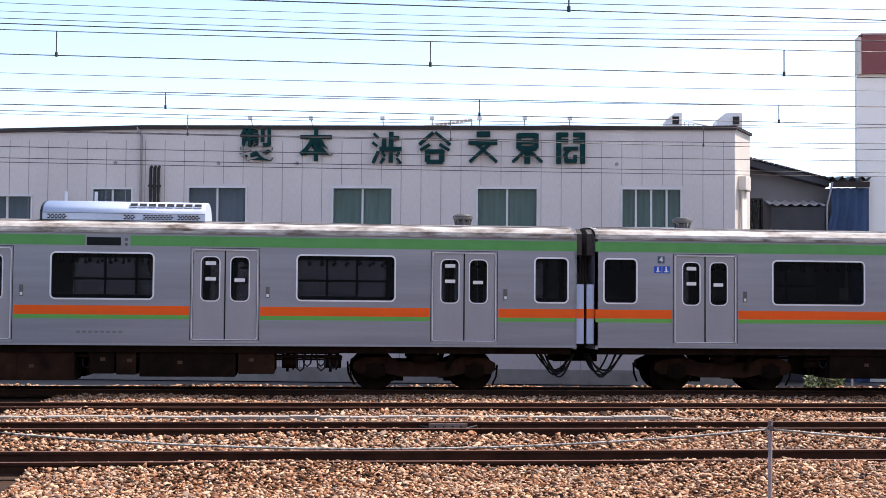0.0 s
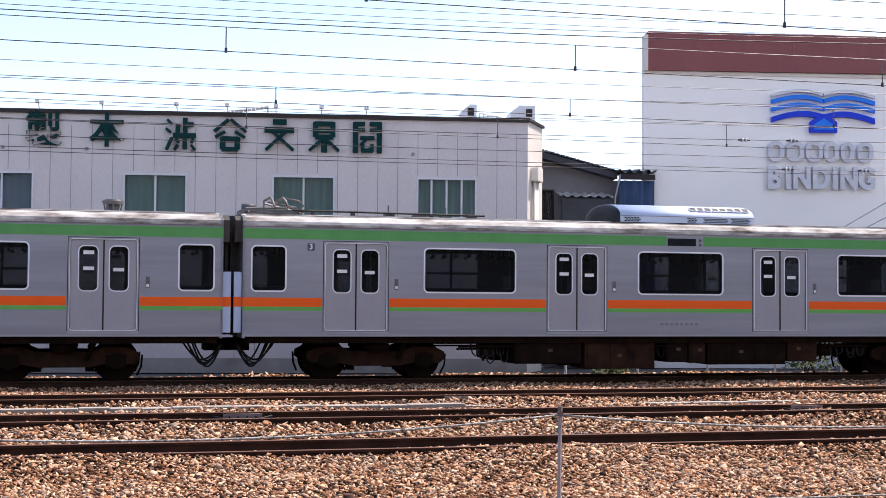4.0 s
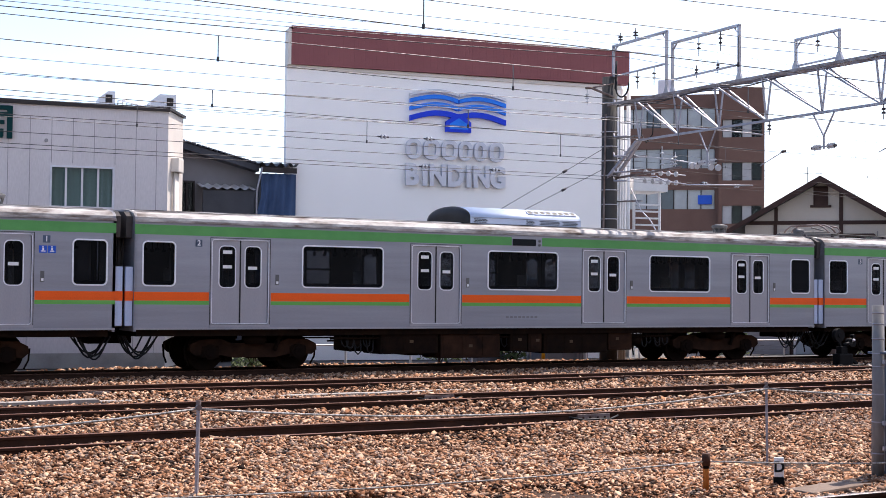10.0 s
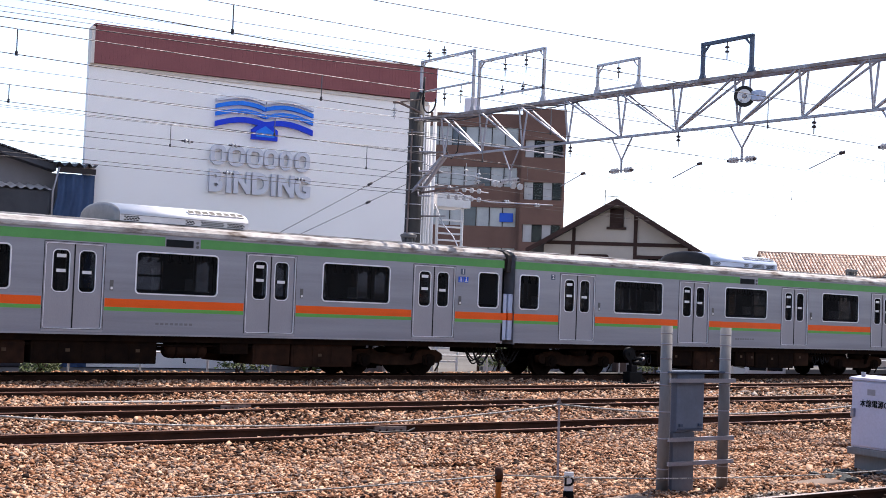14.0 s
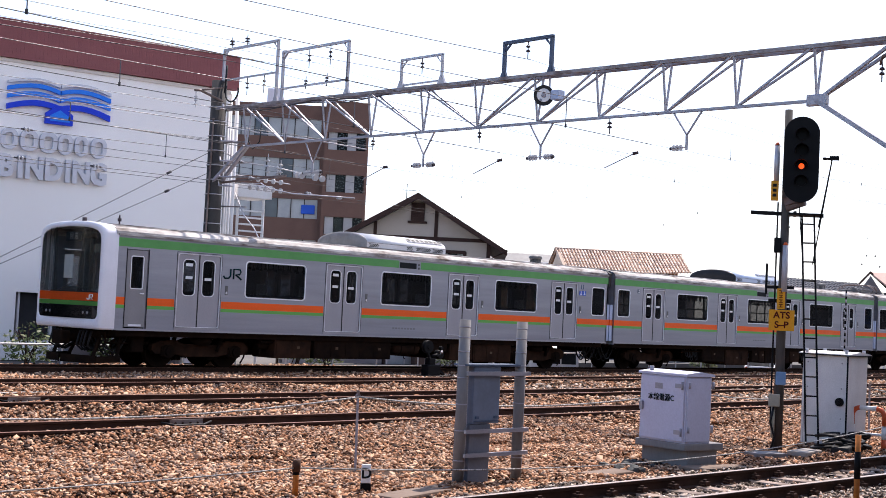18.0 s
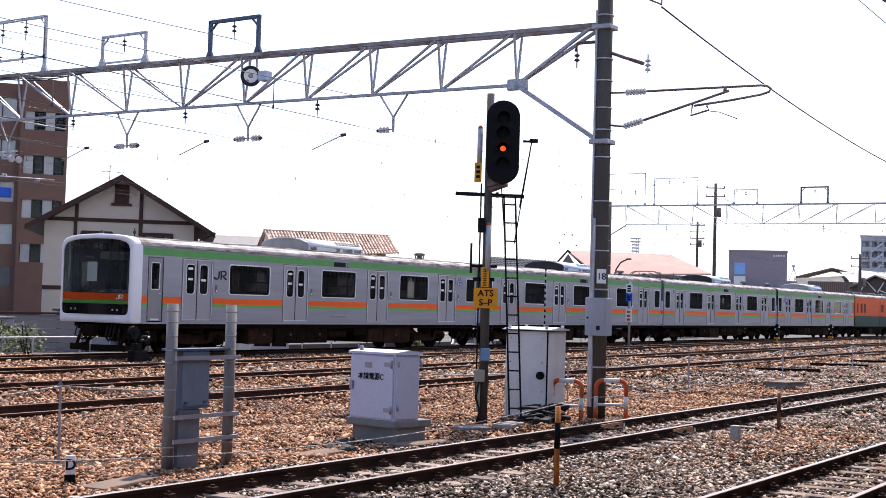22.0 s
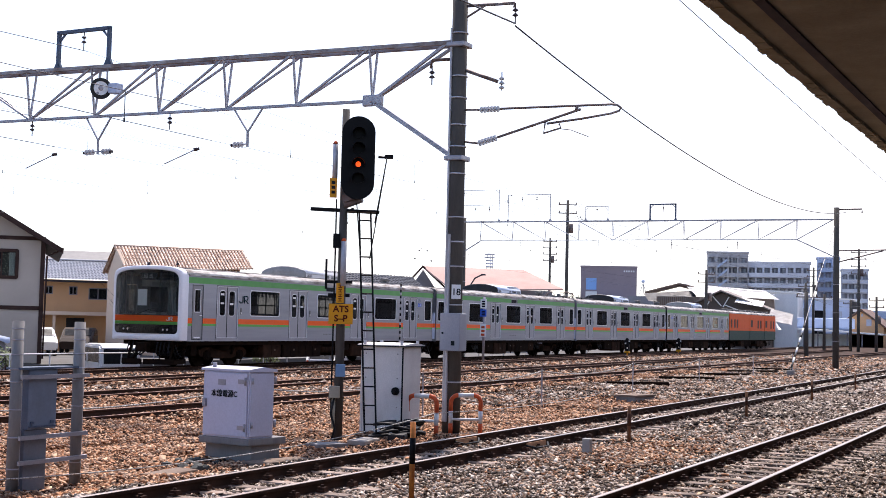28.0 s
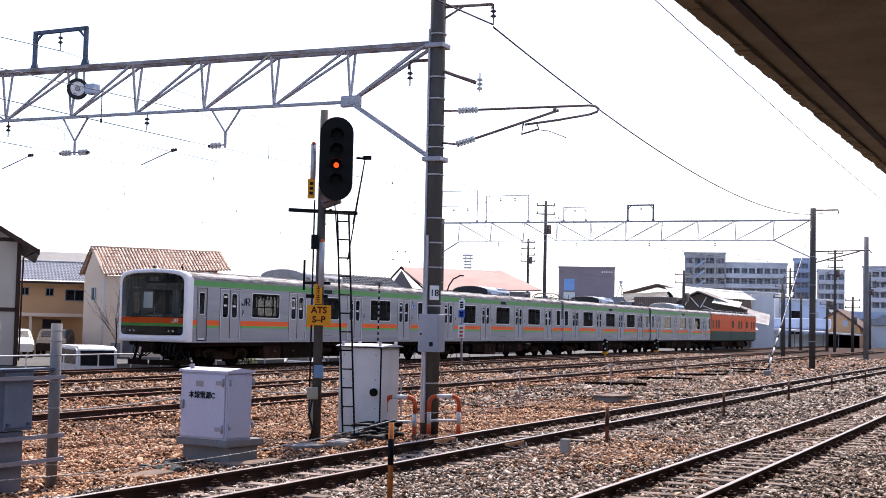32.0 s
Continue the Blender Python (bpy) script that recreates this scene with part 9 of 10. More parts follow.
    for a, b_, s in (((112.7, 41.2, 12.6), (149.6, 56.8, 11.8), 1.0), ((124, 31.6, 7), (182, 22, 9.5), 1.3), ((124, 31.6, 6.5), (170, 30, 9), 1.2), ((108.2, 19.6, 5), (160, 12, 8.5), 0.8), ((124, 31.6, 7.2), (108.2, 19.6, 5), 0.6), ((182, 22, 9.6), (160, 12, 8.8), 0.7), ((112.7, 41.2, 12), (124, 31.6, 7.3), 0.6), ((150, 27.3, 6.8), (149, 21.6, 8.8), 0.5), ((149, 21.6, 10.5), (182, 22, 9.5), 0.8), ((150, 25.3, 5.6), (150, 19.9, 5.2), 0.4), ((112.7, 41.2, 11.6), (149, 21.6, 9.9), 1.6), ((124, 31.6, 6.9), (149, 21.6, 9.3), 1.2), ((124, 31.6, 6.0), (150, 27.3, 6.4), 0.5), ((149, 21.6, 9.9), (160, 12, 8.2), 0.5), ((108.2, 19.6, 4.6), (150, 19.9, 5.3), 0.8)):
        bm = bmesh.new()
        sagging(bm, a, b_, s, 0.014, 16)
        part("strand", bm, PALEWIRE, t)


near_gantry()
far_gantry()
overhead_wires()


# ---- signal, cabinets and posts beside the near track ----
PALECON = material("pale_trough_concrete", (0.33, 0.30, 0.27), 0.85, 0, (0.20, 0.165, 0.14), 2, 0.8, 40, 0.2)
EARTHCON = material("earthy_concrete", (0.22, 0.165, 0.13), 0.9, 0, (0.13, 0.09, 0.07), 2, 0.8, 40, 0.3, spec=0.1)
BOXBLUE = material("blue_grey_box_paint", (0.175, 0.21, 0.28), 0.5, 0.1, (0.12, 0.14, 0.18), 2.5, 0.8, 40, 0.1)
YELLOW = material("amber_sign", (0.72, 0.30, 0.01), 0.5, 0, None, 4, 0.3, 40, 0.02)
CABWHITE = material("lilac_white_paint", (0.52, 0.515, 0.63), 0.45, 0.05, (0.45, 0.445, 0.54), 1.5, 0.5, 40, 0.05)
CABGREY = material("warm_white_paint", (0.70, 0.67, 0.65), 0.5, 0, (0.45, 0.43, 0.41), 1.5, 0.6, 40, 0.05)
BLACKPAINT = material("black_paint", (0.006, 0.006, 0.007), 0.5, 0, (0.010, 0.010, 0.011), 3, 0.5, 40, 0.05, spec=0.08)
BROWNRED = material("brown_red_letter", (0.085, 0.012, 0.006), 0.7, 0, None, 4, 0.3, 40, 0.02, spec=0.1)
REDPAINT = material("red_orange_paint", (0.62, 0.10, 0.03), 0.5, 0, (0.45, 0.08, 0.03), 4, 0.5, 40, 0.05)
RUSTPOST = material("orange_rust_post", (0.50, 0.16, 0.025), 0.7, 0, (0.22, 0.07, 0.025), 6, 0.8, 40, 0.2)
DULLPOST = material("dull_rust_post", (0.20, 0.085, 0.040), 0.8, 0, (0.08, 0.035, 0.02), 6, 0.8, 40, 0.2)
DARKRUST = material("dark_rust", (0.09, 0.035, 0.018), 0.8, 0, (0.04, 0.02, 0.014), 6, 0.8, 40, 0.3)
AMBER = glow("amber_lamp", (1.0, 0.085, 0.008), 0.75)
LENS = material("dark_lens", (0.005, 0.005, 0.006), 0.3, 0, None, 4, 0.2, 40, 0, spec=0.05)


def railway_signal():
    """Four-lamp colour light signal facing the camera, with a ladder and small fittings on its post."""
    v = Vector((-19.8, -11.15, 0)).normalized()
    m = Matrix.Translation((19.74, 11.19, -0.2)) @ Matrix.Rotation(math.atan2(v.y, v.x) + math.pi / 2, 4, "Z")
    s = thing("railway_signal", m, "colour light signal, amber lit, on a grey post with ladder", "signal")
    bm = bmesh.new()
    rod(bm, (0, 0, 0), (0, 0, 5.52), 0.080, 14, 0.062)
    part("post", bm, POLECON, s)
    bm = bmesh.new()
    prism(bm, rounded(-0.055, 0.495, 3.98, 5.36, 0.272, 8), -0.36, -0.30)
    prism(bm, rounded(-0.035, 0.475, 4.0, 5.34, 0.252, 8), -0.30, -0.12)
    head = part("signal_head", bm, BLACKPAINT, s, "black rounded back board")
    for k, z in enumerate((5.06, 4.81, 4.56, 4.31)):
        bm = bmesh.new()
        rod(bm, (0.222, -0.37, z), (0.222, -0.355, z), 0.045 if k == 2 else 0.075, 16)
        part("lens", bm, AMBER if k == 2 else LENS, head, "lit amber lamp" if k == 2 else "")
        bm = bmesh.new()
        n = 10
        out = [(0.222 + 0.105 * math.cos(radians(-20 + 220 * i / n)), z + 0.105 * math.sin(radians(-20 + 220 * i / n))) for i in range(n + 1)]
        for (x0, z0), (x1, z1) in zip(out, out[1:]):
            f = [bm.verts.new(p) for p in ((x0, -0.36, z0), (x1, -0.36, z1), (x1, -0.60, z1 - 0.015), (x0, -0.60, z0 - 0.015))]
            bm.faces.new(f)
            g = [bm.verts.new((p.co.x * 0.985 + 0.0033, p.co.y, p.co.z * 0.985 + z * 0.015)) for p in f]
            bm.faces.new(g[::-1])
        part("hood", bm, BLACKPAINT, head)
    bm = bmesh.new()
    bar(bm, (-0.55, 0, 3.83), (0.60, 0, 3.80), 0.06)
    bar(bm, (0.15, -0.25, 3.82), (0.15, 0.3, 3.82), 0.05)
    box(bm, 0.05, 0.55, -0.35, 0.05, 3.78, 3.81)
    part("platform_arm", bm, BLACKPAINT, s)
    bm = bmesh.new()
    rod(bm, (0.02, -0.1, 3.9), (0.3, -0.2, 4.0), 0.06, 8)
    bar(bm, (0.0, -0.1, 4.0), (0.2, -0.2, 4.05), 0.12)
    part("head_bracket", bm, RUSTGALV, s)
    # ladder
    for x in (0.28, 0.47):
        bm = bmesh.new()
        rod(bm, (x + 0.16, -0.42, 0.15), (x - 0.02, -0.16, 3.8), 0.016, 6)
        part("ladder_rail", bm, BLACKPAINT, s)
    for k in range(12):
        t = (k + 0.5) / 12
        bm = bmesh.new()
        a = Vector((0.44, -0.42, 0.15)).lerp(Vector((0.26, -0.16, 3.8)), t)
        rod(bm, a, a + Vector((0.19, 0, 0)), 0.013, 6)
        part("ladder_rung", bm, BLACKPAINT, s)
    bm = bmesh.new()
    path(bm, [(0.55, -0.25, 4.70), (0.70, -0.25, 4.70)], 0.02)
    path(bm, [(0.70, -0.25, 4.72), (0.45, -0.2, 3.0)], 0.01)
    path(bm, [(0.70, -0.25, 4.72), (0.52, -0.2, 3.6)], 0.01)
    path(bm, [(0.2, -0.2, 4.1), (0.3, -0.2, 3.0)], 0.01)
    box(bm, 0.66, 0.80, -0.30, -0.2, 4.68, 4.74)
    part("stay_rod", bm, BLACKPAINT, s)
    # tubes with red caps
    for x, z0, z1 in ((-0.16, 4.34, 4.92), (0.02, 2.55, 3.30)):
        bm = bmesh.new()
        rod(bm, (x, -0.10, z0), (x, -0.10, z1), 0.045, 10)
        tb = part("lamp_tube", bm, GALVBRIGHT, s)
        bm = bmesh.new()
        rod(bm, (x, -0.10, z1), (x, -0.10, z1 + 0.05), 0.047, 10, 0.02)
        part("red_cap", bm, REDPAINT, tb)
    bm = bmesh.new()
    box(bm, -0.24, -0.12, -0.16, -0.08, 4.02, 4.34)
    pl = part("number_plate", bm, YELLOW, s, "small amber plate")
    bm = bmesh.new()
    for z in (4.08, 4.16, 4.24):
        box(bm, -0.21, -0.15, -0.165, -0.16, z, z + 0.05)
    part("plate_bar", bm, INK, pl)
    bm = bmesh.new()
    box(bm, -0.16, -0.05, -0.14, 0.0, 3.18, 3.42)
    bar(bm, (-0.26, 0, 2.62), (0.18, 0, 2.62), 0.05)
    bar(bm, (-0.22, 0, 2.40), (0.14, 0, 2.40), 0.06)
    rod(bm, (-0.26, -0.02, 2.5), (-0.26, -0.02, 3.0), 0.02)
    rod(bm, (-0.12, -0.05, 0.4), (-0.12, -0.05, 4.0), 0.014)
    part("fitting", bm, BLACKPAINT, s)
    bm = bmesh.new()
    box(bm, -0.085, 0.045, -0.125, -0.10, 2.27, 2.60)
    up = part("upper_plate", bm, YELLOW, s, "narrow amber plate")
    bm = bmesh.new()
    for z in (2.295, 2.37, 2.445, 2.52):
        box(bm, -0.050, 0.010, -0.13, -0.124, z, z + 0.012)
        box(bm, -0.050, 0.010, -0.13, -0.124, z + 0.04, z + 0.052)
        box(bm, -0.026, -0.012, -0.13, -0.124, z + 0.012, z + 0.04)
    part("plate_bar", bm, BROWNRED, up)
    bm = bmesh.new()
    box(bm, -0.20, 0.20, -0.14, -0.115, 1.92, 2.255)
    ats = part("ats_sign", bm, YELLOW, s, "amber sign with dark red lettering")
    writing("ATS", 0.15, BROWNRED, ats, (0, -0.143, 2.165), 0.002, 0.004)
    writing("S–P", 0.15, BROWNRED, ats, (0, -0.143, 2.01), 0.002, 0.004)
    bm = bmesh.new()
    soft_box(bm, -0.06, 0.10, -0.18, -0.08, 1.05, 1.26, 0.015)
    part("blue_box", bm, material_cache("pale_blue_box", (0.16, 0.27, 0.42)), s)
    bm = bmesh.new()
    soft_box(bm, -0.16, 0.02, -0.2, -0.08, 0.70, 0.90, 0.02)
    rod(bm, (-0.08, -0.12, 0.2), (-0.08, -0.12, 0.72), 0.03, 8)
    part("junction_box", bm, material_cache("beige_box", (0.34, 0.31, 0.24)), s)
    bm = bmesh.new()
    path(bm, [(-0.07, -0.14, 0.72), (-0.12, -0.15, 0.45), (-0.05, -0.13, 0.2), (-0.1, -0.12, 0.0)], 0.02, 6)
    part("cable", bm, RUBBER, s)


def power_cabinet():
    """White trackside cabinet on a concrete plinth."""
    c = thing("power_cabinet", pose(15.70, 10.30, -0.2, 0, 0, -10), "lilac-white steel cabinet on a concrete plinth", "cabinet")
    # the long door side faces the signal-post end, the short side the platform
    bm = bmesh.new()
    soft_box(bm, 0.10, 0.68, 0.02, 0.90, -0.05, 0.24, 0.02)
    soft_box(bm, -0.02, 0.75, -0.03, 0.92, 0.235, 0.335, 0.02)
    part("plinth", bm, STANDCON, c)
    w, d = 0.50, 0.86
    bm = bmesh.new()
    soft_box(bm, 0, w, 0, d, 0.33, 1.24, 0.012)
    body = part("body", bm, CABWHITE, c)
    bm = bmesh.new()
    prism(bm, [(-0.03, 1.243), (w + 0.03, 1.243), (w + 0.03, 1.275), (w * 0.5, 1.31), (-0.03, 1.275)], -0.03, d + 0.03)
    part("roof", bm, CABWHITE, c)
    bm = bmesh.new()
    rod(bm, (0.1, d - 0.1, 1.29), (0.1, d - 0.1, 1.35), 0.03, 8)
    part("lifting_eye", bm, GALV, c)
    turn = Matrix.Translation((-0.012, d, 0)) @ Matrix.Rotation(-math.pi / 2, 4, "Z")
    bm = bmesh.new()
    soft_box(bm, 0.02, d - 0.02, -0.012, 0.005, 0.36, 1.22, 0.006)
    door = part("door", bm, CABWHITE, c, "", turn)
    writing("本線電源C", 0.105, INK, door, (0.42, -0.016, 0.93), 0.002, 0.002)
    bm = bmesh.new()
    box(bm, 0.30, 0.44, -0.016, -0.01, 1.05, 1.13)
    part("label_plate", bm, GALV, door)
    bm = bmesh.new()
    soft_box(bm, 0.03, 0.09, -0.05, -0.01, 0.74, 0.86, 0.01)
    part("latch", bm, GALV, door)
    for z in (0.45, 1.08):
        bm = bmesh.new()
        box(bm, 0.68, 0.80, -0.02, -0.011, z, z + 0.06)
        part("hinge_leaf", bm, GALV, door)
        bm = bmesh.new()
        rod(bm, (0.82, -0.025, z - 0.02), (0.82, -0.025, z + 0.09), 0.016, 8)
        part("hinge_pin", bm, GALV, door)
    bm = bmesh.new()
    soft_box(bm, 0.02, w - 0.02, -0.014, 0.004, 0.36, 1.22, 0.006)
    side = part("side_panel", bm, CABWHITE, c)
    for z in (0.48, 1.08):
        bm = bmesh.new()
        rod(bm, (w + 0.01, -0.02, z), (w + 0.01, -0.02, z + 0.10), 0.02, 8)
        part("hinge_pin", bm, GALV, side)
        bm = bmesh.new()
        rod(bm, (0.04, -0.03, z), (0.04, -0.03, z + 0.08), 0.016, 8)
        part("hinge_pin", bm, GALV, side)


def relay_cabinet():
    """Tall pale cabinet beside the signal, with rounded knobs on its roof."""
    c = thing("relay_cabinet", pose(21.03, 10.66, -0.2, 0, 0, 4), "tall warm-white relay cabinet with a round lock", "cabinet")
    w, d, h = 0.82, 0.80, 1.545
    bm = bmesh.new()
    soft_box(bm, 0, w, 0, d, 0.0, h, 0.015)
    body = part("body", bm, CABGREY, c)
    bm = bmesh.new()
    prism(bm, [(-0.05, h + 0.016), (w + 0.05, h + 0.016), (w + 0.05, h + 0.03), (w / 2, h + 0.07), (-0.05, h + 0.03)], -0.05, d + 0.05)
    part("roof", bm, CABGREY, c)
    for x, y in ((0.05, 0.05), (w - 0.05, 0.05), (0.05, d - 0.05), (w - 0.05, d - 0.05)):
        bm = bmesh.new()
        rod(bm, (x, y, h + 0.03), (x, y, h + 0.10), 0.03, 8)
        part("lifting_eye", bm, GALVBRIGHT, c)
    bm = bmesh.new()
    box(bm, -0.006, -0.001, d - 0.05, d - 0.044, 0.05, h - 0.05)
    part("door_seam", bm, SIDINGEDGE, body)
    for yy in (0.1, d - 0.1):
        for z in (0.12, 0.5, 1.0, 1.42):
            bm = bmesh.new()
            rod(bm, (-0.006, yy, z), (0.0, yy, z), 0.014, 8)
            part("bolt", bm, SIDINGEDGE, body)
    bm = bmesh.new()
    box(bm, -0.006, 0.016, -0.004, 0.018, 0.02, h - 0.01)
    part("corner_seal", bm, BLACKPAINT, body)
    bm = bmesh.new()
    box(bm, -0.055, w + 0.055, -0.055, d + 0.055, h + 0.001, h + 0.014)
    part("roof_seal", bm, BLACKPAINT, body)
    bm = bmesh.new()
    rod(bm, (-0.05, 0.12, 0.78), (-0.0, 0.12, 0.78), 0.07, 14)
    rod(bm, (-0.08, 0.12, 0.78), (-0.05, 0.12, 0.78), 0.03, 10)
    part("lock", bm, BLACKPAINT, body)
    # pile of cable by the track
    k = thing("cable_coil", (20.2, 10.35, -0.2), "black cable coils lying on the ballast", "cable")
    rng = random.Random(2)
    for i in range(16):
        bm = bmesh.new()
        cx, cy, r = rng.uniform(-0.25, 1.0), rng.uniform(-0.2, 0.25), rng.uniform(0.12, 0.32)
        path(bm, [(cx + r * math.cos(a * 0.5), cy + 0.7 * r * math.sin(a * 0.5), 0.09 + 0.013 * i + 0.02 * math.sin(a * 0.8 + i)) for a in range(14)], 0.024, 6)
        part("loop", bm, RUBBER, k)
    for x, y, a in ((-0.1, -0.1, 20), (0.55, 0.0, -15)):
        bm = bmesh.new()
        soft_box(bm, -0.24, 0.24, -0.14, 0.14, 0.02, 0.14, 0.03)
        part("track_box", bm, RUBBER, k, "", pose(x, y, 0, 0, 0, a))
    for x, y, z, a, L, mat, label in ((19.1, 10.35, -0.19, 12, 0.42, PALECON, "pale concrete trough lid lying by the track"), (13.9, 10.25, -0.235, 10, 0.5, EARTHCON, "brown concrete slab sunk in the ballast"),
                                      (16.0, 10.0, -0.245, -5, 0.6, EARTHCON, "brown concrete slab sunk in the ballast"), (10.4, 10.1, -0.235, 16, 0.75, EARTHCON, "brown concrete slab sunk in the ballast"), (18.3, 10.55, -0.21, -20, 0.3, STANDCON, "grey concrete slab tilted on the ballast")):
        f = thing("concrete_slab", pose(x, y, z, 2, 1, a), label, "slab", "concrete slabs")
        bm = bmesh.new()
        soft_box(bm, -L, L, -0.15, 0.15, 0.02, 0.10, 0.02)
        part("slab", bm, mat, f)
    f = thing("concrete_pit", pose(35.35, 10.9, -0.24, 0, 0, -14), "low concrete cable pit with a flat lid in the ballast", "pit")
    bm = bmesh.new()
    soft_box(bm, -0.50, 0.50, -0.30, 0.30, 0.0, 0.18, 0.02)
    part("wall", bm, STANDCON, f)
    bm = bmesh.new()
    soft_box(bm, -0.53, 0.53, -0.33, 0.33, 0.183, 0.23, 0.015)
    part("lid", bm, EARTHCON, f)
    # dark stones heaped by the cabinet
    rng = random.Random(21)
    for i in range(14):
        f = thing("dark_stone", pose(15.15 + rng.uniform(-0.55, 0.35), 10.75 + rng.uniform(-0.45, 0.45), -0.17, rng.uniform(-20, 20), rng.uniform(-20, 20), rng.uniform(0, 360)), "dark grey broken stone beside the cabinet", "stone", "dark stones")
        bm = bmesh.new()
        bmesh.ops.create_icosphere(bm, subdivisions=1, radius=rng.uniform(0.06, 0.11))
        for v in bm.verts:
            v.co *= rng.uniform(0.75, 1.15)
            v.co.z *= 0.6
        part("stone", bm, material_cache("dark_wet_stone", (0.060, 0.062, 0.058), 0.8), f)


def pipe_stand():
    """Two concrete posts with a blue-grey steel box hung between them."""
    s = thing("pipe_stand", (11.48, 10.5, -0.2), "two banded concrete posts holding a blue-grey steel box", "stand")
    for x, y in ((-0.05, 0), (0.91, -0.04)):
        bm = bmesh.new()
        rod(bm, (x, y, 0), (x, y, 1.89), 0.063, 16)
        o = part("post", bm, STANDCON, s)
        for z in (0.28, 0.62, 0.92, 1.22, 1.36, 1.52, 1.68, 1.80):
            bm = bmesh.new()
            rod(bm, (x, y, z), (x, y, z + 0.014), 0.0655, 16)
            part("band", bm, GALV, o)
        bm = bmesh.new()
        rod(bm, (x + 0.066, y - 0.02, 0.1), (x + 0.066, y - 0.02, 1.85), 0.009, 5)
        part("earth_wire", bm, GALVBRIGHT, o)
    bm = bmesh.new()
    soft_box(bm, 0.08, 0.54, -0.06, 0.08, 0.70, 1.36, 0.015)
    b = part("steel_box", bm, BOXBLUE, s, "blue-grey weathered box")
    bm = bmesh.new()
    box(bm, -0.08, 0.86, -0.09, 0.12, 1.362, 1.385)
    part("lid", bm, BLUESTEEL, b)
    bm = bmesh.new()
    box(bm, 0.10, 0.52, -0.078, -0.061, 0.725, 0.74)
    part("drip_edge", bm, BLUESTEEL, b)
    for x in (0.12, 0.44):
        bm = bmesh.new()
        box(bm, x, x + 0.05, -0.08, -0.061, 0.76, 0.79)
        part("latch", bm, BLUESTEEL, b)
    bm = bmesh.new()
    soft_box(bm, 0.06, 0.42, -0.04, 0.2, 0.0, 0.695, 0.01)
    part("cable_duct", bm, material_cache("grey_duct", (0.16, 0.165, 0.19)), s)
    for z in (1.28, 0.62, 0.35):
        bm = bmesh.new()
        bar(bm, (-0.07, -0.09, z), (1.0, -0.12, z), 0.03, 0.045)
        part("cross_rail", bm, GALV, s)


def guard_hoop(x, y, a):
    h = thing("guard_hoop", pose(x, y, -0.2, 0, 0, a), "red and white striped guard hoop", "guard", "guard hoops")
    w, t, r = 0.54, 0.70, 0.13
    arc = [(r - r * math.cos(radians(18 * k)), t - r + r * math.sin(radians(18 * k))) for k in range(6)]
    for m in (0, 1):
        flip = (lambda p: p) if not m else (lambda p: (w - p[0], p[1]))
        for nm, mat, pts in (("red_stripe", REDPAINT, [(0, 0), (0, 0.20)]), ("white_stripe", WHITEPAINT, [(0, 0.20), (0, 0.42)]), ("red_stripe", REDPAINT, [(0, 0.42)] + arc)):
            bm = bmesh.new()
            path(bm, [(flip(p)[0], 0, p[1]) for p in pts], 0.040, 10)
            part(nm, bm, mat, h)
    bm = bmesh.new()
    rod(bm, (r, 0, t), (w - r, 0, t), 0.040, 10)
    part("white_stripe", bm, WHITEPAINT, h)
    bm = bmesh.new()
    rod(bm, (0, 0, 0.27), (w, 0, 0.27), 0.025, 8)
    part("cross_bar", bm, WHITEPAINT, h)


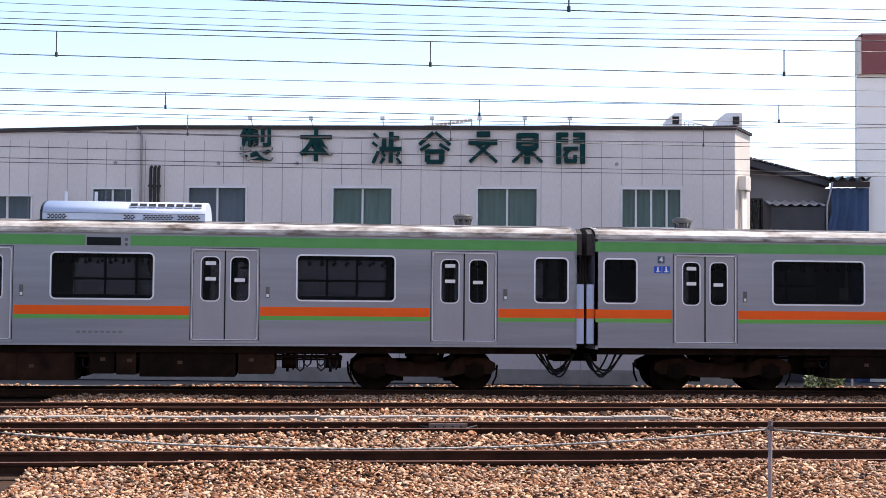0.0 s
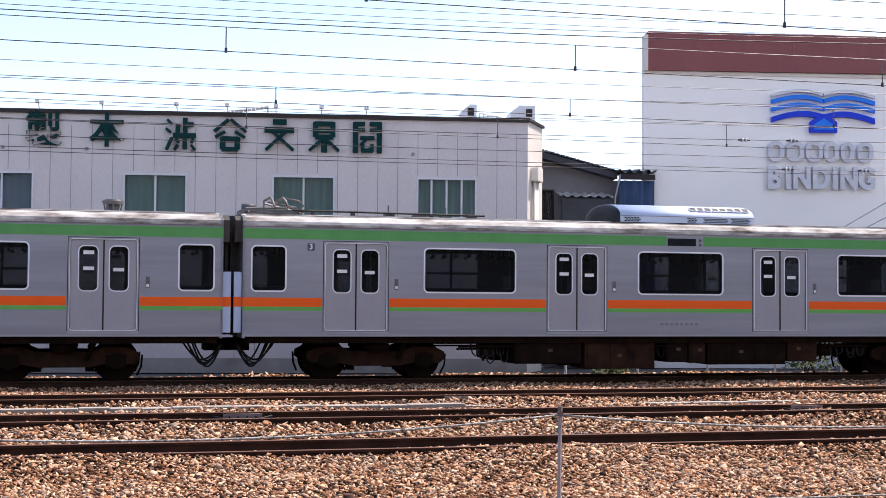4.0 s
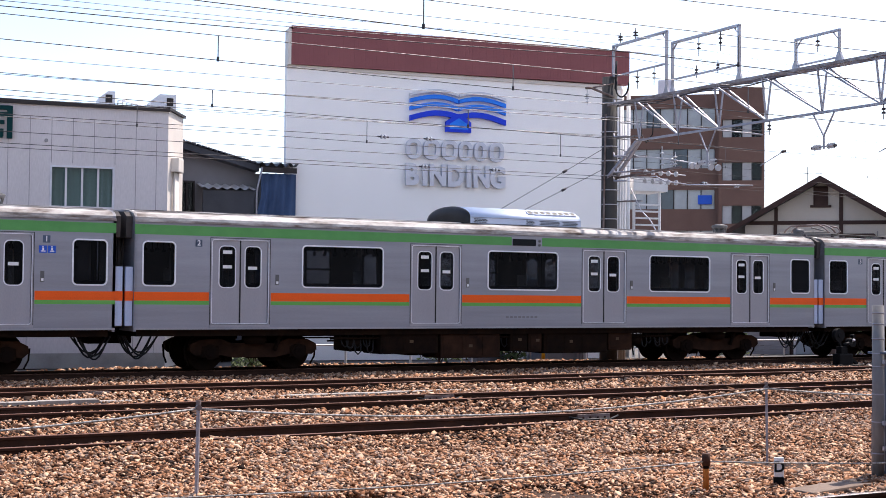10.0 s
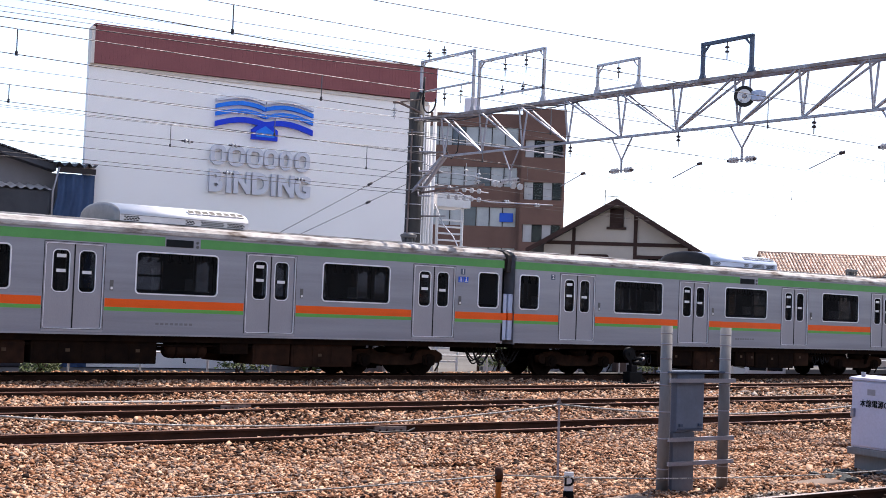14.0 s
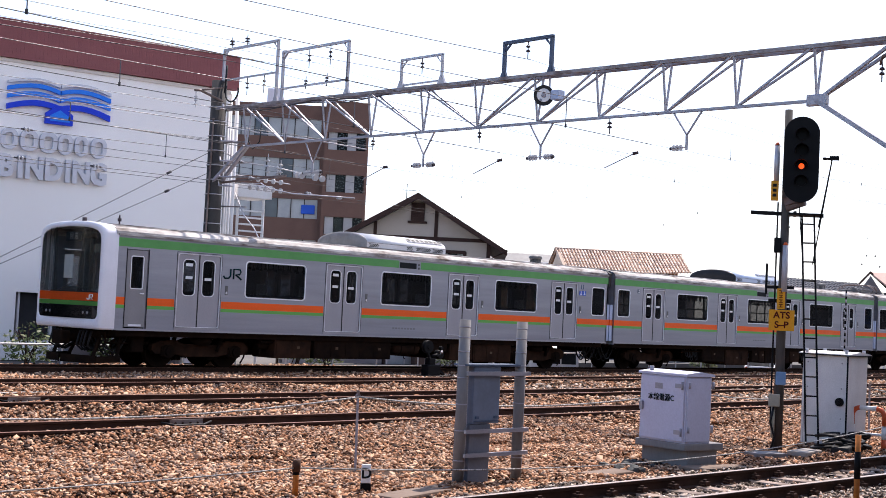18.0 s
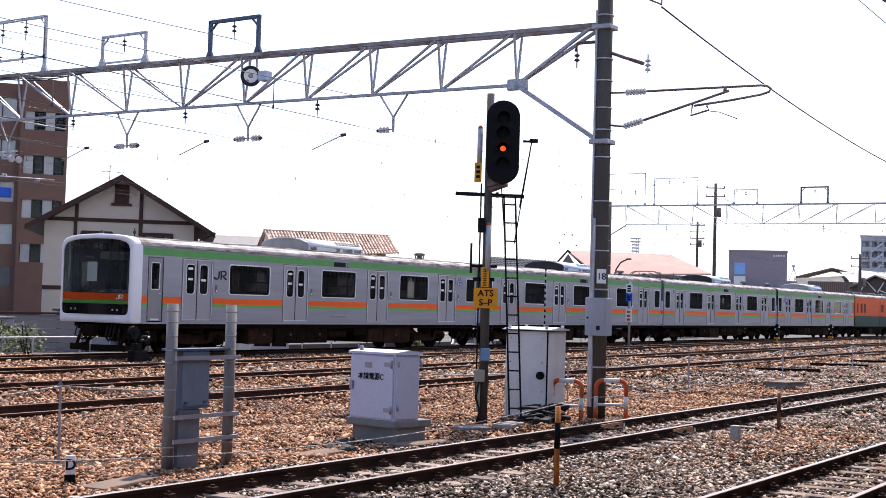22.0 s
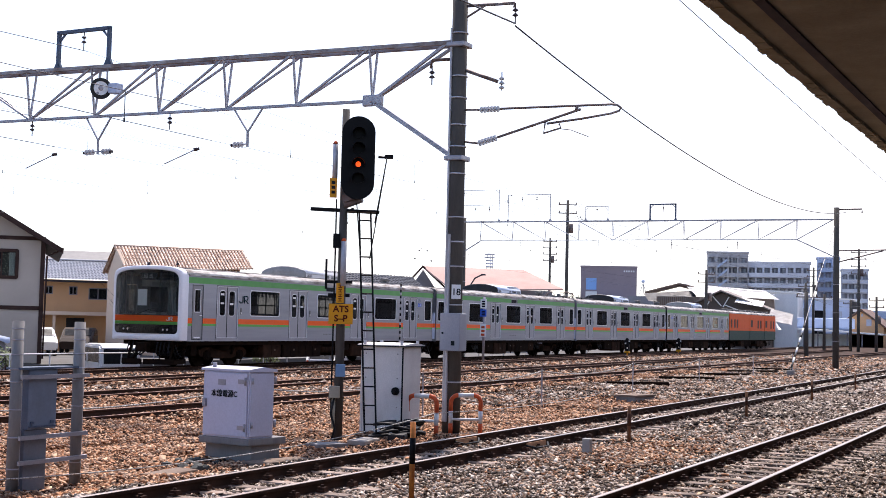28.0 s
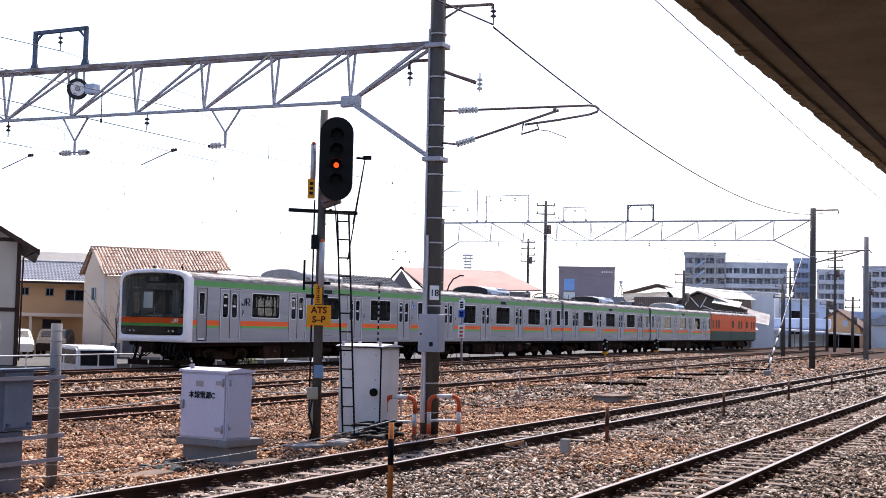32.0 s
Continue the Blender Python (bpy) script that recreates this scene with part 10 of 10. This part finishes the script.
def fence_posts():
    tall = [(4.25, 12.0), (11.28, 12.05), (-2.8, 12.0), (18.4, 12.1), (24.6, 12.0), (30.7, 11.8), (39.9, 12.4), (48.6, 12.6), (57.5, 12.6), (66.0, 12.6)]
    first = None
    for x, y in sorted(tall):
        if first is None:
            p = first = thing("fence_post", (x, y, -0.2), "thin grey steel post carrying a rope line", "post", "rope posts")
            bm = bmesh.new()
            bar(bm, (0, 0, 0), (0, 0, 0.94), 0.028, 0.028)
            part("shaft", bm, GALV, p)
            bm = bmesh.new()
            rod(bm, (0, -0.02, 0.90), (0, 0.02, 0.90), 0.028, 8)
            bar(bm, (0, 0, 0.93), (0.0, 0, 0.97), 0.036)
            part("rope_eye", bm, RUSTGALV, p)
        else:
            copy_thing(first, pose(x, y, -0.2, random.uniform(-1, 1), random.uniform(-1.5, 1.5), 0))
    t = thing("rope_line", (0, 0, -0.2), "white twisted rope slung between posts", "rope", "rope lines")
    pts = sorted(tall)
    for a, b_ in zip(pts, pts[1:]):
        bm = bmesh.new()
        sagging(bm, (*a, 0.89), (*b_, 0.89), 0.17, 0.011, 20)
        part("strand", bm, ROPE, t)
    first = None
    low = [(2.0, 10.6, 0.40), (9.0, 10.48, 0.39), (13.22, 6.56, 0.90), (22.05, 6.9, 0.66), (30.6, 6.85, 0.60), (39, 6.9, 0.6), (47, 6.9, 0.6), (55, 6.8, 0.6)]
    for x, y, h in low:
        p = thing("marker_post", (x, y, -0.2), "rusty orange steel post with a black band", "post", "rusty marker posts")
        bm = bmesh.new()
        rod(bm, (0, 0, 0), (0, 0, h), 0.030, 12)
        part("shaft", bm, RUSTPOST if y > 10 or x < 15 else DULLPOST, p)
        bm = bmesh.new()
        rod(bm, (0, 0, h - 0.13 if y > 10 else h * 0.5), (0, 0, h + 0.012 if y > 10 else h * 0.81), 0.033, 12)
        part("black_band", bm, BLACKPAINT if y > 10 or x < 15 else DARKRUST, p)
        if y > 10:
            bm = bmesh.new()
            rod(bm, (0, 0, h - 0.1), (0, 0, h + 0.02), 0.042, 12)
            part("cap", bm, DARKRUST, p)
    t = thing("rope_line", (0, 0, -0.2), "thin pale rope slung low beside the track", "rope", "rope lines")
    for a, b_ in (((-4, 10.6, 0.3), (2.0, 10.6, 0.36)), ((2.0, 10.6, 0.36), (9.0, 10.48, 0.33)), ((9.0, 10.48, 0.33), (14.6, 9.9, 0.20)), ((14.6, 9.9, 0.20), (21.3, 10.15, 0.42)), ((21.3, 10.15, 0.42), (30, 10.2, 0.4))):
        bm = bmesh.new()
        sagging(bm, a, b_, 0.06, 0.008, 14)
        part("strand", bm, ROPE, t)
    d = thing("distance_marker", pose(9.97, 10.48, -0.2, 0, 0, -35), "small white marker with a black letter on a dark foot", "marker")
    bm = bmesh.new()
    soft_box(bm, -0.05, 0.05, -0.02, 0.02, 0.12, 0.32, 0.01)
    w = part("white_plate", bm, PAPER, d)
    writing("D", 0.15, INK, w, (0, -0.024, 0.22), 0.002, 0.004)
    bm = bmesh.new()
    soft_box(bm, -0.055, 0.055, -0.03, 0.03, 0, 0.12, 0.01)
    part("foot", bm, BLACKPAINT, d)
    k = thing("kilometre_stub", (19.5, 6.75, -0.2), "short grey concrete stub beside the track", "marker")
    bm = bmesh.new()
    soft_box(bm, -0.065, 0.065, -0.065, 0.065, 0, 0.30, 0.02)
    part("stub", bm, CONCRETE, k)
    bm = bmesh.new()
    soft_box(bm, -0.3, 0.4, -0.15, 0.15, 0.0, 0.05, 0.01)
    part("pad", bm, CONCRETE, k)
    for x0, y0, x1, y1 in ((43.84, 14.5, 45.2, 12.8), (50.65, 14.7, 51.6, 12.8), (56.2, 14.6, 57.9, 12.9), (61.5, 14.6, 63.9, 12.9), (67.3, 14.8, 67.6, 12.9)):
        b = thing("timber_baulk", pose((x0 + x1) / 2, (y0 + y1) / 2, -0.2, 0, 0, math.degrees(math.atan2(y1 - y0, x1 - x0))), "dark timber baulk laid on the ballast", "baulk", "timber baulks")
        bm = bmesh.new()
        L = math.dist((x0, y0), (x1, y1)) / 2
        soft_box(bm, -L, L, -0.11, 0.11, 0.0, 0.16, 0.02)
        part("beam", bm, UNDER, b)
    for x, y in ((87.5, 27.6), (99.5, 27.4)):
        d = thing("dwarf_signal", (x, y, -0.2), "low black dwarf signal with white lamps", "signal", "dwarf signals")
        bm = bmesh.new()
        rod(bm, (0, 0, 0), (0, 0, 0.3), 0.05, 8)
        soft_box(bm, -0.16, 0.16, -0.16, 0.16, 0.28, 0.42, 0.02)
        part("foot", bm, YELLOW, d)
        bm = bmesh.new()
        soft_box(bm, -0.13, 0.13, -0.14, 0.14, 0.42, 0.95, 0.03)
        rod(bm, (-0.12, -0.04, 1.02), (0.1, 0.04, 1.02), 0.21, 14)
        rod(bm, (-0.02, 0.0, 1.15), (-0.02, 0.0, 1.28), 0.08, 10)
        part("head", bm, BLACKPAINT, d)
        for dy, z in ((0.13, 0.93), (-0.13, 1.08), (0.0, 0.62)):
            bm = bmesh.new()
            rod(bm, (-0.17, dy - 0.06, z), (-0.13, dy - 0.05, z), 0.055, 8)
            part("lens", bm, PAPER, d)
    m = thing("stop_marker", (60.9, 26.5, -0.2), "white and blue stop marker boards on a grey post", "sign")
    bm = bmesh.new()
    rod(bm, (0, 0, 0), (0, 0, 3.3), 0.06, 10)
    part("post", bm, GALV, m)
    for z0, z1, mat, nm in ((2.75, 3.2, PAPER, "white_board"), (2.35, 2.7, SIGNBLUE, "blue_board"), (1.35, 2.0, PAPER, "lower_board")):
        bm = bmesh.new()
        box(bm, -0.10, -0.07, -0.16, 0.16, z0, z1)
        o = part(nm, bm, mat, m)
        bm = bmesh.new()
        for k in range(3):
            zz = z0 + 0.06 + k * (z1 - z0 - 0.1) / 3
            box(bm, -0.106, -0.10, -0.09, 0.09, zz, zz + (z1 - z0) * 0.18)
        part("board_bar", bm, REDPAINT if z0 < 2 else INK, o)


def striped_stake():
    k = thing("striped_stake", (24.68, 12.6, -0.2), "thin upright stake with black and white stripes", "stake")
    for i in range(46):
        bm = bmesh.new()
        rod(bm, (0.003 * (i % 2), 0, 0.06 * i), (0.003 * (i % 2), 0, 0.06 * (i + 1)), 0.017, 8)
        part("black_stripe" if i % 2 else "white_stripe", bm, BLACKPAINT if i % 2 else GALVBRIGHT, k)


def cable_trough():
    """Line of pale concrete lids between two sidings."""
    t = thing("cable_trough", (0.0, 22.96, -0.14), "line of pale concrete trough lids between the sidings", "trough")
    bm = bmesh.new()
    soft_box(bm, -0.245, 0.245, -0.13, 0.13, 0.0, 0.075, 0.012)
    lid = mesh_of("lid", bm, PALECON)
    rng = random.Random(11)
    for k in range(43):
        part("lid", lid, PALECON, t, "", pose(-5.9 + 0.5 * k, rng.uniform(-0.02, 0.02), rng.uniform(-0.012, 0.006) - (0.03 if k > 24 else 0.0), 0, 0, rng.uniform(-1.5, 1.5)))


railway_signal()
cable_trough()
striped_stake()
power_cabinet()
relay_cabinet()
pipe_stand()
guard_hoop(21.36, 10.72, -83)
guard_hoop(22.05, 10.20, -55)
fence_posts()


# ---- behind the train ----
CARPANE = material("dark_car_glass", (0.012, 0.013, 0.015), 0.25, 0, None, 4, 0.2, 40, 0, spec=0.08)


def vehicle(at, body, label, van=True):
    """Parked van or car: moulded body, glazing band, wheels."""
    c = thing("parked_van" if van else "parked_car", at, label, "van" if van else "car", "parked vehicles")
    h = 1.85 if van else 1.42
    bm = bmesh.new()
    out = [(-2.2, 0.35), (2.15, 0.35), (2.25, 0.75), (2.1, 0.98), (1.75, 1.05), (1.2, h - 0.08), (0.9, h), (-1.9, h), (-2.15, h - 0.12), (-2.25, 1.0)] if van else \
        [(-2.1, 0.3), (2.1, 0.3), (2.15, 0.7), (1.9, 0.88), (1.0, 0.98), (0.4, h - 0.06), (0.1, h), (-1.2, h), (-1.6, h - 0.1), (-2.1, 0.95)]
    prism(bm, out, -0.82, 0.82)
    bmesh.ops.bevel(bm, geom=[e for e in bm.edges if abs(e.verts[0].co.y) > 0.8 and abs(e.verts[1].co.y) > 0.8 and e.verts[0].co.y * e.verts[1].co.y > 0], offset=0.08, segments=2, affect="EDGES")
    b = part("body", bm, body, c)
    gl = [(-2.0, 1.12), (1.45, 1.12), (1.08, h - 0.16), (-1.95, h - 0.16)] if van else [(-1.8, 0.98), (0.85, 1.0), (0.3, h - 0.12), (-1.25, h - 0.12)]
    for s in (-1, 1):
        bm = bmesh.new()
        prism(bm, gl, s * 0.822 - 0.006, s * 0.822 + 0.006)
        part("side_glass", bm, CARPANE, b)
    for p, q in (((1.75, 1.05), (1.2, h - 0.08)), ((-2.15, h - 0.12), (-2.25, 1.0))) if van else (((1.0, 0.98), (0.4, h - 0.06)), ((-1.6, h - 0.1), (-2.1, 0.95))):
        p, q = Vector((*p, 0)), Vector((*q, 0))
        out = Vector((q.y - p.y, p.x - q.x, 0)).normalized() * (1 if (q.y - p.y) * (p.x + q.x) > 0 else -1) * 0.012
        g = [p.lerp(q, 0.08) + out, p.lerp(q, 0.90) + out, p.lerp(q, 0.90) - out, p.lerp(q, 0.08) - out]
        bm = bmesh.new()
        prism(bm, [(v.x, v.y) for v in g], -0.68, 0.68)
        part("windscreen", bm, CARPANE, b)
    for s in (-1, 1):
        bm = bmesh.new()
        soft_box(bm, -2.27 if van else -2.12, -2.235 if van else -2.08, s * 0.70 - 0.07, s * 0.70 + 0.07, 0.62, 0.92, 0.01)
        part("tail_lamp", bm, REDPAINT, b)
    for x in (-1.4, 1.4):
        for s in (-1, 1):
            bm = bmesh.new()
            rod(bm, (x, s * 0.66, 0.31), (x, s * 0.84, 0.31), 0.31, 16)
            w = part("wheel", bm, RUBBER, c)
            bm = bmesh.new()
            rod(bm, (x, s * 0.842, 0.31), (x, s * 0.85, 0.31), 0.19, 12)
            part("rim", bm, GALV, w)
    return c


def shrub(x, y, w, h, n, label, seed):
    """A bush of many small leaves on thin stems."""
    s = thing("shrub", (x, y, -0.3), label, "shrub", "shrubs")
    rng = random.Random(seed)
    for k in range(7):
        bm = bmesh.new()
        rod(bm, (rng.uniform(-w, w) * 0.3, rng.uniform(-0.2, 0.2), 0), (rng.uniform(-w, w) * 0.8, rng.uniform(-0.5, 0.5), h * rng.uniform(0.5, 0.95)), 0.02, 5)
        part("stem", bm, DARKWOOD, s)
    bm = bmesh.new()
    for k in range(n):
        a, r = rng.uniform(0, math.tau), math.sqrt(rng.random())
        c = Vector((math.cos(a) * r * w, math.sin(a) * r * 0.6, h * (0.15 + 0.85 * rng.random() * (1.1 - 0.5 * r))))
        d = Vector((rng.uniform(-1, 1), rng.uniform(-1, 1), rng.uniform(-0.6, 1))).normalized() * rng.uniform(0.05, 0.11)
        e = d.orthogonal().normalized() * d.length * 0.45
        bm.faces.new([bm.verts.new(c + q) for q in (-d, e, d, -e)])
    part("leaves", bm, LEAF_MAT, s)


def behind_train():
    vehicle(pose(45.7, 37.1, -1.25, 0, 0, 53), WHITEPAINT, "white parked van with dark rear windows")
    vehicle(pose(54.6, 48.9, -0.33, 0, 0, 228), WHITEPAINT, "white parked car before the ochre house", False)
    vehicle(pose(58.0, 49.0, -0.33, 0, 0, 215), material("brown_car_paint", (0.035, 0.022, 0.018), 0.5, 0, None, 4, 0.2, 40, 0, spec=0.1), "dark brown parked car", False)
    vehicle(pose(64, 37.0, -1.25, 0, 0, 20), WHITEPAINT, "white parked car behind the siding", False)
    t = thing("sign_board", (33.6, 46.5, -0.33), "long yellow board with dark bars on short white posts", "board")
    bm = bmesh.new()
    soft_box(bm, 0.0, 5.3, -0.05, 0.05, 0.58, 1.45, 0.02)
    bx = part("yellow_panel", bm, YELLOW, t)
    bm = bmesh.new()
    soft_box(bm, -0.1, 5.4, -0.08, 0.08, 1.455, 1.62, 0.02)
    part("top_rail", bm, WHITEPAINT, t)
    for k in range(4):
        bm = bmesh.new()
        box(bm, 0.4 + k * 1.25, 1.2 + k * 1.25, -0.06, -0.049, 0.85, 1.2)
        part("plain_bar", bm, INK, bx)
    for x in (0.2, 2.6, 5.1):
        bm = bmesh.new()
        soft_box(bm, x - 0.06, x + 0.06, 0.055, 0.15, 0, 1.45, 0.01)
        part("post", bm, WHITEPAINT, t)
    # board fence before the timber house
    f = thing("board_fence", (30.7, 37.0, -0.33), "grey fence of level boards with a brown cap", "fence")
    for k in range(8):
        bm = bmesh.new()
        soft_box(bm, 0.0, 4.95, -0.02 + 0.004 * (k % 2), 0.03, 0.02 + k * 0.165, 0.175 + k * 0.165, 0.008)
        part("board", bm, SHADEWALL, f)
    for x in (0.0, 1.25, 2.5, 3.75, 4.9):
        bm = bmesh.new()
        box(bm, x - 0.04, x + 0.04, 0.031, 0.12, 0, 1.34)
        part("post", bm, DARKWOOD, f)
    bm = bmesh.new()
    box(bm, -0.1, 4.96, -0.08, 0.14, 1.345, 1.42)
    part("cap", bm, DARKWOOD, f)
    # grey switch hut by the mast
    c = thing("switch_hut", (22.72, 33.6, -0.33), "tall grey steel switch hut with meter boxes behind the tracks", "hut")
    bm = bmesh.new()
    soft_box(bm, 0, 1.50, 0, 1.3, 0, 2.52, 0.02)
    hut = part("body", bm, material_cache("grey_sheet_wall", (0.30, 0.30, 0.325)), c)
    bm = bmesh.new()
    box(bm, -0.06, 1.56, -0.08, 1.36, 2.522, 2.58)
    part("roof", bm, WHITEPAINT, c)
    bm = bmesh.new()
    soft_box(bm, -0.02, 0.52, -0.035, -0.001, 0.10, 2.40, 0.01)
    door = part("door", bm, SWITCHBOX, hut)
    bm = bmesh.new()
    box(bm, 0.16, 0.30, -0.042, -0.036, 1.88, 2.06)
    part("door_plate", bm, UNDERBOX, door)
    bm = bmesh.new()
    rod(bm, (0.07, -0.06, 1.25), (0.07, -0.03, 1.25), 0.03, 8)
    part("door_knob", bm, GALV, door)
    for x0, x1, z0, z1 in ((0.72, 1.04, 1.50, 1.78), (1.045, 1.47, 1.48, 1.82), (0.96, 1.46, 0.86, 1.34)):
        bm = bmesh.new()
        soft_box(bm, x0, x1, -0.18, -0.002, z0, z1, 0.02)
        part("meter_box", bm, SWITCHBOX, hut)
    for k in range(4):
        bm = bmesh.new()
        rod(bm, (1.03 + 0.12 * k, -0.06, 0), (1.03 + 0.12 * k, -0.06, 0.86), 0.022, 6)
        part("conduit", bm, GALV, hut)
    # equipment cabinets by the mast
    for x, y, w, h, m, lab in ((20.7, 34.2, 0.9, 1.7, SHADEWALL, "grey equipment cabinet behind the tracks"), (30.6, 36.1, 0.98, 1.22, SWITCHGREY, "blue-grey equipment cabinet before the board fence")):
        c = thing("equipment_cabinet", (x, y, -0.33), lab, "cabinet", "equipment cabinets")
        bm = bmesh.new()
        soft_box(bm, 0, w, 0, 0.6, 0, h, 0.02)
        part("body", bm, m, c)
        bm = bmesh.new()
        box(bm, -0.05, w + 0.05, -0.06, 0.66, h + 0.002, h + 0.06)
        part("roof", bm, m, c)
        bm = bmesh.new()
        box(bm, 0.15, 0.32, -0.012, -0.001, h * 0.66, h * 0.78)
        box(bm, w - 0.32, w - 0.15, -0.012, -0.001, h * 0.66, h * 0.78)
        part("label_plate", bm, UNDERBOX, c)
    for i, (x, y, w, h) in enumerate(((19.4, 34.0, 0.8, 1.3), (21.65, 33.9, 0.40, 1.0), (30.2, 34.0, 0.7, 1.2), (36.5, 34.3, 0.9, 1.0), (13.6, 34.2, 0.5, 0.6), (53.0, 33.9, 0.7, 0.9), (30.1, 35.4, 0.6, 1.35))):
        shrub(x, y, w, h, 420, "yellow-green weedy shrub beside the lane", i)
    # pipe fence along the lane
    f = thing("pipe_fence", (0, 33.4, -0.33), "low white pipe fence along the lane", "fence")
    bm = bmesh.new()
    rod(bm, (12, 0, 0.69), (96, 0, 0.69), 0.028, 6)
    part("rail", bm, WHITEPAINT, f)
    bm = bmesh.new()
    rod(bm, (0, 0, 0), (0, 0, 0.70), 0.03, 6)
    me = mesh_of("post", bm, WHITEPAINT)
    for k in range(43):
        part("post", me, WHITEPAINT, f, "", (12 + 2 * k, 0, 0))
    # point machine lever beside the siding
    p = thing("point_lever", (28.3, 27.3, -0.2), "black weighted point lever beside the siding", "lever")
    bm = bmesh.new()
    soft_box(bm, -0.42, 0.62, -0.20, 0.20, 0.0, 0.12, 0.03)
    soft_box(bm, -0.22, 0.30, -0.14, 0.14, 0.10, 0.42, 0.03)
    soft_box(bm, -0.12, 0.12, -0.10, 0.10, 0.40, 0.62, 0.02)
    bar(bm, (0.2, 0, 0.35), (0.62, 0.02, 0.12), 0.07)
    part("stand", bm, BLACKPAINT, p)
    bm = bmesh.new()
    rod(bm, (-0.14, -0.07, 0.93), (-0.14, 0.07, 0.93), 0.185, 18)
    rod(bm, (-0.14, -0.10, 0.93), (-0.14, 0.10, 0.93), 0.07, 10)
    bar(bm, (-0.14, 0, 0.80), (0.0, 0, 0.55), 0.07)
    part("weight", bm, BLACKPAINT, p)
    bm = bmesh.new()
    rod(bm, (0.34, -0.09, 0.72), (0.34, 0.09, 0.72), 0.13, 12)
    rod(bm, (0.0, -0.05, 0.66), (0.34, -0.05, 0.72), 0.05, 8)
    rod(bm, (0.42, -0.06, 0.90), (0.42, 0.06, 0.90), 0.05, 8)
    part("crank", bm, BLACKPAINT, p)
    # pale stub that imitates a white reflection on the crank; it gives no light
    bm = bmesh.new()
    rod(bm, (0.30, -0.10, 0.78), (0.38, -0.10, 0.80), 0.04, 8)
    part("lamp", bm, GALVBRIGHT, p)
    p = thing("point_lever", (22.25, 33.1, -0.3), "black and yellow point lever post beside the siding", "lever")
    bm = bmesh.new()
    rod(bm, (0, 0, 0.0), (0, 0, 0.62), 0.055, 10)
    part("striped_post", bm, YELLOW, p)
    bm = bmesh.new()
    rod(bm, (0, 0, 0.62), (-0.02, 0, 1.12), 0.065, 10)
    rod(bm, (-0.18, -0.06, 0.80), (-0.18, 0.06, 0.80), 0.10, 12)
    part("lever_head", bm, BLACKPAINT, p)
    # marker balls on the high wires
    for x, y, z in ((89.6, 44.3, 7.1), (89.9, 43.8, 7.1), (89.5, 44.6, 6.5), (90.0, 43.5, 6.35)):
        b = thing("marker_ball", (x, y, z), "small dark ball on a town wire", "ball", "marker balls")
        bm = bmesh.new()
        bmesh.ops.create_icosphere(bm, subdivisions=2, radius=0.065)
        part("ball", bm, WIRE, b)


behind_train()


# ---- platform and canopy at the camera ----
WOODEAVE = material("brown_painted_eave", (0.34, 0.272, 0.165), 0.8, 0, (0.23, 0.18, 0.105), 2, 0.7, 30, 0.2)
UNSEENWALL = material("dark_unseen_boards", (0.07, 0.06, 0.055), 0.85, 0, (0.04, 0.035, 0.03), 1, 0.7, 30, 0.2)


def platform():
    bm = bmesh.new()
    box(bm, -40, 60, -6, 1.10, -1.3, 0.30)
    box(bm, -40, 60, 0.85, 1.15, 0.30, 0.36)
    solo("platform", bm, CONCRETE, "worn concrete station platform", "platform", kind="structure")
    # added wall, never in view, that closes off the low sky behind the camera
    bm = bmesh.new()
    box(bm, -60, 220, -6.3, -6.0, -1.3, 5.2)
    solo("wall_station", bm, UNSEENWALL, "dark boarded wall added unseen behind the platform", "wall", kind="structure")
    c = thing("canopy", pose(0, 0.276, 0, 0, 0, -1.05), "brown boarded platform canopy with a ragged eave", "canopy", kind="structure")
    bm = bmesh.new()
    box(bm, -16, 40, -5.2, 2.12, 4.02, 4.14)
    part("roof_sheet", bm, WOODEAVE, c)
    bm = bmesh.new()
    rng = random.Random(9)
    x = -16.0
    while x < 40:
        w = rng.uniform(0.08, 0.3)
        box(bm, x, x + w, 2.12, 2.235 + rng.uniform(-0.011, 0.011), 3.985 + rng.uniform(-0.006, 0.006), 4.10)
        x += w + 0.004
    part("eave_edge", bm, WOODEAVE, c)
    bm = bmesh.new()
    box(bm, -16, 40, 1.835, 1.915, 4.000, 4.018)
    part("dark_batten", bm, DARKWOOD, c)
    for y in (-1.0, -3.5):
        bm = bmesh.new()
        box(bm, -16, 40, y - 0.05, y + 0.05, 3.86, 4.018)
        part("purlin", bm, DARKWOOD, c)
    for k in range(4):
        bm = bmesh.new()
        box(bm, -13.99 + k * 16.8, -13.87 + k * 16.8, -2.06, -1.94, 0.3, 3.72)
        part("column", bm, DARKWOOD, c)


platform()


# ---- what moves ----
def motions():
    ts, xs = [t for t, x in TRAIN_X], [x for t, x in TRAIN_X]
    for car, offset in TRAIN:
        walk(car, [(t, pose(x + offset, 29.65, 0)) for t, x in TRAIN_X])
    # the wheels roll on the rails: a quarter of a metre between rows while the train runs
    rows, last = [], None
    for k in range(321):
        t = k / 10
        x = float(np.interp(t, ts, xs))
        if last is None or x - last > 0.40 or k == 320:
            rows.append((t, math.degrees((x - xs[0]) / 0.43)))
            last = x
    for wheel in [o for car, offset in TRAIN for o in car.children_recursive if o.name.startswith("wheelset")]:
        dx = wheel.matrix_basis.translation.x
        walk(wheel, [(t, pose(dx, 0, 0.43, 0, a, 0)) for t, a in rows])


motions()
